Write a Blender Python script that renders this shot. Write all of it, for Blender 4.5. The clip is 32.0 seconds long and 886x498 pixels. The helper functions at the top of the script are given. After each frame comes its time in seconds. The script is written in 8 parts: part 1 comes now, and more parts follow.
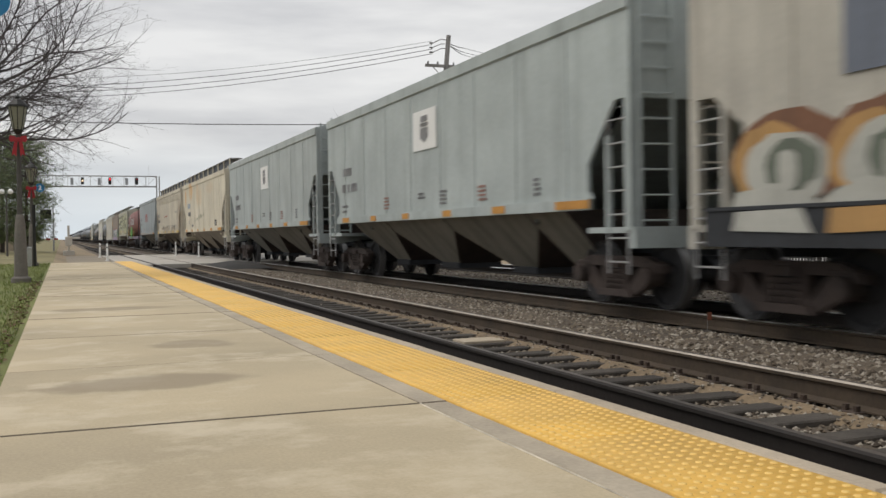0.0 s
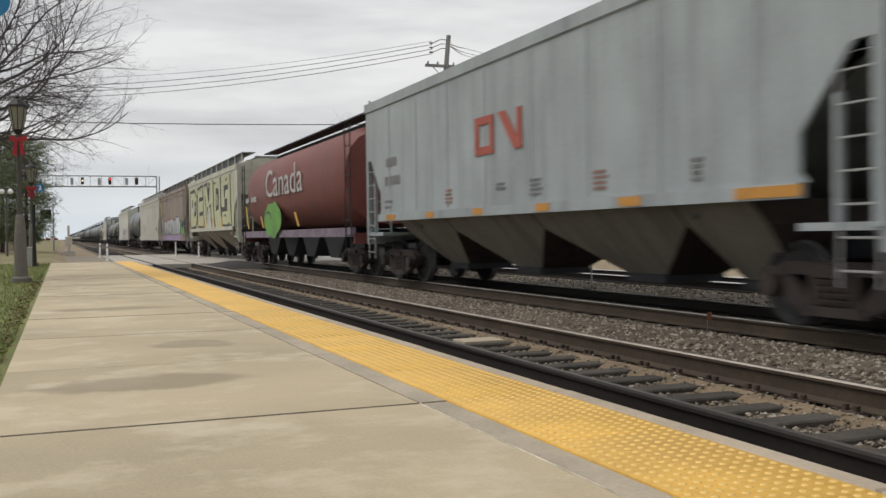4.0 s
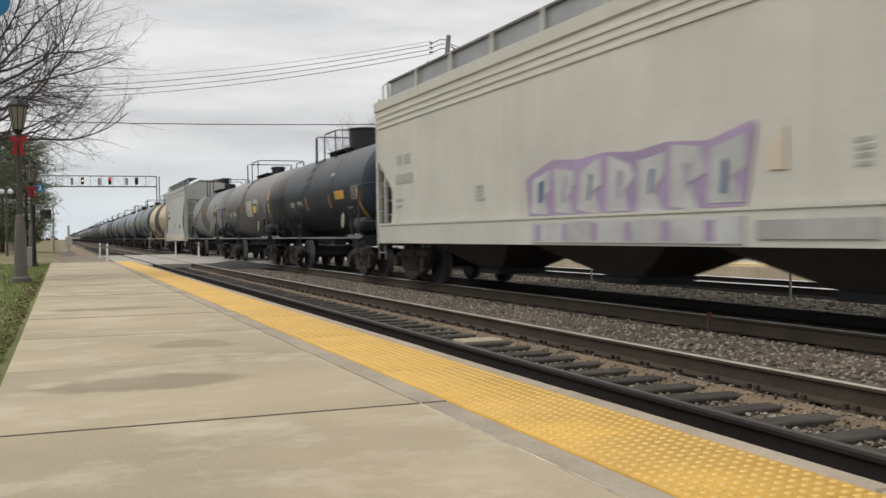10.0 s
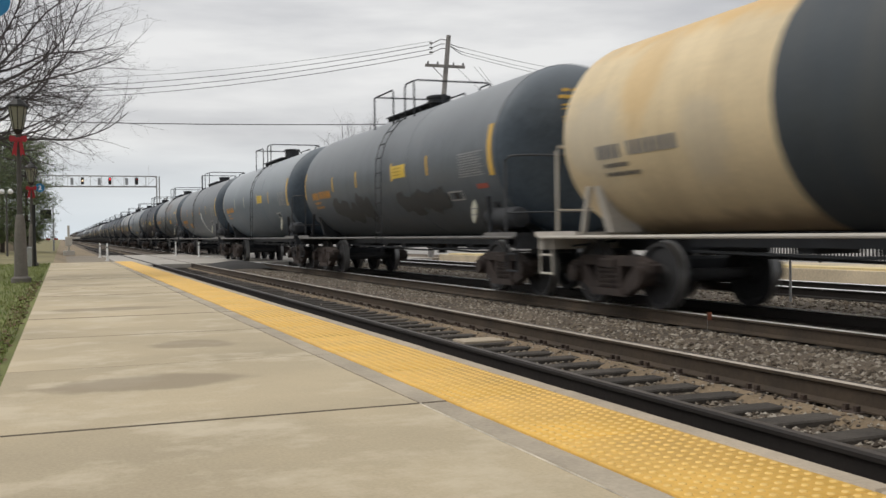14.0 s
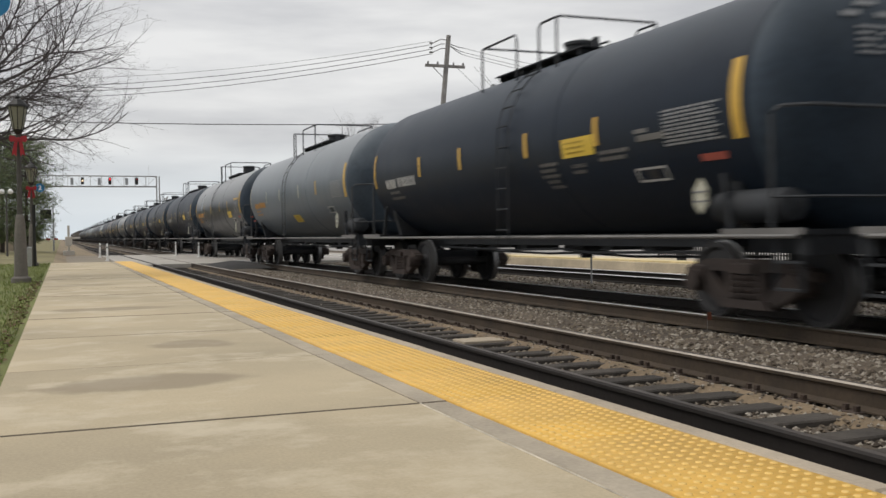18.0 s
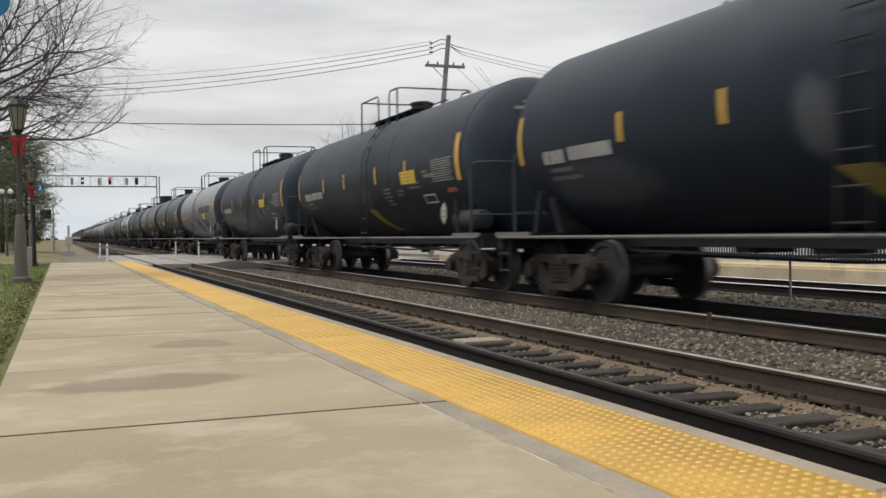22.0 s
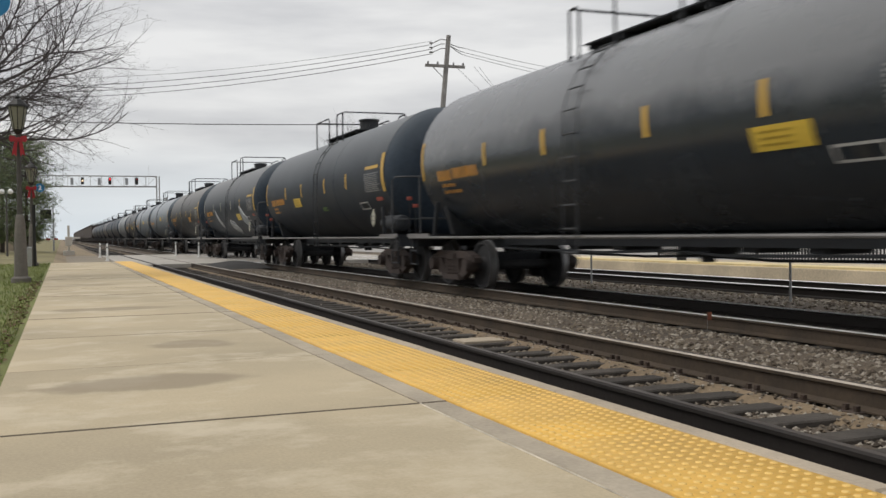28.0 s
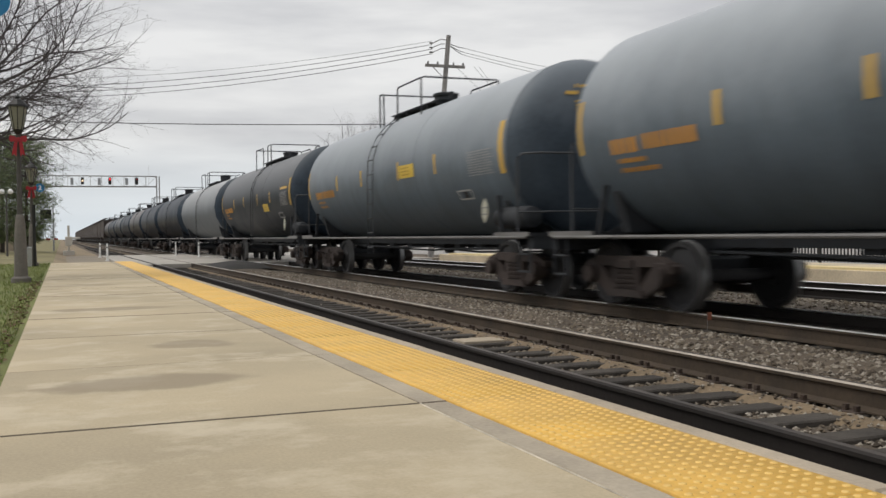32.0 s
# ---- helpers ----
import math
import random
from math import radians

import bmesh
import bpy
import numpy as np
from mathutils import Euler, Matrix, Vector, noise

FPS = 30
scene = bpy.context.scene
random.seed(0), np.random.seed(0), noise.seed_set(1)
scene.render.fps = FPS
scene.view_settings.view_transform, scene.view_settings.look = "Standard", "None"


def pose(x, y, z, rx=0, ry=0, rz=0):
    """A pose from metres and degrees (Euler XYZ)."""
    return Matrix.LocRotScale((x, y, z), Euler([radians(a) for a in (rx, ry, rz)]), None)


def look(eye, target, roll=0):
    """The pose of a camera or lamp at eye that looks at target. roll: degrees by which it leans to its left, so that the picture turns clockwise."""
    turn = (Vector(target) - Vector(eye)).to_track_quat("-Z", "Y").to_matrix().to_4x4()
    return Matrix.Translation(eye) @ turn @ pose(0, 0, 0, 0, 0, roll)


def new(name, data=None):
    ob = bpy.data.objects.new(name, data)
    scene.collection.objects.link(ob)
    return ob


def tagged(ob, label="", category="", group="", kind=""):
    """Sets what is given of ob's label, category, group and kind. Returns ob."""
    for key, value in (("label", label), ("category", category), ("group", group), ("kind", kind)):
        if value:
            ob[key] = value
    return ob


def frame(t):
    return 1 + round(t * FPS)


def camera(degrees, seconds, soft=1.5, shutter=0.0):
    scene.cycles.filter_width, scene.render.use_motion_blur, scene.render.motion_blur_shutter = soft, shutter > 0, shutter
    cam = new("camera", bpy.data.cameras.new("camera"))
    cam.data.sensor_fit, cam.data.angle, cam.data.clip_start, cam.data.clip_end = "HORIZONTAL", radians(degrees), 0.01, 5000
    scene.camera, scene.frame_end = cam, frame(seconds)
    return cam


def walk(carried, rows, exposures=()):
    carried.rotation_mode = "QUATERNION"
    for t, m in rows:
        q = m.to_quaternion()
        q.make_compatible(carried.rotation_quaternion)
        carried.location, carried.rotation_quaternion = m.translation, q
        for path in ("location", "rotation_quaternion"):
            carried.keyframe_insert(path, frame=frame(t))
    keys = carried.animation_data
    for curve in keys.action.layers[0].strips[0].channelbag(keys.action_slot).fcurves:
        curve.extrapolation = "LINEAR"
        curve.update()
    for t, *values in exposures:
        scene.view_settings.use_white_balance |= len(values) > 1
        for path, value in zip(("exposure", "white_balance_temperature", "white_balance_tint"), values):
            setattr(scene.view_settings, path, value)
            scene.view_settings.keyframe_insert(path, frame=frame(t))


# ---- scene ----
EYE = Vector((0.0, 0.0, 0.86))
cam = camera(48.36, 32.0, soft=1.5, shutter=0.3)
HELD = look(EYE, EYE + Vector((0.36093, 0.93247, -0.01522)), -0.80)
walk(cam, [(0.0, HELD), (32.0, HELD)], [(0.0, 0.24, 6550, 10), (32.0, 0.24, 6550, 10)])

# heights: platform top is 0, the rails' running surface lies 0.20 below it
RAIL = -0.20
BED = -0.43
TRACKS = (4.32, 8.36, 13.40)
HALF = 0.755          # rail centre to track centre

# ---- world and sun ----
world = bpy.data.worlds.new("overcast_sky")
scene.world = world
world.use_nodes = True
wt = world.node_tree
wt.nodes.clear()


def wnode(kind, **kw):
    n = wt.nodes.new(kind)
    for k, v in kw.items():
        n.inputs[k].default_value = v
    return n


w_out = wnode("ShaderNodeOutputWorld")
w_bg = wnode("ShaderNodeBackground", Strength=1.0)
w_sky = wt.nodes.new("ShaderNodeTexSky")
w_sky.sky_type = "NISHITA"
w_sky.sun_disc = False
w_sky.sun_elevation = radians(54)
w_sky.sun_rotation = radians(294)
w_sky_dim = wt.nodes.new("ShaderNodeVectorMath")
w_sky_dim.operation = "SCALE"
w_sky_dim.inputs["Scale"].default_value = 0.10
w_tc = wt.nodes.new("ShaderNodeTexCoord")
w_map = wt.nodes.new("ShaderNodeMapping")
w_map.inputs["Scale"].default_value = (1.5, 1.5, 8.5)
w_map.inputs["Location"].default_value = (0.35, 0.1, 0.4)
w_n1 = wnode("ShaderNodeTexNoise", Scale=1.5, Detail=6.0, Roughness=0.52)
w_r1 = wt.nodes.new("ShaderNodeValToRGB")
w_r1.color_ramp.elements[0].position = 0.38
w_r1.color_ramp.elements[0].color = (0.43, 0.435, 0.455, 1)
w_r1.color_ramp.elements[1].position = 0.62
w_r1.color_ramp.elements[1].color = (0.715, 0.715, 0.71, 1)
w_sep = wt.nodes.new("ShaderNodeSeparateXYZ")
w_r2 = wt.nodes.new("ShaderNodeValToRGB")
w_r2.color_ramp.elements[0].position = 0.0
w_r2.color_ramp.elements[0].color = (1, 1, 1, 1)
w_r2.color_ramp.elements[1].position = 0.10
w_r2.color_ramp.elements[1].color = (0, 0, 0, 1)
w_hz = wt.nodes.new("ShaderNodeMixRGB")
w_hz.inputs[2].default_value = (0.60, 0.66, 0.71, 1)
w_mix = wt.nodes.new("ShaderNodeMixRGB")
w_mix.inputs[0].default_value = 0.06
wl = wt.links.new
wl(w_tc.outputs["Generated"], w_map.inputs["Vector"])
wl(w_map.outputs["Vector"], w_n1.inputs["Vector"])
wl(w_n1.outputs["Fac"], w_r1.inputs["Fac"])
wl(w_tc.outputs["Generated"], w_sep.inputs[0])
wl(w_sep.outputs["Z"], w_r2.inputs["Fac"])
wl(w_r2.outputs["Color"], w_hz.inputs[0])
wl(w_r1.outputs["Color"], w_hz.inputs[1])
wl(w_sky.outputs["Color"], w_sky_dim.inputs[0])
wl(w_hz.outputs["Color"], w_mix.inputs[1])
wl(w_sky_dim.outputs["Vector"], w_mix.inputs[2])
wl(w_mix.outputs["Color"], w_bg.inputs["Color"])
wl(w_bg.outputs["Background"], w_out.inputs["Surface"])

sun_data = bpy.data.lights.new("sun", "SUN")
sun_data.energy = 1.3
sun_data.angle = radians(40)
sun_data.color = (1.0, 0.95, 0.88)
sun = new("sun", sun_data)
sun.matrix_world = look((-20, 9, 30), (0, 0, 0))


# ---- materials ----
def material(name, color, rough=0.6, metal=0.0, vary=0.25, grain=30.0, blotch=1.2, bump=0.15,
             streak=0.0, streak_color=(0.06, 0.05, 0.04), rnd=0.0, dark=None, bump_scale=None, spec=0.5, crown=None):
    """A worn surface: colour varied at two scales, fine relief, and streaks running down where asked."""
    m = bpy.data.materials.new(name)
    m.use_nodes = True
    nt = m.node_tree
    b = nt.nodes["Principled BSDF"]
    b.inputs["Metallic"].default_value = metal
    b.inputs["Specular IOR Level"].default_value = spec
    L = nt.links.new
    tc = nt.nodes.new("ShaderNodeTexCoord")
    info = nt.nodes.new("ShaderNodeObjectInfo")
    off = nt.nodes.new("ShaderNodeVectorMath")
    off.operation = "MULTIPLY_ADD"
    off.inputs[1].default_value = (1, 1, 1)
    comb = nt.nodes.new("ShaderNodeCombineXYZ")
    mul = nt.nodes.new("ShaderNodeMath")
    mul.operation = "MULTIPLY"
    mul.inputs[1].default_value = 37.0
    L(info.outputs["Random"], mul.inputs[0])
    L(mul.outputs[0], comb.inputs[0])
    L(mul.outputs[0], comb.inputs[1])
    L(tc.outputs["Object"], off.inputs[0])
    L(comb.outputs[0], off.inputs[2])
    vec = off.outputs[0]

    def noise_node(scale, detail, vector):
        n = nt.nodes.new("ShaderNodeTexNoise")
        n.inputs["Scale"].default_value = scale
        n.inputs["Detail"].default_value = detail
        n.inputs["Roughness"].default_value = 0.6
        L(vector, n.inputs["Vector"])
        return n

    big = noise_node(blotch, 5.0, vec)
    fine = noise_node(grain, 4.0, vec)
    add = nt.nodes.new("ShaderNodeMath")
    add.operation = "MULTIPLY_ADD"
    add.inputs[1].default_value = 0.45
    L(fine.outputs["Fac"], add.inputs[0])
    L(big.outputs["Fac"], add.inputs[2])
    ramp = nt.nodes.new("ShaderNodeValToRGB")
    ramp.color_ramp.elements[0].position = 0.50
    ramp.color_ramp.elements[1].position = 0.95
    lo = dark or tuple(c * (1 - vary) for c in color)
    hi = tuple(min(1, c * (1 + vary)) for c in color)
    ramp.color_ramp.elements[0].color = (*lo, 1)
    ramp.color_ramp.elements[1].color = (*hi, 1)
    L(add.outputs[0], ramp.inputs["Fac"])
    col = ramp.outputs["Color"]
    if streak > 0:
        mp = nt.nodes.new("ShaderNodeMapping")
        mp.inputs["Scale"].default_value = (0.6, 2.6, 0.16)
        L(vec, mp.inputs["Vector"])
        sn = noise_node(1.0, 6.0, mp.outputs["Vector"])
        sr = nt.nodes.new("ShaderNodeValToRGB")
        sr.color_ramp.elements[0].position = 0.47
        sr.color_ramp.elements[0].color = (0, 0, 0, 1)
        sr.color_ramp.elements[1].position = 0.78
        sr.color_ramp.elements[1].color = (streak, streak, streak, 1)
        L(sn.outputs["Fac"], sr.inputs["Fac"])
        mx = nt.nodes.new("ShaderNodeMixRGB")
        mx.inputs[2].default_value = (*streak_color, 1)
        L(sr.outputs["Color"], mx.inputs[0])
        L(col, mx.inputs[1])
        col = mx.outputs["Color"]
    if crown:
        # sky light on the shell's top, painted in with a ragged lower edge
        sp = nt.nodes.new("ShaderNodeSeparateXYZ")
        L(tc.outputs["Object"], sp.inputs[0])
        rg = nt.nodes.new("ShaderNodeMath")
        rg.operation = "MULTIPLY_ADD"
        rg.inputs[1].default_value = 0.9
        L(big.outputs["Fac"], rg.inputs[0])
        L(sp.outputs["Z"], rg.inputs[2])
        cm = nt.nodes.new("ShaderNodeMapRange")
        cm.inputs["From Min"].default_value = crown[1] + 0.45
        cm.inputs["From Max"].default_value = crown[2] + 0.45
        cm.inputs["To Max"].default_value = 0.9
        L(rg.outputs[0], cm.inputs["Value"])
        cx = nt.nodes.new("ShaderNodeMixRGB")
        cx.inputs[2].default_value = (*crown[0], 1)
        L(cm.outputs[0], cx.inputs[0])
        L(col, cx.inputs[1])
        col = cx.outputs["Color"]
    if rnd > 0:
        hsv = nt.nodes.new("ShaderNodeHueSaturation")
        rr = nt.nodes.new("ShaderNodeMapRange")
        rr.inputs["To Min"].default_value = 1 - rnd
        rr.inputs["To Max"].default_value = 1 + rnd
        L(info.outputs["Random"], rr.inputs["Value"])
        L(rr.outputs[0], hsv.inputs["Value"])
        L(col, hsv.inputs["Color"])
        col = hsv.outputs["Color"]
    L(col, b.inputs["Base Color"])
    rmap = nt.nodes.new("ShaderNodeMapRange")
    rmap.inputs["To Min"].default_value = max(0.04, rough - 0.12)
    rmap.inputs["To Max"].default_value = min(1.0, rough + 0.14)
    L(big.outputs["Fac"], rmap.inputs["Value"])
    L(rmap.outputs[0], b.inputs["Roughness"])
    if bump > 0:
        bp = nt.nodes.new("ShaderNodeBump")
        bp.inputs["Strength"].default_value = bump
        bp.inputs["Distance"].default_value = 0.02
        src = fine if bump_scale is None else noise_node(bump_scale, 6.0, vec)
        L(src.outputs["Fac"], bp.inputs["Height"])
        L(bp.outputs["Normal"], b.inputs["Normal"])
    return m


def island_material(name, ramp_colors, rough=0.9, bump=0.2):
    """For joined small pieces: each takes its own colour between those given."""
    m = bpy.data.materials.new(name)
    m.use_nodes = True
    nt = m.node_tree
    b = nt.nodes["Principled BSDF"]
    b.inputs["Roughness"].default_value = rough
    g = nt.nodes.new("ShaderNodeNewGeometry")
    r = nt.nodes.new("ShaderNodeValToRGB")
    els = r.color_ramp.elements
    while len(els) < len(ramp_colors):
        els.new(0.5)
    for i, c in enumerate(ramp_colors):
        els[i].position = i / (len(ramp_colors) - 1)
        els[i].color = (*c, 1)
    nt.links.new(g.outputs["Random Per Island"], r.inputs["Fac"])
    n = nt.nodes.new("ShaderNodeTexNoise")
    n.inputs["Scale"].default_value = 45
    tc = nt.nodes.new("ShaderNodeTexCoord")
    nt.links.new(tc.outputs["Object"], n.inputs["Vector"])
    mx = nt.nodes.new("ShaderNodeMixRGB")
    mx.blend_type = "MULTIPLY"
    mx.inputs[0].default_value = 0.5
    nt.links.new(r.outputs["Color"], mx.inputs[1])
    nt.links.new(n.outputs["Color"], mx.inputs[2])
    nt.links.new(r.outputs["Color"], b.inputs["Base Color"])
    bp = nt.nodes.new("ShaderNodeBump")
    bp.inputs["Strength"].default_value = bump
    nt.links.new(n.outputs["Fac"], bp.inputs["Height"])
    nt.links.new(bp.outputs["Normal"], b.inputs["Normal"])
    return m


def glow(name, color, strength):
    m = bpy.data.materials.new(name)
    m.use_nodes = True
    b = m.node_tree.nodes["Principled BSDF"]
    b.inputs["Base Color"].default_value = (*color, 1)
    b.inputs["Emission Color"].default_value = (*color, 1)
    b.inputs["Emission Strength"].default_value = strength
    return m


def concrete_material():
    """Pale broom-finished platform concrete with three old damp stains of their own shape."""
    m = material("platform_concrete", (0.464, 0.388, 0.262), 0.85, vary=0.20, grain=60, blotch=0.45, bump=0.10)
    nt = m.node_tree
    L = nt.links.new
    b = nt.nodes["Principled BSDF"]
    base = b.inputs["Base Color"].links[0].from_socket
    geo = nt.nodes.new("ShaderNodeNewGeometry")
    wob = nt.nodes.new("ShaderNodeTexNoise")
    wob.inputs["Scale"].default_value = 2.5
    wob.inputs["Detail"].default_value = 4.0
    L(geo.outputs["Position"], wob.inputs["Vector"])
    total = None
    for cx, cy, rx, ry, amount in ((0.47, 6.1, 0.70, 0.34, 0.66), (0.98, 8.15, 0.36, 0.34, 0.55), (0.52, 12.7, 0.85, 0.32, 0.6), (0.3, 19.5, 0.8, 0.5, 0.4)):
        sub = nt.nodes.new("ShaderNodeVectorMath")
        sub.operation = "SUBTRACT"
        sub.inputs[1].default_value = (cx, cy, 0)
        L(geo.outputs["Position"], sub.inputs[0])
        sc = nt.nodes.new("ShaderNodeVectorMath")
        sc.operation = "MULTIPLY"
        sc.inputs[1].default_value = (1 / rx, 1 / ry, 0)
        L(sub.outputs[0], sc.inputs[0])
        ln = nt.nodes.new("ShaderNodeVectorMath")
        ln.operation = "LENGTH"
        L(sc.outputs[0], ln.inputs[0])
        ad = nt.nodes.new("ShaderNodeMath")
        ad.operation = "MULTIPLY_ADD"
        ad.inputs[1].default_value = 0.8
        ad.inputs[2].default_value = -0.4
        L(wob.outputs["Fac"], ad.inputs[0])
        s2 = nt.nodes.new("ShaderNodeMath")
        s2.operation = "ADD"
        L(ln.outputs["Value"], s2.inputs[0])
        L(ad.outputs[0], s2.inputs[1])
        mr = nt.nodes.new("ShaderNodeMapRange")
        mr.interpolation_type = "SMOOTHSTEP"
        mr.inputs["From Min"].default_value = 0.72
        mr.inputs["From Max"].default_value = 1.05
        mr.inputs["To Min"].default_value = amount
        mr.inputs["To Max"].default_value = 0.0
        L(s2.outputs[0], mr.inputs["Value"])
        if total is None:
            total = mr.outputs[0]
        else:
            mxn = nt.nodes.new("ShaderNodeMath")
            mxn.operation = "MAXIMUM"
            L(total, mxn.inputs[0])
            L(mr.outputs[0], mxn.inputs[1])
            total = mxn.outputs[0]
    # pale scoured patches
    pn = nt.nodes.new("ShaderNodeTexNoise")
    pn.inputs["Scale"].default_value = 1.25
    pn.inputs["Detail"].default_value = 8.0
    pn.inputs["Roughness"].default_value = 0.66
    L(geo.outputs["Position"], pn.inputs["Vector"])
    pr = nt.nodes.new("ShaderNodeMapRange")
    pr.inputs["From Min"].default_value = 0.50
    pr.inputs["From Max"].default_value = 0.62
    pr.inputs["To Max"].default_value = 0.75
    L(pn.outputs["Fac"], pr.inputs["Value"])
    pale = nt.nodes.new("ShaderNodeMixRGB")
    pale.inputs[2].default_value = (0.59, 0.515, 0.38, 1)
    L(pr.outputs[0], pale.inputs[0])
    L(base, pale.inputs[1])
    base = pale.outputs[0]
    mix = nt.nodes.new("ShaderNodeMixRGB")
    mix.inputs[2].default_value = (0.245, 0.198, 0.136, 1)
    L(total, mix.inputs[0])
    L(base, mix.inputs[1])
    L(mix.outputs[0], b.inputs["Base Color"])
    return m


M_CONC = concrete_material()
M_KERB = material("grey_kerb_concrete", (0.40, 0.345, 0.265), 0.9, vary=0.25, grain=40, blotch=1.4, bump=0.2)
M_CURB = material("edge_concrete", (0.415, 0.35, 0.265), 0.85, vary=0.2, grain=40, blotch=1.6, bump=0.2)
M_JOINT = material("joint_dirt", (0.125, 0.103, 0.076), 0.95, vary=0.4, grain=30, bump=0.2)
# domes a little paler than the yellow of their panel
M_DOME = material("pale_dome_yellow", (0.80, 0.53, 0.155), 0.5, vary=0.10, grain=30, bump=0.03)
M_TACT = material("yellow_tactile", (0.715, 0.425, 0.085), 0.6, vary=0.24, grain=26, blotch=1.6, bump=0.05, rnd=0.08)
M_BALLAST = material("ballast_bed", (0.105, 0.083, 0.061), 0.95, vary=0.55, grain=22, blotch=0.7, bump=1.0, bump_scale=16)
M_STONE = island_material("ballast_stone", ((0.045, 0.035, 0.026), (0.14, 0.110, 0.078), (0.21, 0.178, 0.136), (0.37, 0.335, 0.28), (0.085, 0.062, 0.043)), 0.92)
M_SAND = material("sandy_track_dirt", (0.20, 0.148, 0.092), 0.95, vary=0.4, grain=30, blotch=2.5, bump=0.8, bump_scale=30)
M_TIE = material("weathered_tie", (0.052, 0.045, 0.038), 0.9, vary=0.5, grain=25, blotch=3, bump=0.6, rnd=0.25)
M_RAILSIDE = material("rusty_rail", (0.022, 0.018, 0.016), 0.75, 0.3, vary=0.35, grain=20, blotch=2, bump=0.2)
M_RAILTOP = material("polished_rail", (0.90, 0.89, 0.88), 0.34, 0.95, vary=0.12, grain=40, blotch=3, bump=0.03)
M_RAILBROWN = material("brown_rail_side", (0.056, 0.040, 0.026), 0.85, 0.0, vary=0.35, grain=20, blotch=2, bump=0.2)
M_RAILDULL = material("dull_rail_top", (0.10, 0.088, 0.078), 0.5, 0.4, vary=0.2, grain=30, blotch=2, bump=0.05)
M_RAILWORN = material("worn_rail_edge", (0.42, 0.37, 0.31), 0.5, 0.3, vary=0.25, grain=30, blotch=2, bump=0.05)
M_RUST = material("rusty_iron", (0.06, 0.042, 0.032), 0.85, 0.2, vary=0.4, grain=40, blotch=6, bump=0.3)
M_LOT = material("pale_car_park", (0.31, 0.30, 0.285), 0.9, vary=0.25, grain=30, blotch=0.4, bump=0.2)
M_GRASS = material("lawn_soil", (0.15, 0.165, 0.05), 0.95, vary=0.45, grain=20, blotch=0.6, bump=0.8, dark=(0.105, 0.120, 0.04))
M_BLADE = island_material("grass_blade", ((0.10, 0.145, 0.03), (0.15, 0.20, 0.045), (0.19, 0.225, 0.06), (0.23, 0.225, 0.085)), 0.8)
M_LEAFLITTER = island_material("dead_leaf", ((0.10, 0.055, 0.03), (0.16, 0.09, 0.05), (0.07, 0.04, 0.025)), 0.85)
M_ASPHALT = material("old_asphalt", (0.235, 0.20, 0.155), 0.92, vary=0.25, grain=50, blotch=0.5, bump=0.3)
M_XING = material("crossing_concrete", (0.41, 0.385, 0.345), 0.85, vary=0.2, grain=30, blotch=0.8, bump=0.15, rnd=0.08)
M_RUBBER = material("crossing_rubber", (0.030, 0.029, 0.028), 0.85, vary=0.3, grain=30, bump=0.3)
M_DIRT = material("dry_verge", (0.25, 0.195, 0.125), 0.95, vary=0.4, grain=12, blotch=0.3, bump=0.6)
M_DRYGRASS = material("dry_grass", (0.20, 0.178, 0.085), 0.95, vary=0.45, grain=10, blotch=0.35, bump=0.7)
M_BLACK = material("black_iron", (0.022, 0.022, 0.022), 0.5, 0.2, vary=0.3, grain=40, bump=0.08)
M_GALV = material("galvanised_steel", (0.38, 0.39, 0.40), 0.5, 0.7, vary=0.15, grain=30, bump=0.05)
M_GANTRY = material("pale_grey_truss_steel", (0.36, 0.35, 0.34), 0.6, 0.2, vary=0.15, grain=20, bump=0.05)
M_WHITE = material("white_plastic", (0.78, 0.78, 0.76), 0.5, vary=0.08, grain=30, bump=0.03)
M_BARK = material("grey_bark", (0.075, 0.062, 0.054), 0.95, vary=0.4, grain=30, blotch=5, bump=0.8)
M_TWIG = material("dark_twig", (0.082, 0.072, 0.074), 0.95, vary=0.3, grain=30, bump=0.2)
M_POLE = material("weathered_pole", (0.27, 0.26, 0.25), 0.9, vary=0.3, grain=30, blotch=2, bump=0.4)
M_WIRE = material("wire", (0.07, 0.07, 0.07), 0.6, vary=0.1, bump=0)
M_NEEDLE = island_material("conifer_needles", ((0.075, 0.11, 0.05), (0.12, 0.165, 0.07), (0.165, 0.21, 0.095), (0.22, 0.235, 0.13)), 0.8)
# distance haze is mixed into these tree colours as a lighter grey-brown
M_FARTREE = island_material("far_wood", ((0.10, 0.095, 0.09), (0.15, 0.14, 0.13), (0.19, 0.175, 0.165)), 0.95)
M_BUSH = island_material("bare_shrub", ((0.09, 0.055, 0.035), (0.14, 0.09, 0.055), (0.20, 0.14, 0.085)), 0.9)
M_RED = material("red_ribbon", (0.33, 0.012, 0.02), 0.5, vary=0.25, grain=30, bump=0.1)
M_BLUE = material("blue_enamel", (0.012, 0.20, 0.42), 0.4, vary=0.08, grain=30, bump=0.02)
M_MILK = material("milk_glass", (0.24, 0.235, 0.18), 0.25, vary=0.1, grain=20, bump=0.02)
M_STEEL = material("dull_steel", (0.20, 0.195, 0.19), 0.55, 0.5, vary=0.25, grain=30, bump=0.1)
M_RAILWHITE = material("weathered_white", (0.50, 0.47, 0.42), 0.7, vary=0.2, grain=20, bump=0.1)
G_RED = glow("red_signal_lens", (1.0, 0.04, 0.05), 1.3)
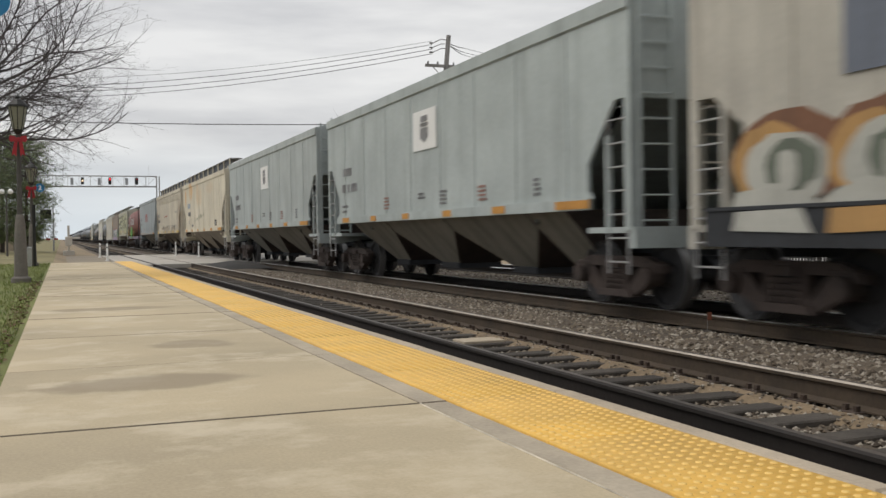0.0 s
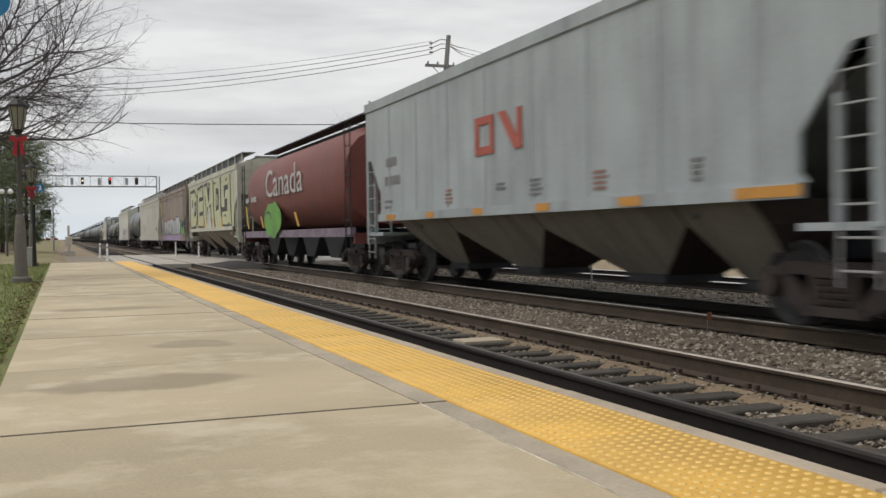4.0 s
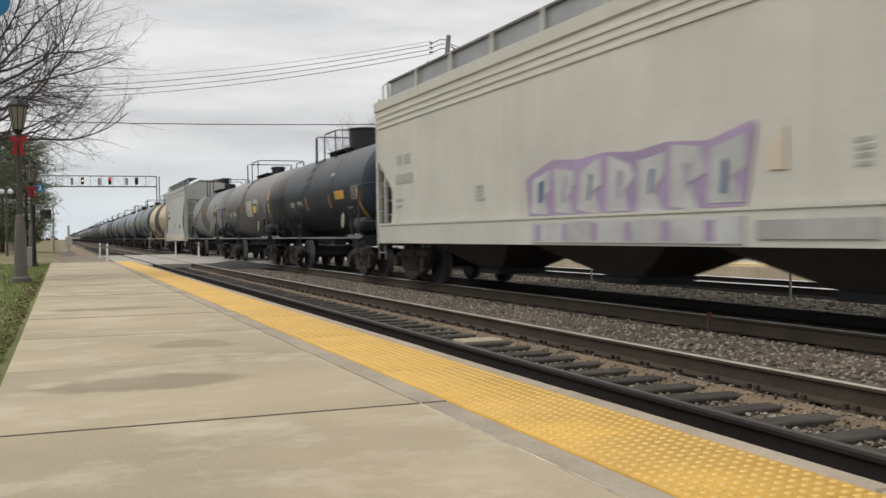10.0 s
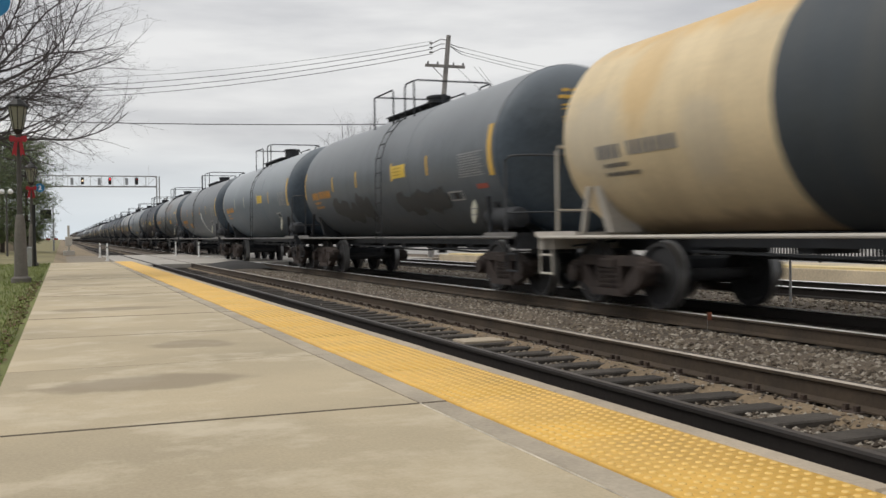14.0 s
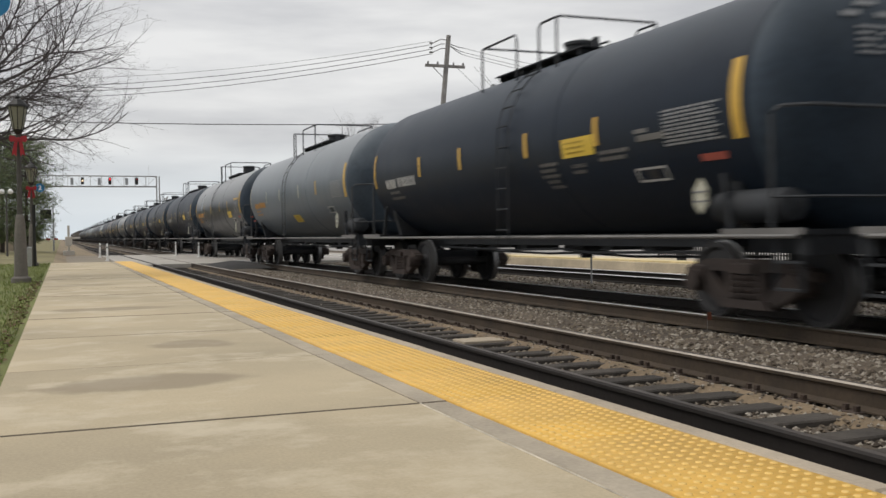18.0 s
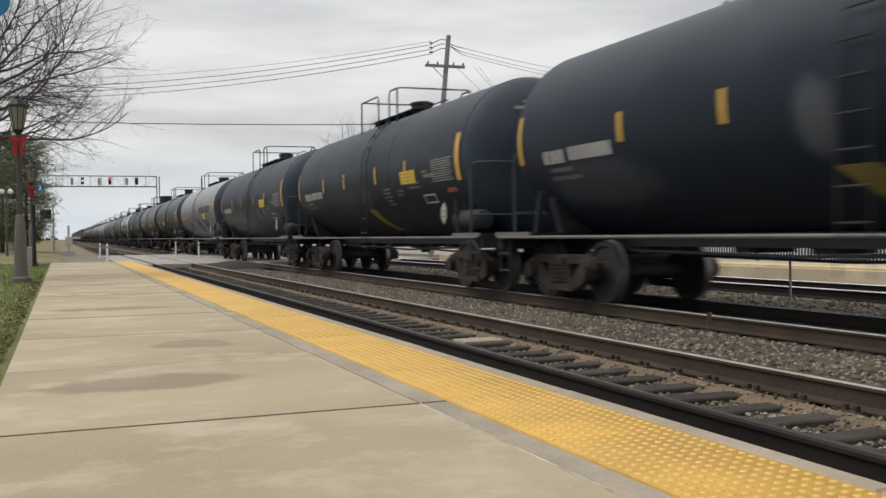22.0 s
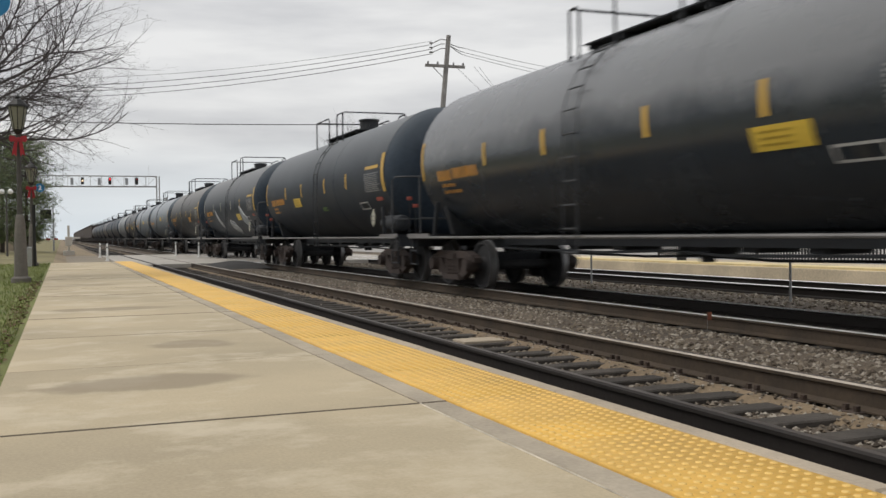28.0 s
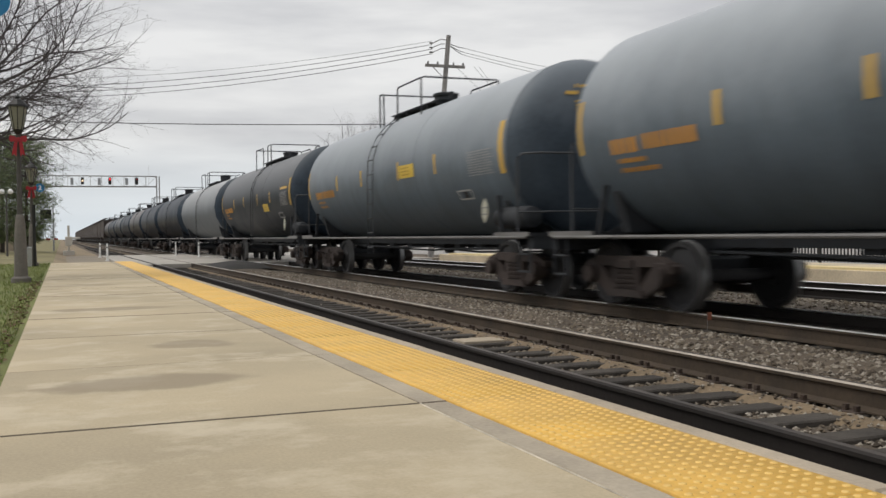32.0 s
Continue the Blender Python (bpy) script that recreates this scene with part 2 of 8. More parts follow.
G_AMBER = glow("amber_signal_lens", (1.0, 0.72, 0.45), 0.9)
G_DIM = glow("dim_signal_lens", (0.35, 0.02, 0.02), 0.15)


# ---- mesh building ----
class Shape:
    """Collects verts and faces for one mesh."""

    def __init__(self):
        self.v, self.f, self.m = [], [], []

    def quad(self, pts, mi=0):
        n = len(self.v)
        self.v += [tuple(p) for p in pts]
        self.f.append(tuple(range(n, n + len(pts))))
        self.m.append(mi)

    def box(self, cx, cy, cz, sx, sy, sz, rx=0, ry=0, rz=0, ch=0.0, mi=0):
        """A box round its centre, its upper edges chamfered by ch."""
        hx, hy, hz = sx / 2, sy / 2, sz / 2
        if ch > 0:
            rings = [(-hz, 0), (hz - ch, 0), (hz, ch)]
        else:
            rings = [(-hz, 0), (hz, 0)]
        pts = []
        for z, c in rings:
            pts += [(-hx + c, -hy + c, z), (hx - c, -hy + c, z), (hx - c, hy - c, z), (-hx + c, hy - c, z)]
        if rx or ry or rz:
            e = Euler((radians(rx), radians(ry), radians(rz))).to_matrix()
            pts = [e @ Vector(p) for p in pts]
        n = len(self.v)
        self.v += [(p[0] + cx, p[1] + cy, p[2] + cz) for p in pts]
        self.f.append((n + 3, n + 2, n + 1, n))
        self.m.append(mi)
        for k in range(len(rings) - 1):
            a = n + 4 * k
            for i in range(4):
                j = (i + 1) % 4
                self.f.append((a + i, a + j, a + 4 + j, a + 4 + i))
                self.m.append(mi)
        a = n + 4 * (len(rings) - 1)
        self.f.append((a, a + 1, a + 2, a + 3))
        self.m.append(mi)
        return self

    def tube(self, pts, r0, r1=None, seg=6, caps=True, mi=0):
        """A round bar through the points, tapering from r0 to r1."""
        r1 = r0 if r1 is None else r1
        pts = [Vector(p) for p in pts]
        n0 = len(self.v)
        k = len(pts)
        for i, p in enumerate(pts):
            d = (pts[min(i + 1, k - 1)] - pts[max(i - 1, 0)])
            if d.length < 1e-9:
                d = Vector((0, 0, 1))
            d.normalize()
            a = d.cross(Vector((0, 0, 1)) if abs(d.z) < 0.9 else Vector((1, 0, 0))).normalized()
            b = d.cross(a)
            r = r0 + (r1 - r0) * i / max(1, k - 1)
            for s in range(seg):
                t = 2 * math.pi * s / seg
                self.v.append(tuple(p + a * (r * math.cos(t)) + b * (r * math.sin(t))))
        for i in range(k - 1):
            for s in range(seg):
                q = n0 + i * seg
                self.f.append((q + s, q + (s + 1) % seg, q + seg + (s + 1) % seg, q + seg + s))
                self.m.append(mi)
        if caps:
            self.f.append(tuple(n0 + s for s in reversed(range(seg))))
            self.f.append(tuple(n0 + (k - 1) * seg + s for s in range(seg)))
            self.m += [mi, mi]
        return self

    def bar(self, p, q, w, h, mi=0):
        """A square bar from p to q."""
        p, q = Vector(p), Vector(q)
        d = (q - p).normalized()
        a = d.cross(Vector((0, 0, 1)) if abs(d.z) < 0.95 else Vector((0, 1, 0))).normalized() * (w / 2)
        b = d.cross(a).normalized() * (h / 2)
        n = len(self.v)
        for c in (p, q):
            self.v += [tuple(c - a - b), tuple(c + a - b), tuple(c + a + b), tuple(c - a + b)]
        for f in ((0, 1, 2, 3), (7, 6, 5, 4), (0, 4, 5, 1), (1, 5, 6, 2), (2, 6, 7, 3), (3, 7, 4, 0)):
            self.f.append(tuple(n + i for i in f))
            self.m.append(mi)
        return self

    def prism(self, outline, x0, x1, axis=0, mi=0):
        """A flat outline pushed from x0 to x1 along an axis (0: outline is y, z; 1: x, z; 2: x, y)."""
        def at(p, t):
            return ((t, p[0], p[1]), (p[0], t, p[1]), (p[0], p[1], t))[axis]
        n, k = len(self.v), len(outline)
        self.v += [at(p, x0) for p in outline] + [at(p, x1) for p in outline]
        self.f.append(tuple(n + i for i in range(k)))
        self.f.append(tuple(n + k + i for i in reversed(range(k))))
        self.m += [mi, mi]
        for i in range(k):
            j = (i + 1) % k
            self.f.append((n + j, n + i, n + k + i, n + k + j))
            self.m.append(mi)
        return self

    def spin(self, profile, axis, origin=(0, 0, 0), seg=24, mats=None, squash=1.0):
        """Turns a profile of (along, radius) round an axis (0, 1 or 2)."""
        n, k = len(self.v), len(profile)
        o = Vector(origin)
        for al, r in profile:
            for s in range(seg):
                t = 2 * math.pi * s / seg
                c, d = r * math.cos(t), r * math.sin(t) * squash
                self.v.append(tuple(o + Vector(((al, c, d), (c, al, d), (c, d, al))[axis])))
        for i in range(k - 1):
            for s in range(seg):
                q = n + i * seg
                j = (s + 1) % seg
                fc = (q + s, q + j, q + seg + j, q + seg + s)
                self.f.append(fc if axis != 1 else fc[::-1])
                self.m.append(mats[i] if mats else 0)
        for base, flip in ((n, axis != 1), (n + (k - 1) * seg, axis == 1)):
            ring = [base + s for s in range(seg)]
            self.f.append(tuple(reversed(ring)) if flip else tuple(ring))
            self.m.append((mats[0] if base == n else mats[-1]) if mats else 0)
        return self

    def mesh(self, name, mats, smooth=True, angle=38):
        me = bpy.data.meshes.new(name)
        me.from_pydata(self.v, [], self.f)
        for mt in (mats if isinstance(mats, (list, tuple)) else [mats]):
            me.materials.append(mt)
        if any(self.m):
            me.polygons.foreach_set("material_index", self.m)
        me.validate()
        if smooth:
            me.shade_smooth()
            me.set_sharp_from_angle(angle=radians(angle))
        me.update()
        return me


def part(name, shape, mat, parent, label="", smooth=True, at=None):
    """Links a shape (or a ready mesh) as ONE mesh object under its parent."""
    me = shape if isinstance(shape, bpy.types.Mesh) else shape.mesh(name, mat, smooth)
    ob = new(name, me)
    if parent is not None:
        ob.parent = parent
    if at is not None:
        ob.matrix_basis = at if isinstance(at, Matrix) else Matrix.Translation(at)
    if label:
        ob["label"] = label
    return ob


def thing(name, x, y, z, label, category, group="", kind="", rz=0):
    ob = new(name)
    ob.empty_display_size = 0.2
    ob.matrix_basis = pose(x, y, z, 0, 0, rz)
    return tagged(ob, label, category, group, kind)


def lettering(text, size, mat, offset=0.0, shear=0.0):
    """A flat mesh of the words in the built-in font, about 6 mm thick, lying in x, y."""
    cu = bpy.data.curves.new("lettering", "FONT")
    cu.body, cu.size, cu.extrude, cu.offset, cu.shear = text, size, 0.003, offset, shear
    cu.align_x = "CENTER"
    cu.resolution_u = 3
    tmp = bpy.data.objects.new("lettering", cu)
    scene.collection.objects.link(tmp)
    bpy.context.view_layer.update()
    me = bpy.data.meshes.new_from_object(tmp.evaluated_get(bpy.context.evaluated_depsgraph_get()))
    bpy.data.objects.remove(tmp)
    me.materials.clear()
    me.materials.append(mat)
    return me


# ---- the large structure ----
def ground():
    s = Shape()
    prof = [(-2500, -0.10, 3), (-60, -0.06, 3), (-9.0, -0.05, 0), (-0.30, -0.05, 0), (0.4, -0.25, 1), (2.6, BED, 1), (15.6, BED, 1), (16.6, -0.12, 4),
            (60, -0.15, 3), (2500, -0.3, 3)]
    ys = [-1800, -60, 0, 20, 40, 80, 160, 400, 1200, 3500]
    n = len(ys)
    for x, z, _ in prof:
        s.v += [(x, y, z) for y in ys]
    for i in range(len(prof) - 1):
        for j in range(n - 1):
            s.f.append((i * n + j, (i + 1) * n + j, (i + 1) * n + j + 1, i * n + j + 1))
            s.m.append(5 if ys[j] >= 40 and i in (1, 2) else 3 if ys[j] >= 40 and i in (3, 4) else prof[i][2])
    ob = new("ground", s.mesh("ground", [M_GRASS, M_BALLAST, M_ASPHALT, M_DIRT, M_LOT, M_DRYGRASS], smooth=False))
    return tagged(ob, "lawn, grey ballast bed and dry verges", "ground", kind="structure")


ground()


def rails():
    """Each running rail: foot, web and head, the head's top polished by wheels."""
    prof = [(-0.07, -0.18), (0.07, -0.18), (0.07, -0.168), (0.012, -0.145), (0.012, -0.045), (0.038, -0.035), (0.038, -0.013), (0.024, 0.0),
            (-0.024, 0.0), (-0.038, -0.013), (-0.038, -0.035), (-0.012, -0.045), (-0.012, -0.145), (-0.07, -0.168)]
    for tx in TRACKS:
        for sgn in (-1, 1):
            s = Shape()
            ys = [-700, 0, 30, 90, 300, 1300]
            k = len(prof)
            for y in ys:
                s.v += [(p[0], y, p[1]) for p in prof]
            for j in range(len(ys) - 1):
                for i in range(k):
                    q = (i + 1) % k
                    s.f.append((j * k + i, j * k + q, (j + 1) * k + q, (j + 1) * k + i))
                    s.m.append(2 if i == 7 else (1 if i == 8 and (tx > 5 or sgn > 0) else 0))
            ob = new("rail", s.mesh("rail", [M_RAILBROWN if (tx, sgn) in ((TRACKS[0], 1), (TRACKS[1], -1)) else M_RAILSIDE, M_RAILTOP if tx > 5 else M_RAILWORN, M_RAILDULL], angle=25))
            ob.matrix_basis = Matrix.Translation((tx + sgn * HALF, 0, RAIL))
            tagged(ob, "rusty steel running rail with a polished top", "rail", "rails", "structure")


rails()


def platform():
    """The near platform: slabs with tooled joints, a kerb strip, tactile panels and a concrete nosing."""
    root = thing("platform", 0, 0, 0, "low pale concrete station platform with a yellow tactile edge", "platform", kind="structure")
    pitch = 2.25
    y0 = 4.72 - 6 * pitch
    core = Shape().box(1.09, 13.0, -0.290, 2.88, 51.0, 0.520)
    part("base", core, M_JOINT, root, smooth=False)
    slab = Shape().box(0, 0, -0.03, 2.040, pitch - 0.011, 0.06, ch=0.006).mesh("slab", [M_CONC, M_JOINT], smooth=False)
    curb = Shape().box(0, 0, -0.03, 0.139, pitch - 0.011, 0.06, ch=0.006).mesh("kerb_strip", [M_KERB, M_JOINT], smooth=False)
    # dirt fills the joints and their tooled edges
    for me in (slab, curb):
        for p in me.polygons:
            if p.normal.z < 0.2 or (p.normal.z < 0.95 and abs(p.normal.y) > 0.2):
                p.material_index = 1
    nose = Shape().box(0, 0, -0.045, 0.100, pitch - 0.010, 0.10, ch=0.010).mesh("nosing", M_CURB, smooth=False)
    seal = Shape().box(0, 0, 0.0005, 0.008, pitch - 0.01, 0.004, ch=0.001).mesh("joint_sealant", material("chalky_sealant", (0.54, 0.49, 0.40), 0.9, vary=0.5, grain=9, blotch=3, bump=0.3), smooth=False)
    for i in range(21):
        yc = y0 + (i + 0.5) * pitch
        jig = 0.0015 * math.sin(i * 2.3)
        part("slab", slab, None, root, at=(0.670, yc, jig))
        part("kerb_strip", curb, None, root, at=(1.7695, yc, 0.001 + jig))
        part("nosing", nose, None, root, at=(2.503, yc, 0.002 - jig))
        if yc < 5.5:
            part("joint_sealant", seal, None, root, at=(1.6865, yc, 0.0))
    # tactile panels with truncated domes
    plen = 1.125
    s = Shape()
    s.box(0, 0, -0.005, 0.602, plen - 0.005, 0.026, ch=0.004)
    for i in range(10):
        for j in range(19):
            x, y = -0.268 + i * 0.0596, -0.536 + j * 0.0596
            n = len(s.v)
            for r, z in ((0.0155, 0.008), (0.0130, 0.0115), (0.0090, 0.0122)):
                s.v += [(x + r * math.cos(a * math.pi / 4), y + r * math.sin(a * math.pi / 4), z) for a in range(8)]
            for k in (0, 8):
                for a in range(8):
                    b = (a + 1) % 8
                    s.f.append((n + k + a, n + k + b, n + k + 8 + b, n + k + 8 + a))
                    s.m.append(1)
            s.f.append(tuple(n + 16 + a for a in range(8)))
            s.m.append(1)
    pm = s.mesh("tactile_panel", [M_TACT, M_DOME], angle=50)
    for i in range(42):
        part("tactile_panel", pm, None, root, at=(2.142, y0 + (i + 0.5) * plen, 0.0))
    return root


platform()


def sleepers():
    """Timber ties with plates under track one, near ones each on its own, far ones joined."""
    tie = Shape().box(0, 0, -0.09, 2.6, 0.22, 0.18, ch=0.012).mesh("tie", M_TIE, smooth=False)
    pl = Shape()
    for sgn in (-1, 1):
        pl.box(sgn * HALF, 0, 0.006, 0.34, 0.18, 0.014, ch=0.004)
        for dx in (-0.10, 0.10):
            for dy in (-0.05, 0.05):
                pl.box(sgn * HALF + dx * 1.15, dy * (1 if dx > 0 else -1), 0.032, 0.035, 0.030, 0.040)
    plate = pl.mesh("tie_plates", M_RUST, smooth=False)
    rnd = random.Random(4)
    for ti, tx in enumerate(TRACKS):
        root = thing("track_ties", tx, 0, RAIL - 0.185, "weathered dark timber ties bedded in ballast", "railway ties", kind="structure")
        far, far_pl = Shape(), Shape()
        y = -40.0
        while y < 150:
            rz = rnd.uniform(-1.2, 1.2)
            dz = rnd.uniform(-0.012, 0.0)
            near = 2.5 < y < (34 if ti == 0 else 30)
            if near:
                part("tie", tie, None, root, at=pose(rnd.uniform(-0.04, 0.04), y, dz, 0, 0, rz))
                if ti == 0:
                    part("tie_plates", plate, None, root, at=pose(0, y, 0))
            else:
                far.box(0, y, -0.09 + dz, 2.6, 0.22, 0.18, rz=rz)
            y += 0.508
        o = part("far_ties", far, M_TIE, root, smooth=False)
        o["kind"] = "stuff"


sleepers()


def stone_mesh(shape, x, y, z, r, rnd):
    """One angular stone: a squashed, jittered octahedron."""
    n = len(shape.v)
    a0 = rnd.uniform(0, 6.28)
    sq = rnd.uniform(0.5, 0.9)
    shape.v.append((x + rnd.uniform(-.3, .3) * r, y + rnd.uniform(-.3, .3) * r, z + r * sq))
    for k in range(5):
        a = a0 + k * 1.2566 + rnd.uniform(-0.3, 0.3)
        rr = r * rnd.uniform(0.7, 1.15)
        shape.v.append((x + rr * math.cos(a), y + rr * math.sin(a), z + rnd.uniform(-0.35, 0.45) * r * sq))
    shape.v.append((x, y, z - r * 0.6))
    for k in range(5):
        j = (k + 1) % 5
        shape.f += [(n, n + 1 + k, n + 1 + j), (n + 6, n + 1 + j, n + 1 + k)]
        shape.m += [0, 0]


def ballast():
    rnd = random.Random(8)
    s = Shape()

    def strew(count, x0, x1, y0, y1, z, r0, r1, power=1.0, crown=0.0):
        for _ in range(count):
            y = y0 + (y1 - y0) * rnd.random() ** power
            x = rnd.uniform(x0, x1)
            zz = z + crown * math.sin(math.pi * (x - x0) / (x1 - x0))
            stone_mesh(s, x, y, zz + rnd.uniform(-0.015, 0.012), rnd.uniform(r0, r1), rnd)

    strew(9000, 3.66, 5.0, 4.0, 30, -0.428, 0.014, 0.030, 1.6)
    strew(1800, 4.72, 5.02, 4.0, 34, -0.400, 0.010, 0.022, 1.5, crown=0.020)
    strew(2500, 3.66, 5.0, -6.0, 4.0, -0.428, 0.014, 0.030)
    strew(3500, 5.14, 7.5, -6.0, 4.5, -0.42, 0.016, 0.038, crown=0.09)
    strew(900, 2.62, 3.5, 3, 14, -0.41, 0.02, 0.04, 1.3)
    strew(18000, 5.14, 7.5, 4.5, 34, -0.42, 0.016, 0.038, 1.6, crown=0.09)
    strew(4000, 7.7, 9.0, 7, 34, -0.405, 0.02, 0.04, 1.5)
    strew(6500, 9.25, 12.5, 9, 42, -0.41, 0.025, 0.05, 1.4, crown=0.10)
    ob = new("ballast_stones", s.mesh("ballast_stones", M_STONE, smooth=False))
    tagged(ob, "loose grey and brown crushed stone between the rails", "ballast", kind="stuff")
    # shoulders between the tracks, a low heap of the same stone
    for nm, x0, x1, h in (("ballast_shoulder", 5.10, 7.55, 0.105), ("ballast_shoulder", 9.2, 12.6, 0.115), ("ballast_shoulder", 4.70, 5.06, 0.050)):
        b = Shape()
        k = 8
        ys = [-200 + 4 * i for i in range(131)]
        for y in ys:
            for i in range(k + 1):
                u = i / k
                b.v.append((x0 + (x1 - x0) * u, y, BED + 0.004 + h * math.sin(math.pi * u) + 0.015 * noise.noise((u * 5, y * 0.6, x0))))
        for j in range(len(ys) - 1):
            for i in range(k):
                q = j * (k + 1) + i
                b.f.append((q, q + 1, q + k + 2, q + k + 1))
                b.m.append(0)
        ob = new(nm, b.mesh(nm, M_SAND if x1 - x0 < 1 else M_BALLAST))
        tagged(ob, "heaped brown-grey crushed stone between tracks", "ballast", kind="structure")


ballast()


def crossing():
    """The road across the tracks beyond the platform's end."""
    rd = Shape()
    rd.prism([(-300, -0.20), (-9, -0.16), (2.3, -0.215), (2.3, -0.40), (-300, -0.5)], 41.5, 66.0, axis=1)
    rd.prism([(15.6, -0.22), (300, -0.18), (300, -0.5), (15.6, -0.5)], 41.5, 66.0, axis=1)
    tagged(new("road", rd.mesh("road", M_ASPHALT, smooth=False)), "worn grey asphalt road over the tracks", "road", kind="structure")
    root = thing("level_crossing", 0, 0, 0, "pale concrete panels laid between the rails of the crossing", "level crossing", kind="structure")
    spans = [(2.35, TRACKS[0] - HALF - 0.09)]
    for i, tx in enumerate(TRACKS):
        spans.append((tx - HALF + 0.10, tx + HALF - 0.10))
        if i < 2:
            spans.append((tx + HALF + 0.09, TRACKS[i + 1] - HALF - 0.09))
    spans.append((TRACKS[2] + HALF + 0.09, 15.55))
    for a, b in spans:
        for j in range(9):
            y0 = 41.5 + j * 2.72
            part("panel", Shape().box((a + b) / 2, y0 + 1.35, RAIL - 0.09, b - a, 2.69, 0.165, ch=0.01), M_XING, root, smooth=False)
    rs = Shape()
    nx, ny = 10, 12
    for j in range(ny + 1):
        for i in range(nx + 1):
            u, v = i / nx, j / ny
            z = 0.25 * (math.sin(math.pi * u) * math.sin(math.pi * v)) ** 0.5 if 0 < i < nx and 0 < j < ny else 0.0
            rs.v.append((5.28 + 2.2 * u, 36.6 + 4.8 * v, BED + 0.10 + z + 0.025 * noise.noise((u * 4, v * 5, 2.0))))
    for j in range(ny):
        for i in range(nx):
            q = j * (nx + 1) + i
            rs.f.append((q, q + 1, q + nx + 2, q + nx + 1))
            rs.m.append(0)
    part("patch_mound", rs, M_RUBBER, root, "dark lumpy asphalt patch")
    # walk from the platform's end down to the road
    part("walkway", Shape().box(0.4, 39.9, -0.16, 4.0, 3.0, 0.14, ch=0.01), M_XING, root)


crossing()


def far_platform():
    root = thing("platform", 0, 0, 0, "far concrete station platform with a yellow edge strip", "platform", kind="structure")
    part("base", Shape().box(16.75, 4.0, -0.23, 2.9, 72, 0.44, ch=0.01), material("tan_concrete", (0.60, 0.51, 0.37), 0.9, vary=0.3, grain=25, blotch=0.5, bump=0.2), root)
    faded = material("faded_yellow_edge", (0.70, 0.57, 0.30), 0.7, vary=0.2, grain=20, bump=0.05)
    for i in range(60):
        part("tactile_panel", Shape().box(15.66, -30 + 1.16 * i, 0.015, 0.62, 1.15, 0.05, ch=0.008), faded, root, smooth=False)
    return root


far_platform()


# ---- the train ----
LINE = TRACKS[1]


def travelled(t):
    """Metres that the train has run since the start."""
    return 18.2 * t - 0.005 * t * t


# brown trucks; the same tone stands in for shade on hopper bay ends
M_TRUCK = material("brake_dust_and_bay_shade", (0.040, 0.029, 0.025), 0.85, 0.0, vary=0.45, grain=18, blotch=3, bump=0.25, rnd=0.2)
M_WHEEL = material("wheel_steel", (0.026, 0.026, 0.028), 0.75, 0.0, vary=0.3, grain=20, bump=0.1)
M_TREAD = material("bright_tread", (0.22, 0.22, 0.22), 0.45, 0.8, vary=0.15, grain=20, bump=0.03)
M_UNDER = material("black_underframe", (0.026, 0.029, 0.034), 0.7, 0.1, vary=0.4, grain=15, blotch=2, bump=0.15)
M_RUNG = material("grey_rung", (0.34, 0.34, 0.34), 0.55, 0.3, vary=0.15, grain=20, bump=0.05)
M_YMARK = material("yellow_reflector", (0.60, 0.37, 0.06), 0.45, vary=0.15, grain=20, bump=0.02)
M_YPANEL = material("yellow_stencil", (0.66, 0.46, 0.06), 0.5, vary=0.12, grain=20, bump=0.02)
M_OMARK = material("orange_stencil", (0.52, 0.25, 0.05), 0.6, vary=0.2, grain=20, bump=0.02)
M_WMARK = material("white_stencil", (0.46, 0.46, 0.45), 0.6, vary=0.2, grain=20, bump=0.02)
M_DMARK = material("dark_stencil", (0.20, 0.20, 0.205), 0.6, vary=0.2, grain=20, bump=0.02)
M_GMARK = material("green_stencil", (0.20, 0.34, 0.08), 0.6, vary=0.2, grain=20, bump=0.02)
M_RMARK = material("red_stencil", (0.36, 0.085, 0.06), 0.6, vary=0.2, grain=20, bump=0.02)
M_FASCIA = material("dark_grey_mesh_board", (0.062, 0.070, 0.082), 0.7, vary=0.3, grain=20, bump=0.05)
M_AMBER = material("amber_panel", (0.66, 0.36, 0.04), 0.5, vary=0.15, grain=20, bump=0.02)
M_DATA = material("small_grey_data", (0.30, 0.305, 0.31), 0.6, vary=0.15, grain=20, bump=0.02)
M_BRICK = material("brick_stencil", (0.33, 0.20, 0.17), 0.6, vary=0.15, grain=20, bump=0.02)
M_PLINE = material("brown_panel_line", (0.40, 0.27, 0.03), 0.6, vary=0.1, grain=20, bump=0.02)
M_PALEREF = material("pale_reflector", (0.42, 0.41, 0.33), 0.45, vary=0.15, grain=20, bump=0.02)
M_TANKPIPE = material("dark_grey_pipe", (0.060, 0.064, 0.070), 0.6, 0.2, vary=0.25, grain=20, bump=0.05)
M_GRIME = material("black_stencil_box", (0.03, 0.03, 0.032), 0.7, vary=0.3, grain=20, bump=0.02)
M_SCRAWL = material("white_scrawl", (0.50, 0.52, 0.52), 0.7, vary=0.3, grain=20, bump=0.02)


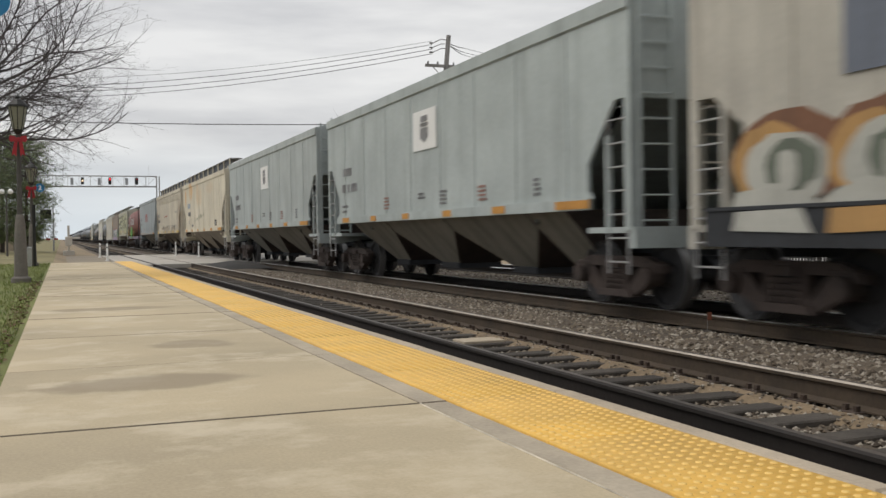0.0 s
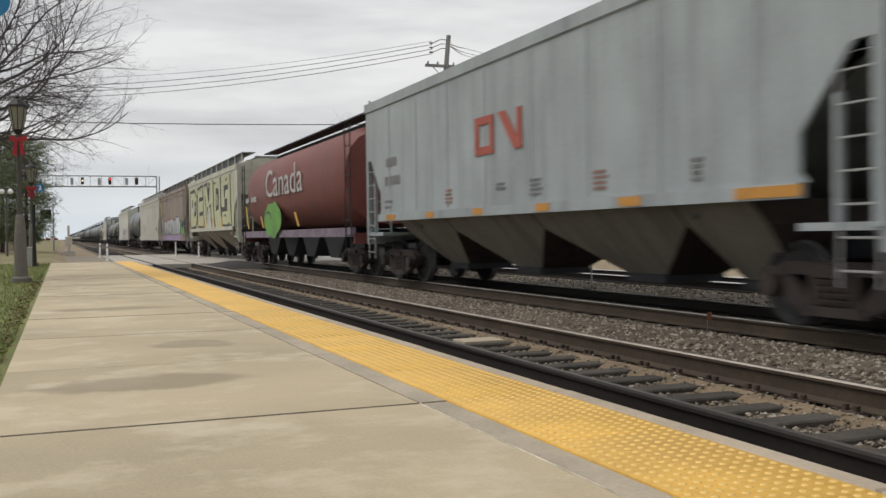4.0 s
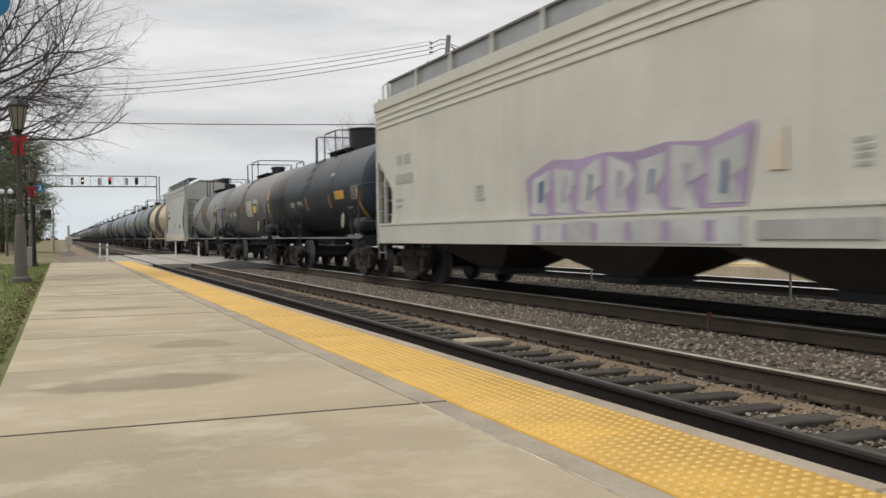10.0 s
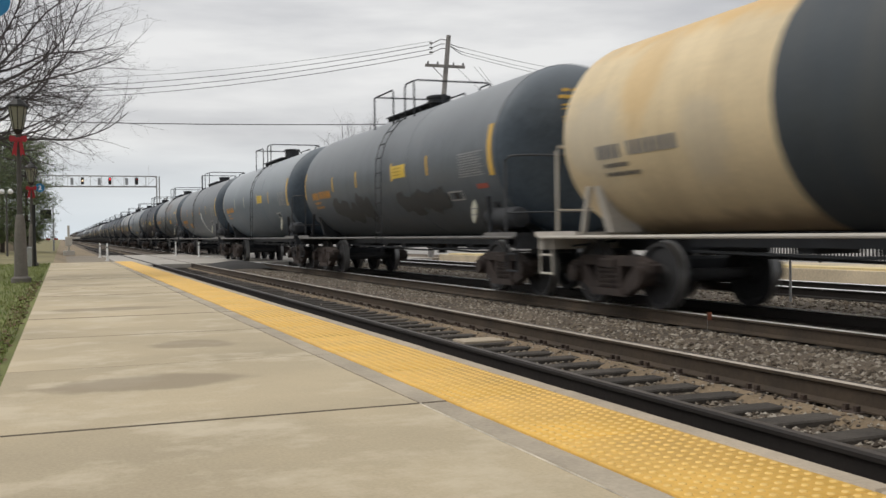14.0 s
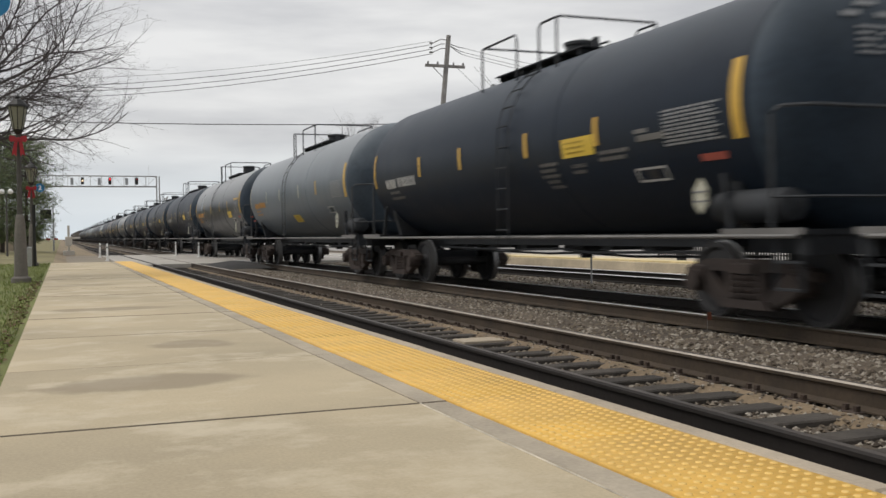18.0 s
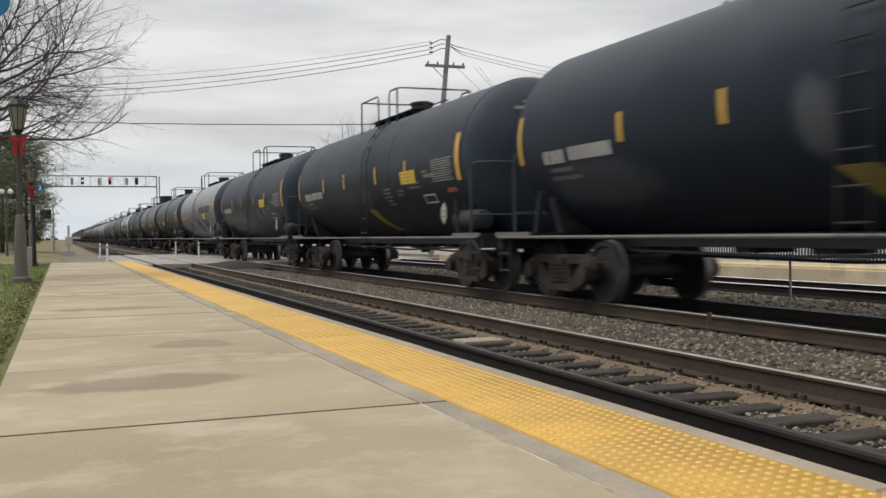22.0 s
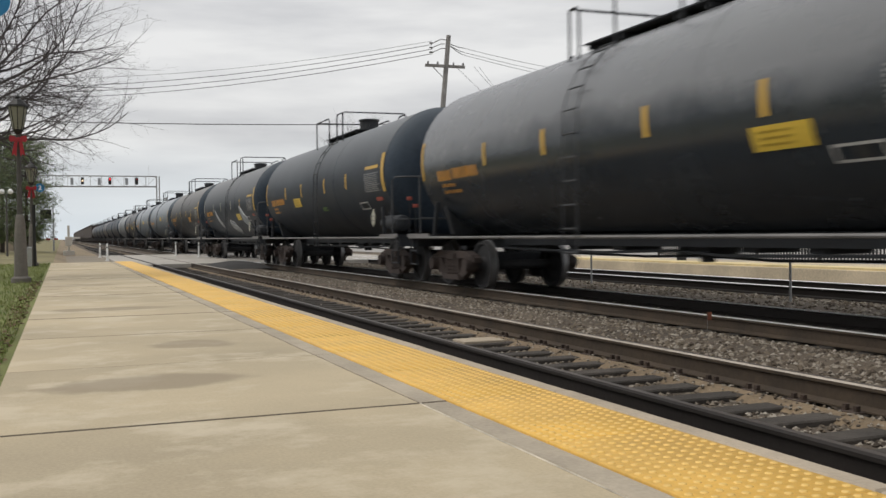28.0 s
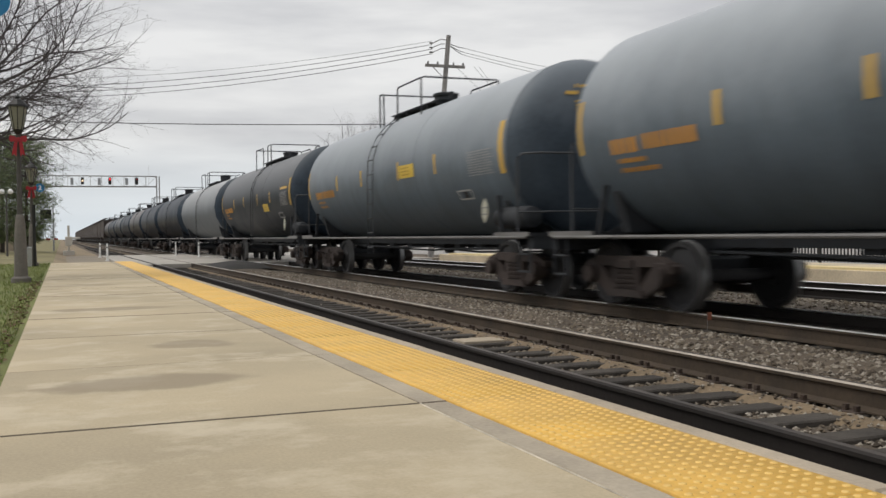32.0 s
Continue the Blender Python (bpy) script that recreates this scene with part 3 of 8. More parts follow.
def wheel_mesh():
    s = Shape()
    s.spin([(-0.07, 0.11), (-0.07, 0.13), (-0.03, 0.17), (-0.025, 0.37), (-0.065, 0.40), (-0.065, 0.455), (0.06, 0.462), (0.065, 0.485), (0.09, 0.485),
            (0.095, 0.46), (0.085, 0.40), (0.02, 0.36), (0.02, 0.17), (0.08, 0.13)], 0, seg=28, mats=[0, 0, 0, 0, 0, 1, 1, 0, 0, 0, 0, 0, 0])
    return s.mesh("wheel", [M_WHEEL, M_TREAD], angle=30)


def side_frame_mesh():
    """Cast truck side frame: top chord, sloping lower chords, spring nest and bearing ends."""
    s = Shape()
    s.prism([(-1.12, 0.50), (-1.12, 0.60), (-0.72, 0.72), (0.72, 0.72), (1.12, 0.60), (1.12, 0.50), (0.72, 0.58), (-0.72, 0.58)], -0.08, 0.08)
    for g in (-1, 1):
        s.prism([(g * 0.98, 0.56), (g * 0.66, 0.60), (g * 0.30, 0.26), (g * 0.42, 0.17), (g * 0.98, 0.40)][::g], -0.07, 0.07)
        s.prism([(g * 0.34, 0.58), (g * 0.24, 0.58), (g * 0.24, 0.22), (g * 0.34, 0.22)][::g], -0.09, 0.09)
        s.spin([(-0.19, 0.09), (-0.19, 0.125), (-0.08, 0.135), (0.05, 0.135)], 0, (0, g * 0.889, 0.457), seg=14)
        s.box(0, g * 0.889, 0.60, 0.19, 0.30, 0.10, ch=0.02)
    s.prism([(-0.46, 0.16), (0.46, 0.16), (0.40, 0.26), (-0.40, 0.26)], -0.12, 0.12)
    for dy in (-0.15, 0, 0.15):
        for k in range(4):
            s.spin([(0.27 + k * 0.07, 0.055), (0.29 + k * 0.07, 0.066), (0.325 + k * 0.07, 0.066), (0.335 + k * 0.07, 0.055)], 2, (-0.06, dy, 0), seg=10)
    s.box(0, 0, 0.62, 0.26, 0.42, 0.12, ch=0.02)
    return s.mesh("side_frame", M_TRUCK, angle=35)


def axle_mesh():
    return Shape().tube([(-0.95, 0, 0), (0.95, 0, 0)], 0.085, seg=10).mesh("axle", M_WHEEL)


def bolster_mesh():
    s = Shape().box(0, 0, 0.56, 2.1, 0.36, 0.26, ch=0.04)
    s.box(0, -0.62, 0.42, 1.7, 0.12, 0.14)
    s.box(0, 0.62, 0.42, 1.7, 0.12, 0.14)
    return s.mesh("bolster", M_UNDER, smooth=False)


def coupler_mesh():
    s = Shape().box(0, 0.0, 0.86, 0.16, 0.7, 0.18, ch=0.03)
    s.box(0, 0.42, 0.86, 0.30, 0.26, 0.30, ch=0.05)
    s.box(-0.10, 0.60, 0.86, 0.12, 0.18, 0.28, ch=0.04)
    s.tube([(0.3, -0.1, 0.75), (0.28, 0.25, 0.52), (0.2, 0.55, 0.42), (0.1, 0.75, 0.5)], 0.03, seg=6)
    s.tube([(-1.1, -0.15, 0.85), (-0.3, -0.12, 0.92), (-0.1, 0.3, 1.05)], 0.02, seg=5)
    return s.mesh("coupler", M_UNDER)


MESHES = {"wheel": wheel_mesh(), "side_frame": side_frame_mesh(), "axle": axle_mesh(), "bolster": bolster_mesh(), "coupler": coupler_mesh()}
FLIP = pose(0, 0, 0, 0, 0, 180)


AXLES = []


def running_gear(car, yt, yend, far=False):
    """Two trucks at +-yt with turning axles, couplers at the car's ends."""
    for g in (-1, 1):
        for sx in (-1, 1):
            part("side_frame", MESHES["side_frame"], None, car, at=pose(0, g * yt, 0) @ (FLIP if sx > 0 else Matrix()) @ pose(-1.0, 0, 0))
        for a in (-0.889, 0.889):
            ax = part("axle", MESHES["axle"], None, car, at=(0, g * yt + a, 0.457))
            for sx in (-1, 1):
                part("wheel", MESHES["wheel"], None, ax, at=(FLIP if sx > 0 else Matrix()) @ pose(-0.755, 0, 0))
            if not far:
                AXLES.append((ax, car.location.y, g * yt + a))
        part("bolster", MESHES["bolster"], None, car, at=(0, g * yt, 0))
        part("coupler", MESHES["coupler"], None, car, at=pose(0, g * (yend - 0.62), 0) @ (FLIP if g < 0 else Matrix()))


def curved_patch(car, name, mat, r, zc, y0, y1, a0, a1, lift=0.008, label=""):
    """A stencil or panel that follows the tank's side; angles in degrees above the horizontal of the platform side."""
    s = Shape()
    n = max(2, int(abs(a1 - a0) / 5) + 1)
    for i in range(n + 1):
        a = radians(a0 + (a1 - a0) * i / n)
        x, z = -(r + lift) * math.cos(a), zc + (r + lift) * math.sin(a)
        s.v += [(x, y0, z), (x, y1, z)]
    for i in range(n):
        s.f.append((2 * i, 2 * i + 2, 2 * i + 3, 2 * i + 1))
        s.m.append(0)
    return part(name, s, mat, car, label)


def curved_slab(car, name, mat, r, zc, top, low, a0, a1, lift=0.008, label=""):
    """A slanted painted field on the tank's side between two heights; top and low are its (from, to) along the car."""
    s = Shape()
    n = max(3, int(abs(a1 - a0) / 5) + 1)
    for i in range(n + 1):
        u = i / n
        a = radians(a0 + (a1 - a0) * u)
        x, z = -(r + lift) * math.cos(a), zc + (r + lift) * math.sin(a)
        s.v += [(x, top[0] + (low[0] - top[0]) * u, z), (x, top[1] + (low[1] - top[1]) * u, z)]
    for i in range(n):
        s.f.append((2 * i, 2 * i + 2, 2 * i + 3, 2 * i + 1))
        s.m.append(0)
    return part(name, s, mat, car, label)


def curved_blob(car, name, mat, r, zc, y, a, ry, ra, seed, lift=0.009, label=""):
    """A ragged painted or rubbed spot that follows the tank's side."""
    rnd = random.Random(seed)
    s = Shape()
    n, rings = 18, 3
    edge = [rnd.uniform(0.72, 1.15) for _ in range(n)]

    def at(u, k):
        yy = y + ry * u * edge[k] * math.cos(2 * math.pi * k / n)
        t = radians(a + ra * u * edge[k] * math.sin(2 * math.pi * k / n))
        return (-(r + lift) * math.cos(t), yy, zc + (r + lift) * math.sin(t))
    s.v.append(at(0, 0))
    for q in range(1, rings + 1):
        s.v += [at(q / rings, k) for k in range(n)]
    for k in range(n):
        j = (k + 1) % n
        s.f.append((0, 1 + j, 1 + k))
        s.m.append(0)
        for q in range(rings - 1):
            i0 = 1 + q * n
            s.f.append((i0 + k, i0 + j, i0 + n + j, i0 + n + k))
            s.m.append(0)
    return part(name, s, mat, car, label)


def ladder(parent, width, pts, rungs, mat, at, r=0.018, apart=True):
    """One bent stile frame through the points (in x, z), and each rung a piece on it."""
    side = [(x, -width / 2, z) for x, z in pts]
    stiles = Shape().tube(side + [(x, width / 2, z) for x, z in pts[::-1]], r, seg=5)
    frame_part = part("ladder", stiles, mat, parent, at=at) if apart else None
    tot = [0.0]
    for (x0, z0), (x1, z1) in zip(pts, pts[1:]):
        tot.append(tot[-1] + math.hypot(x1 - x0, z1 - z0))
    key = ("rung", width, mat.name)
    if key not in MESHES:
        MESHES[key] = Shape().tube([(-0.01, -width / 2, 0), (-0.01, width / 2, 0)], 0.014, seg=5).mesh("rung", mat)
    for k in range(rungs):
        d = tot[-1] * (k + 0.5) / rungs
        i = max(j for j in range(len(tot) - 1) if tot[j] <= d)
        u = (d - tot[i]) / (tot[i + 1] - tot[i])
        x, z = pts[i][0] + (pts[i + 1][0] - pts[i][0]) * u, pts[i][1] + (pts[i + 1][1] - pts[i][1]) * u
        if apart:
            part("rung", MESHES[key], None, frame_part, at=(x, 0, z))
        else:
            stiles.tube([(x, -width / 2, z), (x, width / 2, z)], 0.014, seg=4)
    if not apart:
        part("ladder", stiles, mat, parent, at=at)["kind"] = "stuff"


PAINTS = {}


def stain(m, color, spots, lo=0.55, hi=1.15, ragged=0.9):
    """Soft-edged stains at places of their own (y, z, half width, half height, strength) on a car's side."""
    nt = m.node_tree
    L = nt.links.new
    b = nt.nodes["Principled BSDF"]
    base = b.inputs["Base Color"].links[0].from_socket
    tc = nt.nodes.new("ShaderNodeTexCoord")
    wob = nt.nodes.new("ShaderNodeTexNoise")
    wob.inputs["Scale"].default_value = 2.2
    wob.inputs["Detail"].default_value = 5.0
    L(tc.outputs["Object"], wob.inputs["Vector"])
    ad = nt.nodes.new("ShaderNodeMath")
    ad.operation = "MULTIPLY_ADD"
    ad.inputs[1].default_value = ragged
    ad.inputs[2].default_value = -ragged / 2
    L(wob.outputs["Fac"], ad.inputs[0])
    total = None
    for y, z, ry, rz, amount in spots:
        mp = nt.nodes.new("ShaderNodeVectorMath")
        mp.operation = "SUBTRACT"
        mp.inputs[1].default_value = (0, y, z)
        L(tc.outputs["Object"], mp.inputs[0])
        sc = nt.nodes.new("ShaderNodeVectorMath")
        sc.operation = "MULTIPLY"
        sc.inputs[1].default_value = (0, 1 / ry, 1 / rz)
        L(mp.outputs[0], sc.inputs[0])
        ln = nt.nodes.new("ShaderNodeVectorMath")
        ln.operation = "LENGTH"
        L(sc.outputs[0], ln.inputs[0])
        s2 = nt.nodes.new("ShaderNodeMath")
        L(ln.outputs["Value"], s2.inputs[0])
        L(ad.outputs[0], s2.inputs[1])
        mr = nt.nodes.new("ShaderNodeMapRange")
        mr.interpolation_type = "SMOOTHSTEP"
        mr.inputs["From Min"].default_value = lo
        mr.inputs["From Max"].default_value = hi
        mr.inputs["To Min"].default_value = amount
        mr.inputs["To Max"].default_value = 0.0
        L(s2.outputs[0], mr.inputs["Value"])
        if total is None:
            total = mr.outputs[0]
        else:
            mx = nt.nodes.new("ShaderNodeMath")
            mx.operation = "MAXIMUM"
            L(total, mx.inputs[0])
            L(mr.outputs[0], mx.inputs[1])
            total = mx.outputs[0]
    mix = nt.nodes.new("ShaderNodeMixRGB")
    mix.inputs[2].default_value = (*color, 1)
    L(total, mix.inputs[0])
    L(base, mix.inputs[1])
    L(mix.outputs[0], b.inputs["Base Color"])
    return m


def paint(key, color, rough=0.5, streak=0.35, streak_color=(0.05, 0.045, 0.04), vary=0.16, metal=0.0, spec=0.3, crown=None):
    if key not in PAINTS:
        PAINTS[key] = material(key, color, rough, metal, vary=vary, grain=14, blotch=0.7, bump=0.04, streak=streak, streak_color=streak_color, spec=spec, crown=crown)
    return PAINTS[key]


HEAD_DEEP = 0.50
# head tones darker than the shells, with the shade between cars painted in
M_HEADGREY = material("shaded_blue_grey_head", (0.068, 0.088, 0.112), 0.5, 0.0, vary=0.3, grain=12, blotch=0.9, bump=0.05, spec=0.2, crown=((0.20, 0.225, 0.25), 2.7, 4.0))
M_HEADSHADE = material("shaded_tank_head", (0.040, 0.055, 0.075), 0.55, 0.0, vary=0.3, grain=12, blotch=0.9, bump=0.05, spec=0.15, crown=((0.105, 0.122, 0.14), 2.8, 4.1))


def head_depth(q):
    """How far a dished tank head stands out of its rim at the share q of the radius."""
    return HEAD_DEEP * max(0.0, 1 - q ** 3.2) ** 0.55


def head_rows(car, mat, r, zc, yr, rows, seed):
    """Painted lines on the near dished head, following its curve."""
    rnd = random.Random(seed)
    s = Shape()
    for z, x0, x1, hgt in rows:
        n, q = 6, len(s.v)
        for i in range(n + 1):
            x = x0 + (x1 - x0) * i / n
            for zz in (z - hgt / 2, z + hgt / 2):
                rad = min(0.98, math.hypot(x, zz) / r)
                s.v.append((x, yr - head_depth(rad) - 0.012, zc + zz))
        for i in range(n):
            if rnd.random() < 0.85:
                s.f.append((q + 2 * i, q + 2 * i + 2, q + 2 * i + 3, q + 2 * i + 1))
                s.m.append(0)
    part("head_stencil", s, mat, car)["kind"] = "stuff"


def tank_car(y0, y1, label, body, marks="w", r=1.5, zc=2.5, dome=True, frame=None, far=False, extra=None, cage=True, yellow=True, panel=None, panel_mat=None, climb=-0.6,
             bar=False, red=False, small=None, drop=0.0, head=True):
    """Tank car: shell with dished heads, trucks, end platforms, walkway, railing, ladder, stencils and reflectors."""
    L = y1 - y0
    car = thing("tank_car", LINE, (y0 + y1) / 2, RAIL, label, "tank car", "cars of the freight train")
    frame = frame or M_UNDER
    seg = 44 if not far else 20
    sh = L / 2 - 1.22
    prof = [(-sh, r - 0.03), (-sh, r)]
    for yb in ((-0.34,) if not far else ()):
        prof += [(yb * sh - 0.05, r), (yb * sh - 0.045, r + 0.006), (yb * sh + 0.045, r + 0.006), (yb * sh + 0.05, r)]
    prof += [(sh, r), (sh, r - 0.03)]
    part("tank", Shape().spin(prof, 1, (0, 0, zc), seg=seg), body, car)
    dish = [(head_depth(q), max(0.02, q * (r - 0.004))) for q in (1.0, 0.985, 0.96, 0.92, 0.86, 0.76, 0.6, 0.4, 0.2, 0.0)]
    # most heads get a shade-darkened tone instead of the shell's own
    headm = body if body in (T_PALE, T_CREAM, T_SLATE) else M_HEADGREY if body in (T_GREY, T_LIGHT, T_ASH, T_DIRTY) else M_HEADSHADE
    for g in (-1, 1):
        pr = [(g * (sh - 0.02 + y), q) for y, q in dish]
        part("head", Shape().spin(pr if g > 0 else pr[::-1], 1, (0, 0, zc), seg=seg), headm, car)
    yt = L / 2 - 1.80
    u0 = L / 16.2
    running_gear(car, yt, L / 2, far)
    # frame
    for g in (-1, 1):
        part("stub_sill", Shape().box(0, g * (L / 2 - 2.2), 0.90, 0.36, 3.1, 0.26), M_UNDER, car, smooth=False)
    for sx in (-1, 1):
        part("side_rail", Shape().tube([(sx * 1.50, -L / 2 + 0.45, 0.99), (sx * 1.50, L / 2 - 0.45, 0.99)], 0.026, seg=8), frame if frame is not M_UNDER else M_STEEL, car)
    for g in (-1, 1):
        s = Shape().box(0, g * (L / 2 - 0.95), 1.03, 3.0, 1.25, 0.06)
        s.box(0, g * (L / 2 - 0.42), 0.93, 2.9, 0.16, 0.26)
        part("end_platform", s, frame, car, smooth=False)
        part("platform_edge", Shape().box(-1.505, g * (L / 2 - 1.0), 1.04, 0.02, 1.3, 0.07), frame if frame is not M_UNDER else M_STEEL, car, smooth=False)
        s = Shape()
        s.prism([(-1.05, 1.05), (1.05, 1.05), (1.30, zc - 0.55), (1.0, zc - 1.0), (0.5, zc - r + 0.04), (-0.5, zc - r + 0.04), (-1.0, zc - 1.0), (-1.30, zc - 0.55)], g * yt - 0.09, g * yt + 0.09, axis=1)
        part("saddle", s, M_UNDER if frame is M_UNDER else frame, car, smooth=False)
        if far:
            continue
        ye = g * (L / 2 - 0.92)
        yo = ye + g * 0.28
        s = Shape().tube([(-1.42, ye, 1.05), (-1.42, ye, 2.27), (-1.36, ye + g * 0.06, 2.35), (-1.10, yo, 2.35), (1.10, yo, 2.35), (1.36, ye + g * 0.06, 2.35), (1.42, ye, 2.27), (1.42, ye, 1.05)], 0.022, seg=6)
        s.tube([(-1.42, ye, 1.40), (-1.0, yo, 1.40), (1.0, yo, 1.40), (1.42, ye, 1.40)], 0.016, seg=5)
        part("end_handrail", s, frame if frame is not M_UNDER else M_TANKPIPE, car)
        for sx in (-1, 1):
            s = Shape()
            yy = ye + g * 0.30
            for dy in (-0.2, 0.2):
                s.tube([(sx * 1.46, yy + dy, 1.0), (sx * 1.46, yy + dy, 0.42)], 0.018, seg=5)
            for z in (0.44, 0.72):
                s.tube([(sx * 1.46, yy - 0.2, z), (sx * 1.46, yy + 0.2, z)], 0.018, seg=5)
            part("step", s, frame, car)
        # struts from the platform corner up to the tank
        for sx in (-1, 1):
            part("brace", Shape().bar((sx * 1.38, g * (L / 2 - 1.62), 1.03), (sx * 1.36, g * (L / 2 - 1.78), 1.70), 0.07, 0.05), frame, car, smooth=False)
    # ladder over the side and the top fittings
    arc = [(-1.56, 0.60), (-1.56, zc - 0.2)]
    for k in range(1, 6):
        a = radians(11 * k)
        arc.append((-(r + 0.07) * math.cos(a), zc + (r + 0.07) * math.sin(a)))
    ladder(car, 0.42, arc, 10 if not far else 4, M_UNDER if climb < 0 else M_TANKPIPE, (0, climb, 0), r=0.011, apart=not far)
    top = zc + r
    yw = 2.05 * min(1.0, L / 16)
    s = Shape().box(0, 0.1, top + 0.02, 1.16, 2 * yw - 0.7, 0.022)
    for yy in (-yw + 0.65, -0.7, 0.7, yw - 0.4):
        s.box(0, yy, top - 0.03, 1.1, 0.05, 0.10)
    part("top_platform", s, M_UNDER, car, smooth=False)
    if dome:
        hd, rd = (0.34, 0.27) if dome != 3 else (0.55, 0.46)
        part("dome", Shape().spin([(top - 0.05, rd), (top + hd - 0.02, rd), (top + hd, rd + 0.03), (top + hd + 0.04, rd + 0.03), (top + hd + 0.06, rd * 0.7)], 2, (0, -0.85, 0), seg=18), M_UNDER, car)
    else:
        part("manway", Shape().spin([(top, 0.27), (top + 0.22, 0.27), (top + 0.24, 0.30), (top + 0.29, 0.30), (top + 0.32, 0.2)], 2, (0, -0.5, 0), seg=14), M_UNDER, car)
    part("valve", Shape().tube([(0.3, 0.5, top), (0.3, 0.5, top + 0.26)], 0.06, seg=8), M_UNDER, car)
    part("valve", Shape().tube([(-0.2, -1.35, top), (-0.2, -1.35, top + 0.22)], 0.06, seg=8), M_UNDER, car)
    part("vent_pipe", Shape().tube([(0.1, 3.4, top - 0.04), (0.1, 3.4, top + 0.16)], 0.035, seg=6), M_UNDER, car)
    if cage:
        zt = top + 0.52
        k16 = min(1.0, L / 16)
        hy, ly = 1.6 * k16, -1.38 * k16
        mids = (0.1, -0.75) if climb < 0 else (1.3, 0.25)
        for yy, mid in zip((hy, ly), mids):
            g = 1 if mid > yy else -1
            s = Shape()
            s.tube([(-0.93, yy, top - 0.30), (-0.93, yy, zt - 0.05), (-0.88, yy, zt), (0.88, yy, zt), (0.93, yy, zt - 0.05), (0.93, yy, top - 0.30)], 0.020, seg=6)
            for sx in (-0.93, 0.93):
                s.tube([(sx, yy, zt - 0.02), (sx, mid - 0.08 * g, zt - 0.02), (sx, mid, zt - 0.10), (sx, mid, top - 0.30)], 0.020, seg=6)
            part("railing", s, M_UNDER, car)
    if far:
        return car
    # air reservoir and placard by the near end, fittings under the belly
    part("air_reservoir", Shape().spin([(-0.66, 0.05), (-0.60, 0.17), (-0.5, 0.19), (0.5, 0.19), (0.60, 0.17), (0.66, 0.05)], 1, (-1.18, -(L / 2 - 1.45), 1.32), seg=16), frame, car)
    pl = part("placard", Shape().prism([(-0.12, -0.09), (0, -0.21), (0.12, -0.09), (0.12, 0.09), (0, 0.21), (-0.12, 0.09)], -1.55, -1.535), M_PALEREF, car, "white placard with dark bars", at=(0, -(L / 2 - 1.97), 1.45))
    part("placard_bar", Shape().box(-1.554, 0, 0.05, 0.006, 0.24, 0.02).box(-1.554, 0, -0.06, 0.006, 0.24, 0.02), M_DMARK, pl, smooth=False)
    part("valve_box", Shape().box(0, -0.6, 0.88, 0.5, 0.7, 0.30, ch=0.05).tube([(0, -0.6, 0.9), (0, -0.6, 0.62)], 0.11, seg=10), M_UNDER, car)
    if r > 1.4:
        part("belly_pipe", Shape().box(0, 0, (zc - r + 0.87) / 2, 0.86, 2 * yt - 2.3, zc - r - 0.81, ch=0.04), M_UNDER, car, smooth=False)
    for yy in (-3.1, -1.9, 1.2, 2.6) if r > 1.4 else ():
        part("belly_bracket", Shape().box(0, yy * u0, 0.84, 0.7, 0.34, 0.14, ch=0.03), M_UNDER, car, smooth=False)
    if frame is not M_UNDER:
        s = Shape().box(-0.95, -(L / 2 - 0.95), 1.26, 0.5, 0.35, 0.30, ch=0.06).box(-1.15, -(L / 2 - 1.0), 1.46, 0.24, 0.22, 0.16, ch=0.04)
        s.tube([(-1.2, -(L / 2 - 0.8), 1.15), (-1.2, -(L / 2 - 0.6), 1.42), (-0.8, -(L / 2 - 0.6), 1.42)], 0.05, seg=8)
        part("brake_valve", s, frame, car)
    s = Shape()
    for z, x in ((0.78, -0.5), (0.70, 0.3)):
        s.tube([(x, -yt + 1.2, z), (x, -1.6, z - 0.05), (x * 0.6, -0.2, z), (x, 1.4, z - 0.04), (x, yt - 1.2, z)], 0.022, seg=5)
    part("brake_rigging", s, M_UNDER, car)
    # stencils: reporting marks as bars, data lines, reflectors
    mk = {"w": M_WMARK, "o": M_OMARK, "d": M_DMARK}[marks]
    u = sh / 6.9
    sd = int(y0 * 7)
    size = 0.17 * (1.0 if u > 0.8 else 1.25)
    curved_row(car, "stencil", mk, r, zc, sh - 0.88, -16 + drop, -8.5 + drop, 4, sd)
    curved_row(car, "stencil", mk, r, zc, sh - 0.88 - 4.6 * size, -15.4 + drop, -7.9 + drop, 7 if u > 0.8 else 5, sd + 1)
    for k in range(2):
        curved_row(car, "data_line", M_OMARK if marks == "o" else M_STEEL, r, zc, sh - 1.0, -21.0 - 5 * k + drop, -18.6 - 5 * k + drop, 12 + 4 * k, sd + 2 + k)
    ref = small or M_YMARK
    if yellow:
        for q, yy in enumerate((0.535, 0.21, -0.20, -0.525)):
            curved_patch(car, "reflector", ref if q < 3 else M_YMARK, r, zc, yy * sh - 0.055, yy * sh + 0.055, -10, 5)
        curved_patch(car, "reflector", ref, r, zc, sh - 0.15, sh - 0.05, -14, 15)
        curved_patch(car, "reflector", M_YMARK, r, zc, -sh + 0.08, -sh + 0.26, -17, 17)
    if panel:
        py, pa = panel
        pm = panel_mat or M_YPANEL
        pn = curved_patch(car, "warning_panel", pm, r, zc, py - 0.46, py + 0.46, pa, pa + 10.5, 0.010)
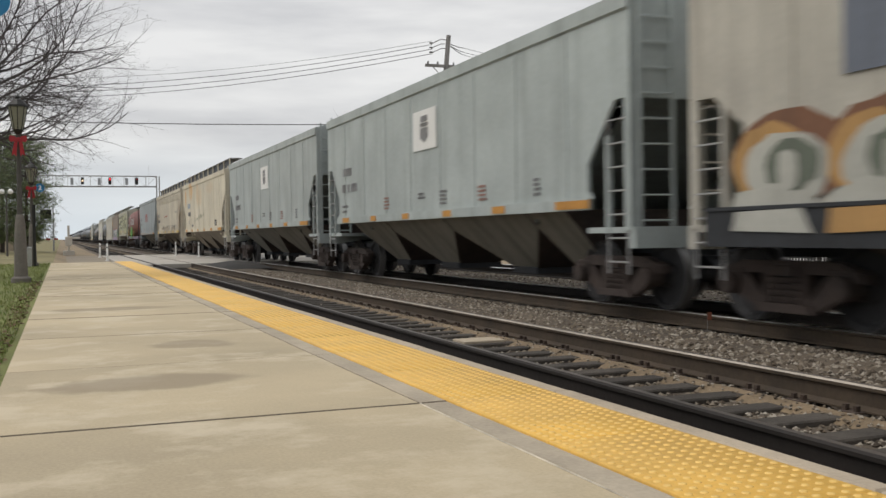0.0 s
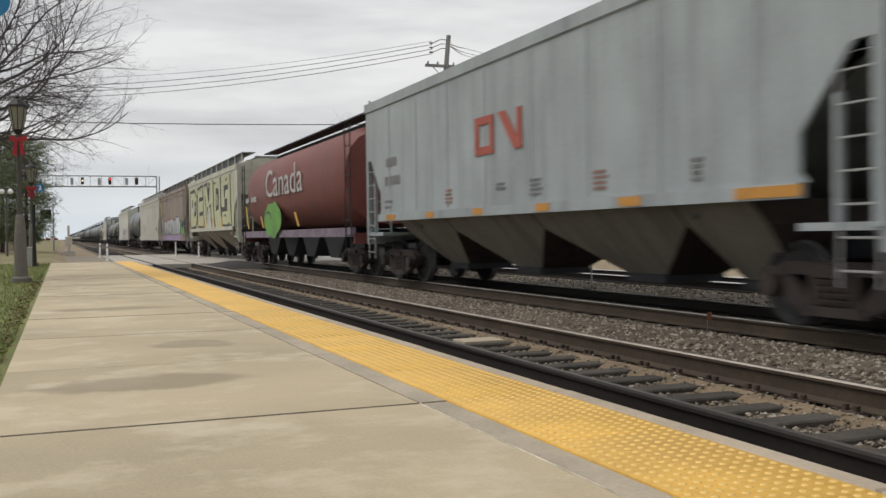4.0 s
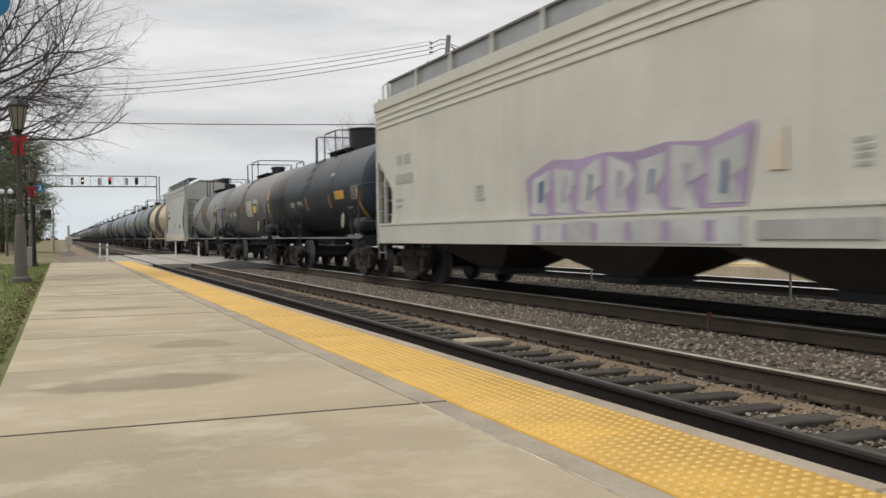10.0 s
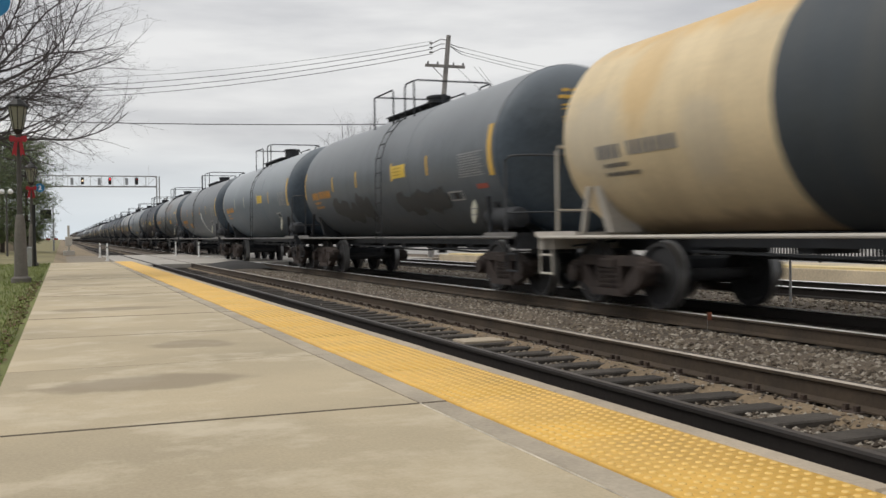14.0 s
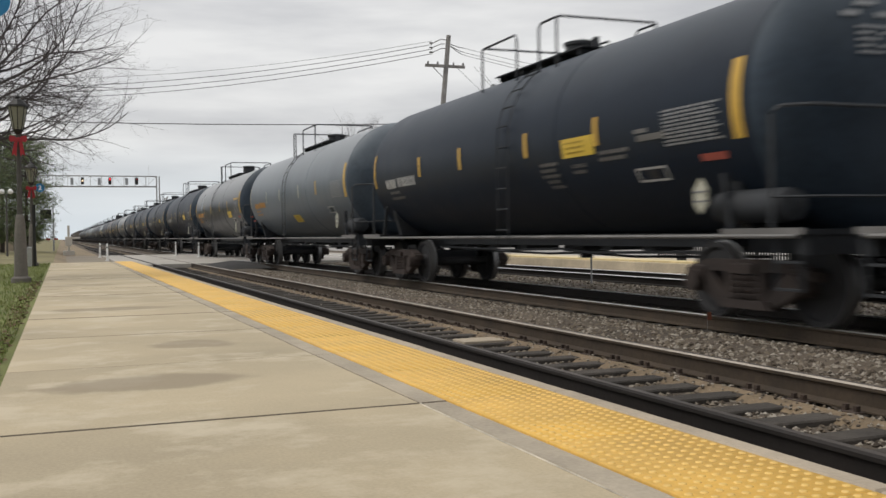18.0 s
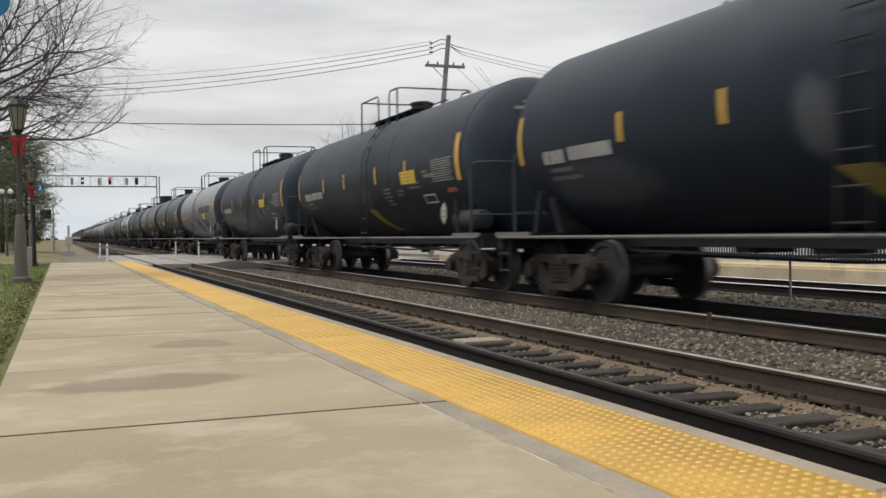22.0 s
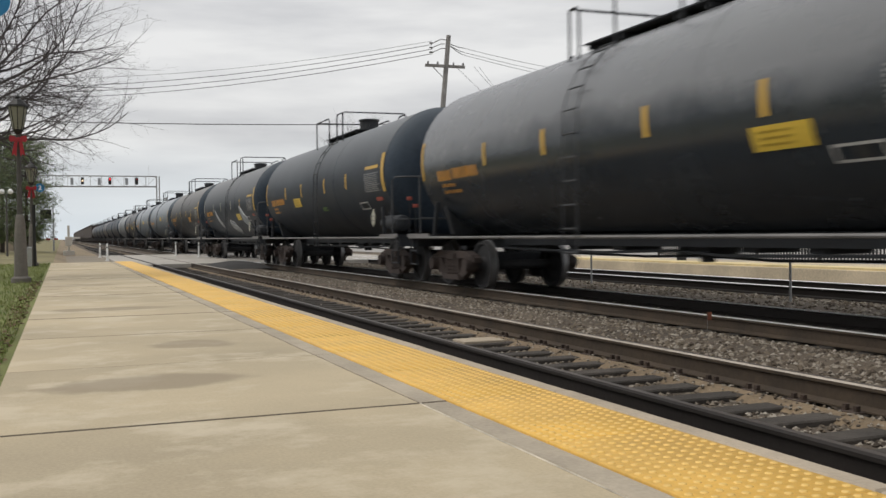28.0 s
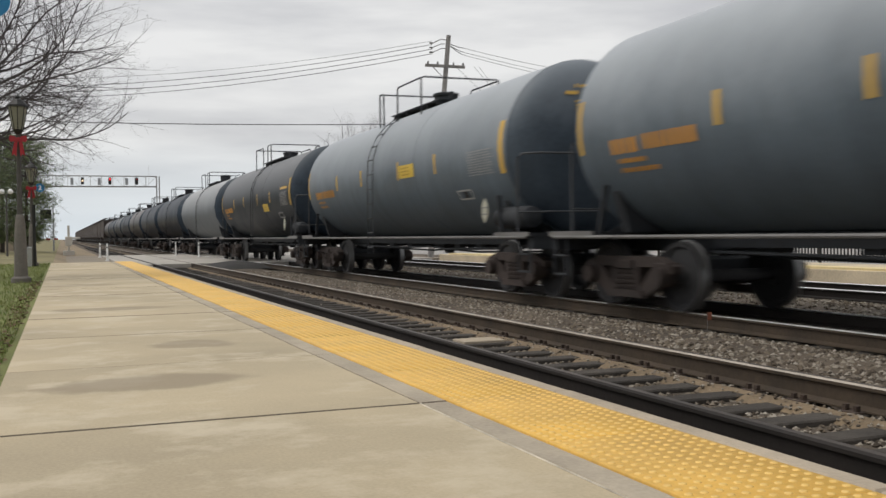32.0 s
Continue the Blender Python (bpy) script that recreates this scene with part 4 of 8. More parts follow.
        for k in range(3):
            curved_row(pn, "panel_line", M_PLINE, r, zc, py + 0.36, pa + 2 + 2.7 * k, pa + 3.1 + 2.7 * k, 22, sd + 30 + k, 0.013)
    for k in range(10):
        curved_row(car, "data_line", M_DATA, r, zc, -0.765 * sh, -15.8 + 1.75 * k, -14.8 + 1.75 * k, 50 - 3 * (k % 3), sd + 9 + k, 0.009)
    if bar:
        curved_patch(car, "data_bar", M_YMARK, r, zc, -0.93 * sh, -0.78 * sh, 4.6, 7.4, 0.009)
    if red:
        curved_patch(car, "red_mark", M_RMARK, r, zc, -0.93 * sh, -0.86 * sh, -25, -21.5, 0.009)
        for xx, zz in ((-1.12, 1.86), (-0.98, 1.70)) if bar else ():
            post = part("lever_post", Shape().tube([(xx, -(L / 2 - 0.62), zz), (xx, -(L / 2 - 0.62), 1.05)], 0.014, seg=5), M_UNDER, car)
            part("brake_lever", Shape().box(xx, -(L / 2 - 0.62), zz, 0.11, 0.05, 0.08, ch=0.015), M_RMARK, post, "small red brake lever", smooth=False)
    # small stencil frame
    ya, yb = -0.745 * sh, -0.645 * sh
    for q0, q1, a0, a1 in ((ya, yb, -25.8, -24.6), (ya, yb, -32.4, -31.2), (ya, ya + 0.04, -31.2, -25.8), (yb - 0.04, yb, -31.2, -25.8)):
        curved_patch(car, "stencil_frame", M_WMARK, r, zc, q0, q1, a0, a1, 0.009)
    curved_patch(car, "stencil_field", M_GRIME, r, zc, ya + 0.2, ya + 0.42, -31.0, -26.0, 0.009)
    if head:
        head_rows(car, M_YMARK if marks == "o" else M_DATA, r, zc, -sh, [(0.98, -0.40, -0.12, 0.05), (0.86, -0.58, 0.06, 0.06), (0.72, -0.42, 0.04, 0.03), (0.65, -0.42, 0.0, 0.03), (0.58, -0.42, 0.02, 0.03), (0.51, -0.42, -0.02, 0.03), (0.44, -0.42, 0.02, 0.03)], sd)
    if extra:
        extra(car, L, r, zc)
    return car


def side_text(car, name, text, size, mat, x, y, z, label="", offset=0.0, width=None, tall=1.0):
    """Lettering on the platform side of a car, reading along the track."""
    me = lettering(text, size, mat, offset)
    m = Matrix.Translation((x, y, z)) @ Matrix(((0, 0, -1, 0), (-1, 0, 0, 0), (0, 1, 0, 0), (0, 0, 0, 1)))
    ob = part(name, me, None, car, label, at=m)
    if width:
        w = max(v.co.x for v in me.vertices) - min(v.co.x for v in me.vertices)
        for v in me.vertices:
            v.co.x *= width / w
            v.co.y *= tall
    return ob


def flat_mark(car, name, mat, x, outline, label=""):
    """A thin painted shape on a flat side, its outline in y, z."""
    return part(name, Shape().prism(outline, x - 0.006, x + 0.006), mat, car, label, smooth=False)


def stencil_row(car, name, mat, X, y, z, size, n, seed, label=""):
    """A row of unreadable painted characters as small bars, running from y towards the car's rear."""
    rnd = random.Random(seed)
    s = Shape()
    for _ in range(n):
        w = size * rnd.uniform(0.45, 0.72)
        if rnd.random() < 0.12:
            y -= size * 0.5
        s.box(X + 0.003, y - w / 2, z, 0.014, w, size * rnd.uniform(0.9, 1.0))
        y -= w + size * 0.30
    ob = part(name, s, mat, car, label, smooth=False)
    ob["kind"] = "stuff"
    return ob


def curved_row(car, name, mat, r, zc, y, a0, a1, n, seed, lift=0.008):
    """The same on a tank's side."""
    rnd = random.Random(seed)
    size = r * radians(abs(a1 - a0))
    s = Shape()
    for _ in range(n):
        w = size * rnd.uniform(0.45, 0.72)
        q = len(s.v)
        for a in (a0, (a0 + a1) / 2, a1):
            x, z = -(r + lift) * math.cos(radians(a)), zc + (r + lift) * math.sin(radians(a))
            s.v += [(x, y - w, z), (x, y, z)]
        s.f += [(q, q + 2, q + 3, q + 1), (q + 2, q + 4, q + 5, q + 3)]
        s.m += [0, 0]
        y -= w + size * 0.28
    ob = part(name, s, mat, car)
    ob["kind"] = "stuff"
    return ob


def rect(y0, y1, z0, z1):
    return [(y0, z0), (y1, z0), (y1, z1), (y0, z1)]


def hopper_car(y0, y1, label, body, deep=False, board=True, sill=None, marks=None, extra=None, roof=None, emblem=None, eave=4.12, ribs=0, dots=None, far=False, ends=None, cutaway=None, fascia=None,
               flat=0.10, plain=False, seams=True, inset=0.65, foot=0.1, block=-4.3, truck=1.75, slope=None):
    """Covered hopper: flat sides cut away at the ends, hopper bays or a deep side sill, roof with hatches and running boards."""
    L = y1 - y0
    car = thing("hopper_car", LINE, (y0 + y1) / 2, RAIL, label, "hopper car", "cars of the freight train")
    h = L / 2 - inset
    W = 1.50
    sz = 1.27 if deep else 1.52
    cut = cutaway or (1.05 if deep else 1.2)
    zc1, zc0 = ends or ((3.0, 2.2) if deep else (2.82, 1.95))
    half = [(h - cut + foot, sz), (h - cut, sz + (0.35 if deep else 0.1)), (h - cut, zc0), (h - flat, zc1), (h, zc1 + 0.01), (h, eave - 0.25)]
    outline = half + [(-a, b) for a, b in half[::-1]]
    sill = sill or body
    for sx in (-1, 1):
        part("side_sheet", Shape().prism(outline if sx > 0 else outline[::-1], sx * W, sx * (W - 0.05)), body, car, smooth=False)
        s = Shape()
        s.prism([(sx * W, eave - 0.25), (sx * (W + 0.035), eave - 0.22), (sx * (W + 0.035), eave - 0.02), (sx * (W - 0.06), eave), (sx * (W - 0.06), eave - 0.25)], -h, h, axis=1)
        part("top_chord", s, body, car, smooth=False)
        for k in range(ribs):
            part("rib", Shape().box(sx * (W + 0.006), 0, eave - 0.36 - 0.13 * k, 0.03, 2 * h - 0.3, 0.05, ch=0.01), body, car, smooth=False)
        s = Shape()
        zb = 0.88 if deep else sz - 0.15
        s.box(sx * (W + 0.012), 0, (sz + zb) / 2, 0.09, 2 * h - (0.7 if deep else 2 * cut - 0.1), sz - zb + 0.01)
        part("side_sill", s, sill, car, smooth=False)
        if deep:
            part("sill_lip", Shape().box(sx * (W + 0.05), 0, sz + 0.02, 0.05, 2 * h - 0.7, 0.04), sill, car, smooth=False)
        # seams of the side sheets
        n = 9
        if sx < 0 and not far and seams:
            seam = Shape().box(0, 0, 0, 0.012, 0.05, eave - 0.3 - sz).mesh("side_seam", body, smooth=False)
            for k in range(1, n):
                yy = -h + 2 * h * k / n
                if abs(yy) < h - cut - 0.2:
                    part("side_seam", seam, None, car, at=(sx * (W + 0.004), yy, (sz + eave - 0.25) / 2))
    # roof
    s = Shape()
    s.prism([(-W + 0.06, eave), (W - 0.06, eave), (0.62, eave + 0.22), (-0.62, eave + 0.22)], -h + 0.05, h - 0.05, axis=1)
    part("roof", s, roof or body, car, smooth=False)
    s = Shape().box(0, 0, eave + 0.30, 0.9, 2 * h - 1.6, 0.16)
    for k in range(7):
        s.box(0, -h + 1.3 + (2 * h - 2.6) * k / 6, eave + 0.39, 0.98, 0.12, 0.05)
    part("hatch_trough", s, M_STEEL, car, smooth=False)
    if board:
        for sx in (-1, 1):
            s = Shape().box(sx * 0.98, 0, eave + 0.46, 0.55, 2 * h - 0.2, 0.035)
            part("running_board", s, M_STEEL, car, smooth=False)
            k = 9
            brk = Shape().box(0, 0, 0, 0.05, 0.07, 0.44).mesh("board_bracket", body, smooth=False)
            for i in range(k + 1):
                if sx < 0 or i % 3 == 0:
                    part("board_bracket", brk, None, car, at=(sx * 1.25, -h + 0.2 + (2 * h - 0.4) * i / k, eave + 0.24))
            part("fascia", Shape().box(sx * 1.18, 0, eave + 0.28, 0.02, 2 * h - 0.4, 0.30), fascia or M_FASCIA, car, smooth=False)
    # ends
    for g in (-1, 1):
        part("end_sheet", Shape().box(0, g * (h - 0.03), (zc1 + eave) / 2, 2 * W - 0.1, 0.06, eave - zc1), body, car, smooth=False)
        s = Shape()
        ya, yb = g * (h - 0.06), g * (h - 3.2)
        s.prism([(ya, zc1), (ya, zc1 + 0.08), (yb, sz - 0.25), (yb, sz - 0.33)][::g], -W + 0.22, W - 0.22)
        # a given slope tone is darker, painting the shade inside the cut-away end
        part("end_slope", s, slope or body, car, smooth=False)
        s = Shape().box(0, g * (h - 0.55), 1.08, 2 * W - 0.05, 1.2, 0.08)
        s.box(0, g * (h - 0.0), 0.98, 2 * W - 0.05, 0.14, 0.28)
        part("end_platform", s, body, car, smooth=False)
        for sx in (-1, 1):
            s = Shape()
            s.box(sx * (W - 0.05), g * (h - 0.07), (1.1 + zc1) / 2, 0.10, 0.14, zc1 - 1.05)
            s.box(sx * (W - 0.04), g * (h - 0.60), (1.1 + zc0 + 0.35) / 2, 0.07, 0.07, zc0 - 0.75)
            part("corner_post", s, body, car, smooth=False)
            ladder(car, 0.5, [(sx * (W - 0.02), 0.5), (sx * (W - 0.02), zc1 - 0.1)], 7, M_RUNG, (0, g * (h - 0.33), 0), apart=sx < 0 and not far)
            lad = Shape()
            for dx in (0.0, 0.5):
                lad.bar((sx * (W - 0.12 - dx), g * (h + 0.05), 0.95), (sx * (W - 0.12 - dx), g * (h + 0.05), eave + 0.1), 0.05, 0.03)
            for k in range(9):
                lad.tube([(sx * (W - 0.12), g * (h + 0.05), 1.2 + 0.33 * k), (sx * (W - 0.62), g * (h + 0.05), 1.2 + 0.33 * k)], 0.014, seg=5)
            part("end_ladder", lad, body, car)
    if board:
        part("grab_rail", Shape().tube([(-1.3, h, eave - 0.1), (-1.3, h + 0.02, eave + 0.40), (-1.2, h, eave + 0.48), (-0.4, h, eave + 0.48)], 0.022, seg=6), body, car)
    part("brake_wheel", Shape().spin([(-0.02, 0.25), (0.02, 0.25), (0.02, 0.29), (-0.02, 0.29)], 1, (0.75, -(h + 0.12), 2.35), seg=16), M_STEEL, car)
    part("centre_sill", Shape().box(0, 0, 0.88, 0.36, L - 1.2, 0.3), M_UNDER, car, smooth=False)
    # hopper bays
    nb = 3 if deep else 4
    inner = h - (1.0 if not deep else 1.7)
    bay = 2 * inner / nb
    bmat = paint("dark_bay", (0.075, 0.065, 0.055), 0.8) if deep else (paint("brown_bay", (0.20, 0.172, 0.135), 0.85, 0.6) if board else paint("grimy_bay", (0.22, 0.207, 0.175), 0.85, 0.6, (0.05, 0.045, 0.04)))
    edges = [-h + 2.0, -4.2 * h / 7.5, -0.6, 3.0 * h / 7.5, h - 2.0]
    for k in range(nb):
        if deep:
            yc = -inner + (k + 0.5) * bay
            ya, yb, zt, zm, zb = yc - bay / 2 + 0.4, yc + bay / 2 - 0.4, 0.95, 0.9, 0.36
            wt_, wb, lo = 1.1, 0.42, 0.45
        else:
            ya, yb, zt, zm, zb = edges[k] + 0.02, edges[k + 1] - 0.02, sz - 0.12, 1.12, 0.42
            yc = (ya + yb) / 2
            wt_, wb, lo = W - 0.10, 0.45, 0.46
        s = Shape()
        wm = wt_ + (wb - wt_) * (zt - zm) / (zt - zb)
        for w, p, q, z in ((wt_, ya, yb, zt), (wm, ya, yb, zm), (wb, yc - lo, yc + lo, zb)):
            s.v += [(-w, p, z), (w, p, z), (w, q, z), (-w, q, z)]
        s.f = [(0, 1, 2, 3), (11, 10, 9, 8)]
        s.m = [0, 0]
        # cross faces take the dark truck tone: shade between the bays, painted on
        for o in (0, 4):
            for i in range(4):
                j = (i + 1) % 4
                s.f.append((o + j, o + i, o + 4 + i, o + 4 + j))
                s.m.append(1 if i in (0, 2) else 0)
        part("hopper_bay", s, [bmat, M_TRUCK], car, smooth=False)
        g2 = Shape().box(0, yc, zb - 0.03, 1.0, 1.0, 0.12, ch=0.02)
        part("outlet_gate", g2, M_UNDER, car, smooth=False)
    running_gear(car, L / 2 - truck, L / 2, far)
    # stencils as bars, reflectors along the sill
    dm = marks or M_DMARK
    X = -W - 0.012
    yb = h - 1.55
    seed = int(y0 * 10)
    if not plain:
        stencil_row(car, "stencil", dm, X, yb, 2.67, 0.21, 4, seed)
        stencil_row(car, "stencil", dm, X, yb + 0.1, 2.26, 0.21, 6, seed + 1)
    for k in range(0 if plain else 2):
        stencil_row(car, "data_line", dm, X, yb + 0.1, 1.80 - 0.13 * k, 0.06, 9 - 2 * k, seed + 2 + k)
    for q, yy in enumerate(() if plain else (2.7, 0.4, -0.85, -2.75, -4.95)):
        for k in range(4 if q != 1 else 2):
            stencil_row(car, "data_line", M_BRICK if q in (0, 3) and not board else dm, X, yy * h / 7.75, 1.88 - 0.075 * k, 0.045, 8 if q != 4 else 5, seed + 5 + k + q)
    if block:
        blk = flat_mark(car, "data_block", M_GRIME, X, rect(block - 0.25, block + 0.2, 1.62, 1.90))
        part("data_line", Shape().box(X - 0.009, block, 1.715, 0.006, 0.44, 0.018).box(X - 0.009, block - 0.1, 1.76, 0.007, 0.02, 0.26), M_WMARK, blk, smooth=False)
    if dots:
        for k in range(6):
            yy = (-0.81, -0.48, -0.172, 0.14, 0.44, 0.75)[k] * h
            w = (1.0, 0.5, 0.42, 0.4, 0.4, 0.6)[k] * h / 7.75
            z0, z1 = (0.93, 1.03) if deep else (sz - 0.135, sz - 0.015)
            part("reflector", Shape().box(-W - 0.064, yy, (z0 + z1) / 2, 0.012, w, z1 - z0), dots, car, smooth=False)
    if emblem:
        emblem(car, L, X)
    if extra:
        extra(car, L, X)
    return car


def wobble(points, seed, amp):
    rnd = random.Random(seed)
    return [(a + rnd.uniform(-amp, amp), b + rnd.uniform(-amp, amp)) for a, b in points]


def emblem_square(car, L, X):
    flat_mark(car, "emblem", M_WHITE, X - 0.004, rect(-0.70, 0.62, 2.76, 3.56), "white square emblem with a dark shape")
    flat_mark(car, "emblem_shape", M_DMARK, X - 0.012, [(-0.25, 3.0), (-0.04, 2.90), (0.18, 3.0), (0.18, 3.2), (-0.25, 3.2)])
    flat_mark(car, "emblem_shape", M_STEEL, X - 0.012, rect(-0.25, 0.18, 3.22, 3.30))
    flat_mark(car, "emblem_shape", M_DMARK, X - 0.012, rect(-0.22, 0.15, 3.32, 3.44))


def rail_emblem(car, L, X):
    """A red emblem as plain bars: a ring and a slanted block."""
    m = M_RMARK
    for r in ((1.12, 1.30, 2.46, 3.06), (0.50, 1.30, 2.94, 3.08), (0.50, 1.30, 2.42, 2.56), (0.50, 0.66, 2.46, 3.06)):
        flat_mark(car, "emblem", m, X - 0.004, rect(*r))
    flat_mark(car, "emblem", m, X - 0.006, [(0.30, 3.08), (0.02, 3.08), (-0.60, 2.42), (-0.32, 2.42)])
    flat_mark(car, "emblem", m, X - 0.006, [(-0.42, 3.08), (-0.60, 3.08), (-0.60, 2.42), (-0.42, 2.42)])


def faded_tags(car, L, X):
    """A blue-grey stencil field and faint green sprayed scribbles on the cream car."""
    flat_mark(car, "stencil_field", paint("blue_grey_field", (0.33, 0.37, 0.42), 0.7), X + 0.004, rect(4.7, 5.75, 2.70, 2.98), "faded blue-grey stencil field")
    green = paint("faded_green_spray", (0.40, 0.44, 0.37), 0.7)
    rnd = random.Random(41)
    for k in range(9):
        y = 2.9 - 0.42 * k
        z = 1.92 + 0.04 * k * 0.6
        flat_mark(car, "sprayed_stroke", green, X + 0.003, wobble([(y, z), (y - 0.22, z + 0.05), (y - 0.34, z + 0.28 * rnd.uniform(0.4, 1.0)), (y - 0.28, z + 0.08)], k, 0.03), "faint green sprayed stroke")
    stencil_row(car, "stencil", M_DMARK, X, 5.62, 2.38, 0.24, 6, 3)
    for k in range(2):
        stencil_row(car, "data_line", M_FAINT, X, 5.6, 1.98 - 0.12 * k, 0.06, 9, k + 4)
    stencil_row(car, "data_line", M_DMARK, X, 3.95, 1.72, 0.14, 3, 9)


def red_lines(car, L, X):
    """A faded red line and a brown scrape on the tan car."""
    flat_mark(car, "painted_line", paint("faded_red_line", (0.40, 0.17, 0.13), 0.7), X + 0.003, wobble([(2.05, 2.47), (0.2, 2.52), (0.2, 2.60), (2.05, 2.56)], 2, 0.012), "faded red painted line")
    for k, (y, z, w) in enumerate(((1.65, 1.76, 0.95), (1.4, 1.70, 0.6), (-4.55, 2.72, 1.8), (-4.8, 2.66, 1.2))):
        flat_mark(car, "scrape", M_DMARK, X + 0.004, wobble([(y, z), (y - w, z + 0.015), (y - w, z + 0.035), (y, z + 0.02)], k + 4, 0.006), "thin dark scrape")


M_GRAF_Y = material("pale_yellow_spray", (0.46, 0.465, 0.295), 0.6, vary=0.15, grain=10, bump=0.02)
M_GRAF_K = material("black_spray", (0.05, 0.053, 0.056), 0.6, vary=0.3, grain=10, bump=0.02)
M_GRAF_W = material("silver_spray", (0.48, 0.49, 0.48), 0.5, vary=0.2, grain=8, bump=0.02)
M_GRAF_B = material("blue_spray", (0.03, 0.08, 0.20), 0.6, vary=0.3, grain=10, bump=0.02)
M_GRAF_P = material("lilac_spray", (0.36, 0.28, 0.42), 0.6, vary=0.2, grain=8, bump=0.02)
M_GRAF_G = material("green_spray", (0.14, 0.34, 0.07), 0.6, vary=0.3, grain=10, bump=0.02)
M_GRAF_R = material("red_spray", (0.36, 0.06, 0.05), 0.6, vary=0.3, grain=10, bump=0.02)
M_GRAF_O = material("orange_spray", (0.55, 0.28, 0.04), 0.6, vary=0.2, grain=10, bump=0.02)


def big_word(car, L, X):
    """Wide sprayed letters, pale yellow with black outlines, over most of the side."""
    h = L / 2 - 0.4
    flat_mark(car, "sprayed_ground", M_GRAF_Y, X + 0.004, wobble([(-h + 1.2, 1.5), (h - 1.2, 1.5), (h - 0.6, 2.4), (h - 0.3, 3.7), (-h + 1.6, 3.76), (-h + 1.0, 2.6)], 5, 0.05), "pale yellow sprayed ground")
    count = [0]

    def fill(name, mat, lift, pts, lab, amp=0.025):
        count[0] += 1
        flat_mark(car, name, mat, X - lift, wobble(pts, count[0], amp), lab)

    def line(w, *pts):
        """A black outline stroke through the points."""
        for (a, b), (c, d) in zip(pts, pts[1:]):
            n = Vector((b - d, c - a)).normalized() * (w / 2)
            e = Vector((c - a, d - b)).normalized() * (w * 0.3)
            fill("sprayed_outline", M_GRAF_K, 0.002 + 0.0002 * (count[0] % 20),
                 [(a + n.x - e.x, b + n.y - e.y), (c + n.x + e.x, d + n.y + e.y), (c - n.x + e.x, d - n.y + e.y), (a - n.x - e.x, b - n.y - e.y)], "black sprayed letter outline", 0.018)

    # D
    line(0.16, (7.6, 1.6), (7.45, 3.55), (5.6, 3.6), (4.75, 3.2), (4.65, 2.0), (5.2, 1.6), (7.5, 1.55))
    fill("sprayed_shade", M_GRAF_K, 0.008, [(5.82, 2.18), (5.15, 2.26), (5.0, 2.5), (4.98, 2.85), (5.2, 3.02), (5.78, 2.98)], "black sprayed shade")
    fill("sprayed_fill", M_GRAF_W, 0.014, [(5.62, 2.42), (5.28, 2.45), (5.22, 2.78), (5.58, 2.80)], "grey sprayed fill")
    fill("sprayed_shade", M_GRAF_K, 0.008, [(6.75, 2.72), (6.42, 2.74), (6.5, 3.14), (6.62, 3.10)], "black sprayed wedge")
    fill("sprayed_fill", M_GRAF_W, 0.014, [(7.0, 2.40), (6.2, 2.46), (6.15, 2.66), (6.9, 2.62)], "grey sprayed fill")
    # E
    line(0.13, (4.5, 1.6), (4.35, 3.6), (2.3, 3.72))
    line(0.15, (2.25, 3.7), (2.1, 2.6), (1.95, 1.55))
    for z in (3.05, 2.28):
        fill("sprayed_shade", M_GRAF_K, 0.008, [(3.7, z - 0.10), (2.35, z - 0.08), (2.3, z + 0.12), (3.65, z + 0.08)], "black sprayed shade")
    line(0.10, (4.3, 1.62), (2.1, 1.58))
    # M
    line(0.15, (1.75, 3.66), (0.85, 3.72))
    fill("sprayed_shade", M_GRAF_K, 0.008, [(0.82, 3.74), (0.42, 3.0), (0.2, 2.75), (0.0, 3.0), (-0.25, 3.74), (-0.05, 3.74), (0.2, 3.2), (0.6, 3.74)], "black sprayed shade")
    fill("sprayed_fill", M_GRAF_W, 0.008, [(1.0, 1.5), (-0.72, 1.5), (-0.35, 2.0), (0.05, 2.5), (0.45, 2.15)], "grey sprayed fill")
    line(0.17, (1.45, 3.1), (1.05, 2.2), (0.72, 1.5))
    line(0.17, (0.62, 2.5), (0.10, 1.62))
    line(0.14, (0.05, 2.55), (-0.45, 2.6), (-0.78, 1.5))
    line(0.12, (0.28, 3.2), (0.24, 3.74))
    # M to O
    line(0.22, (-1.38, 3.72), (-1.45, 2.6), (-1.62, 1.9), (-1.95, 1.5))
    # O
    fill("sprayed_shade", M_GRAF_K, 0.008, [(-2.28, 2.30), (-3.1, 2.38), (-3.12, 3.25), (-2.9, 3.36), (-2.35, 3.32)], "black sprayed shade")
    fill("sprayed_letter", M_GRAF_Y, 0.014, [(-2.52, 2.55), (-2.84, 2.58), (-2.86, 3.08), (-2.56, 3.06)], "pale yellow sprayed slot")
    # O to S
    line(0.26, (-3.72, 3.74), (-3.78, 2.6), (-3.95, 1.95))
    # S
    fill("sprayed_shade", M_GRAF_K, 0.008, [(-3.95, 2.20), (-5.6, 2.18), (-5.66, 2.76), (-4.95, 2.78), (-4.9, 2.42), (-3.95, 2.44)], "black sprayed shade")
    fill("sprayed_shade", M_GRAF_K, 0.009, [(-4.75, 2.82), (-5.0, 2.84), (-5.05, 3.12), (-5.95, 3.14), (-5.95, 3.36), (-4.75, 3.36)], "black sprayed shade")
    line(0.2, (-6.5, 3.7), (-6.6, 2.6), (-6.75, 1.6))
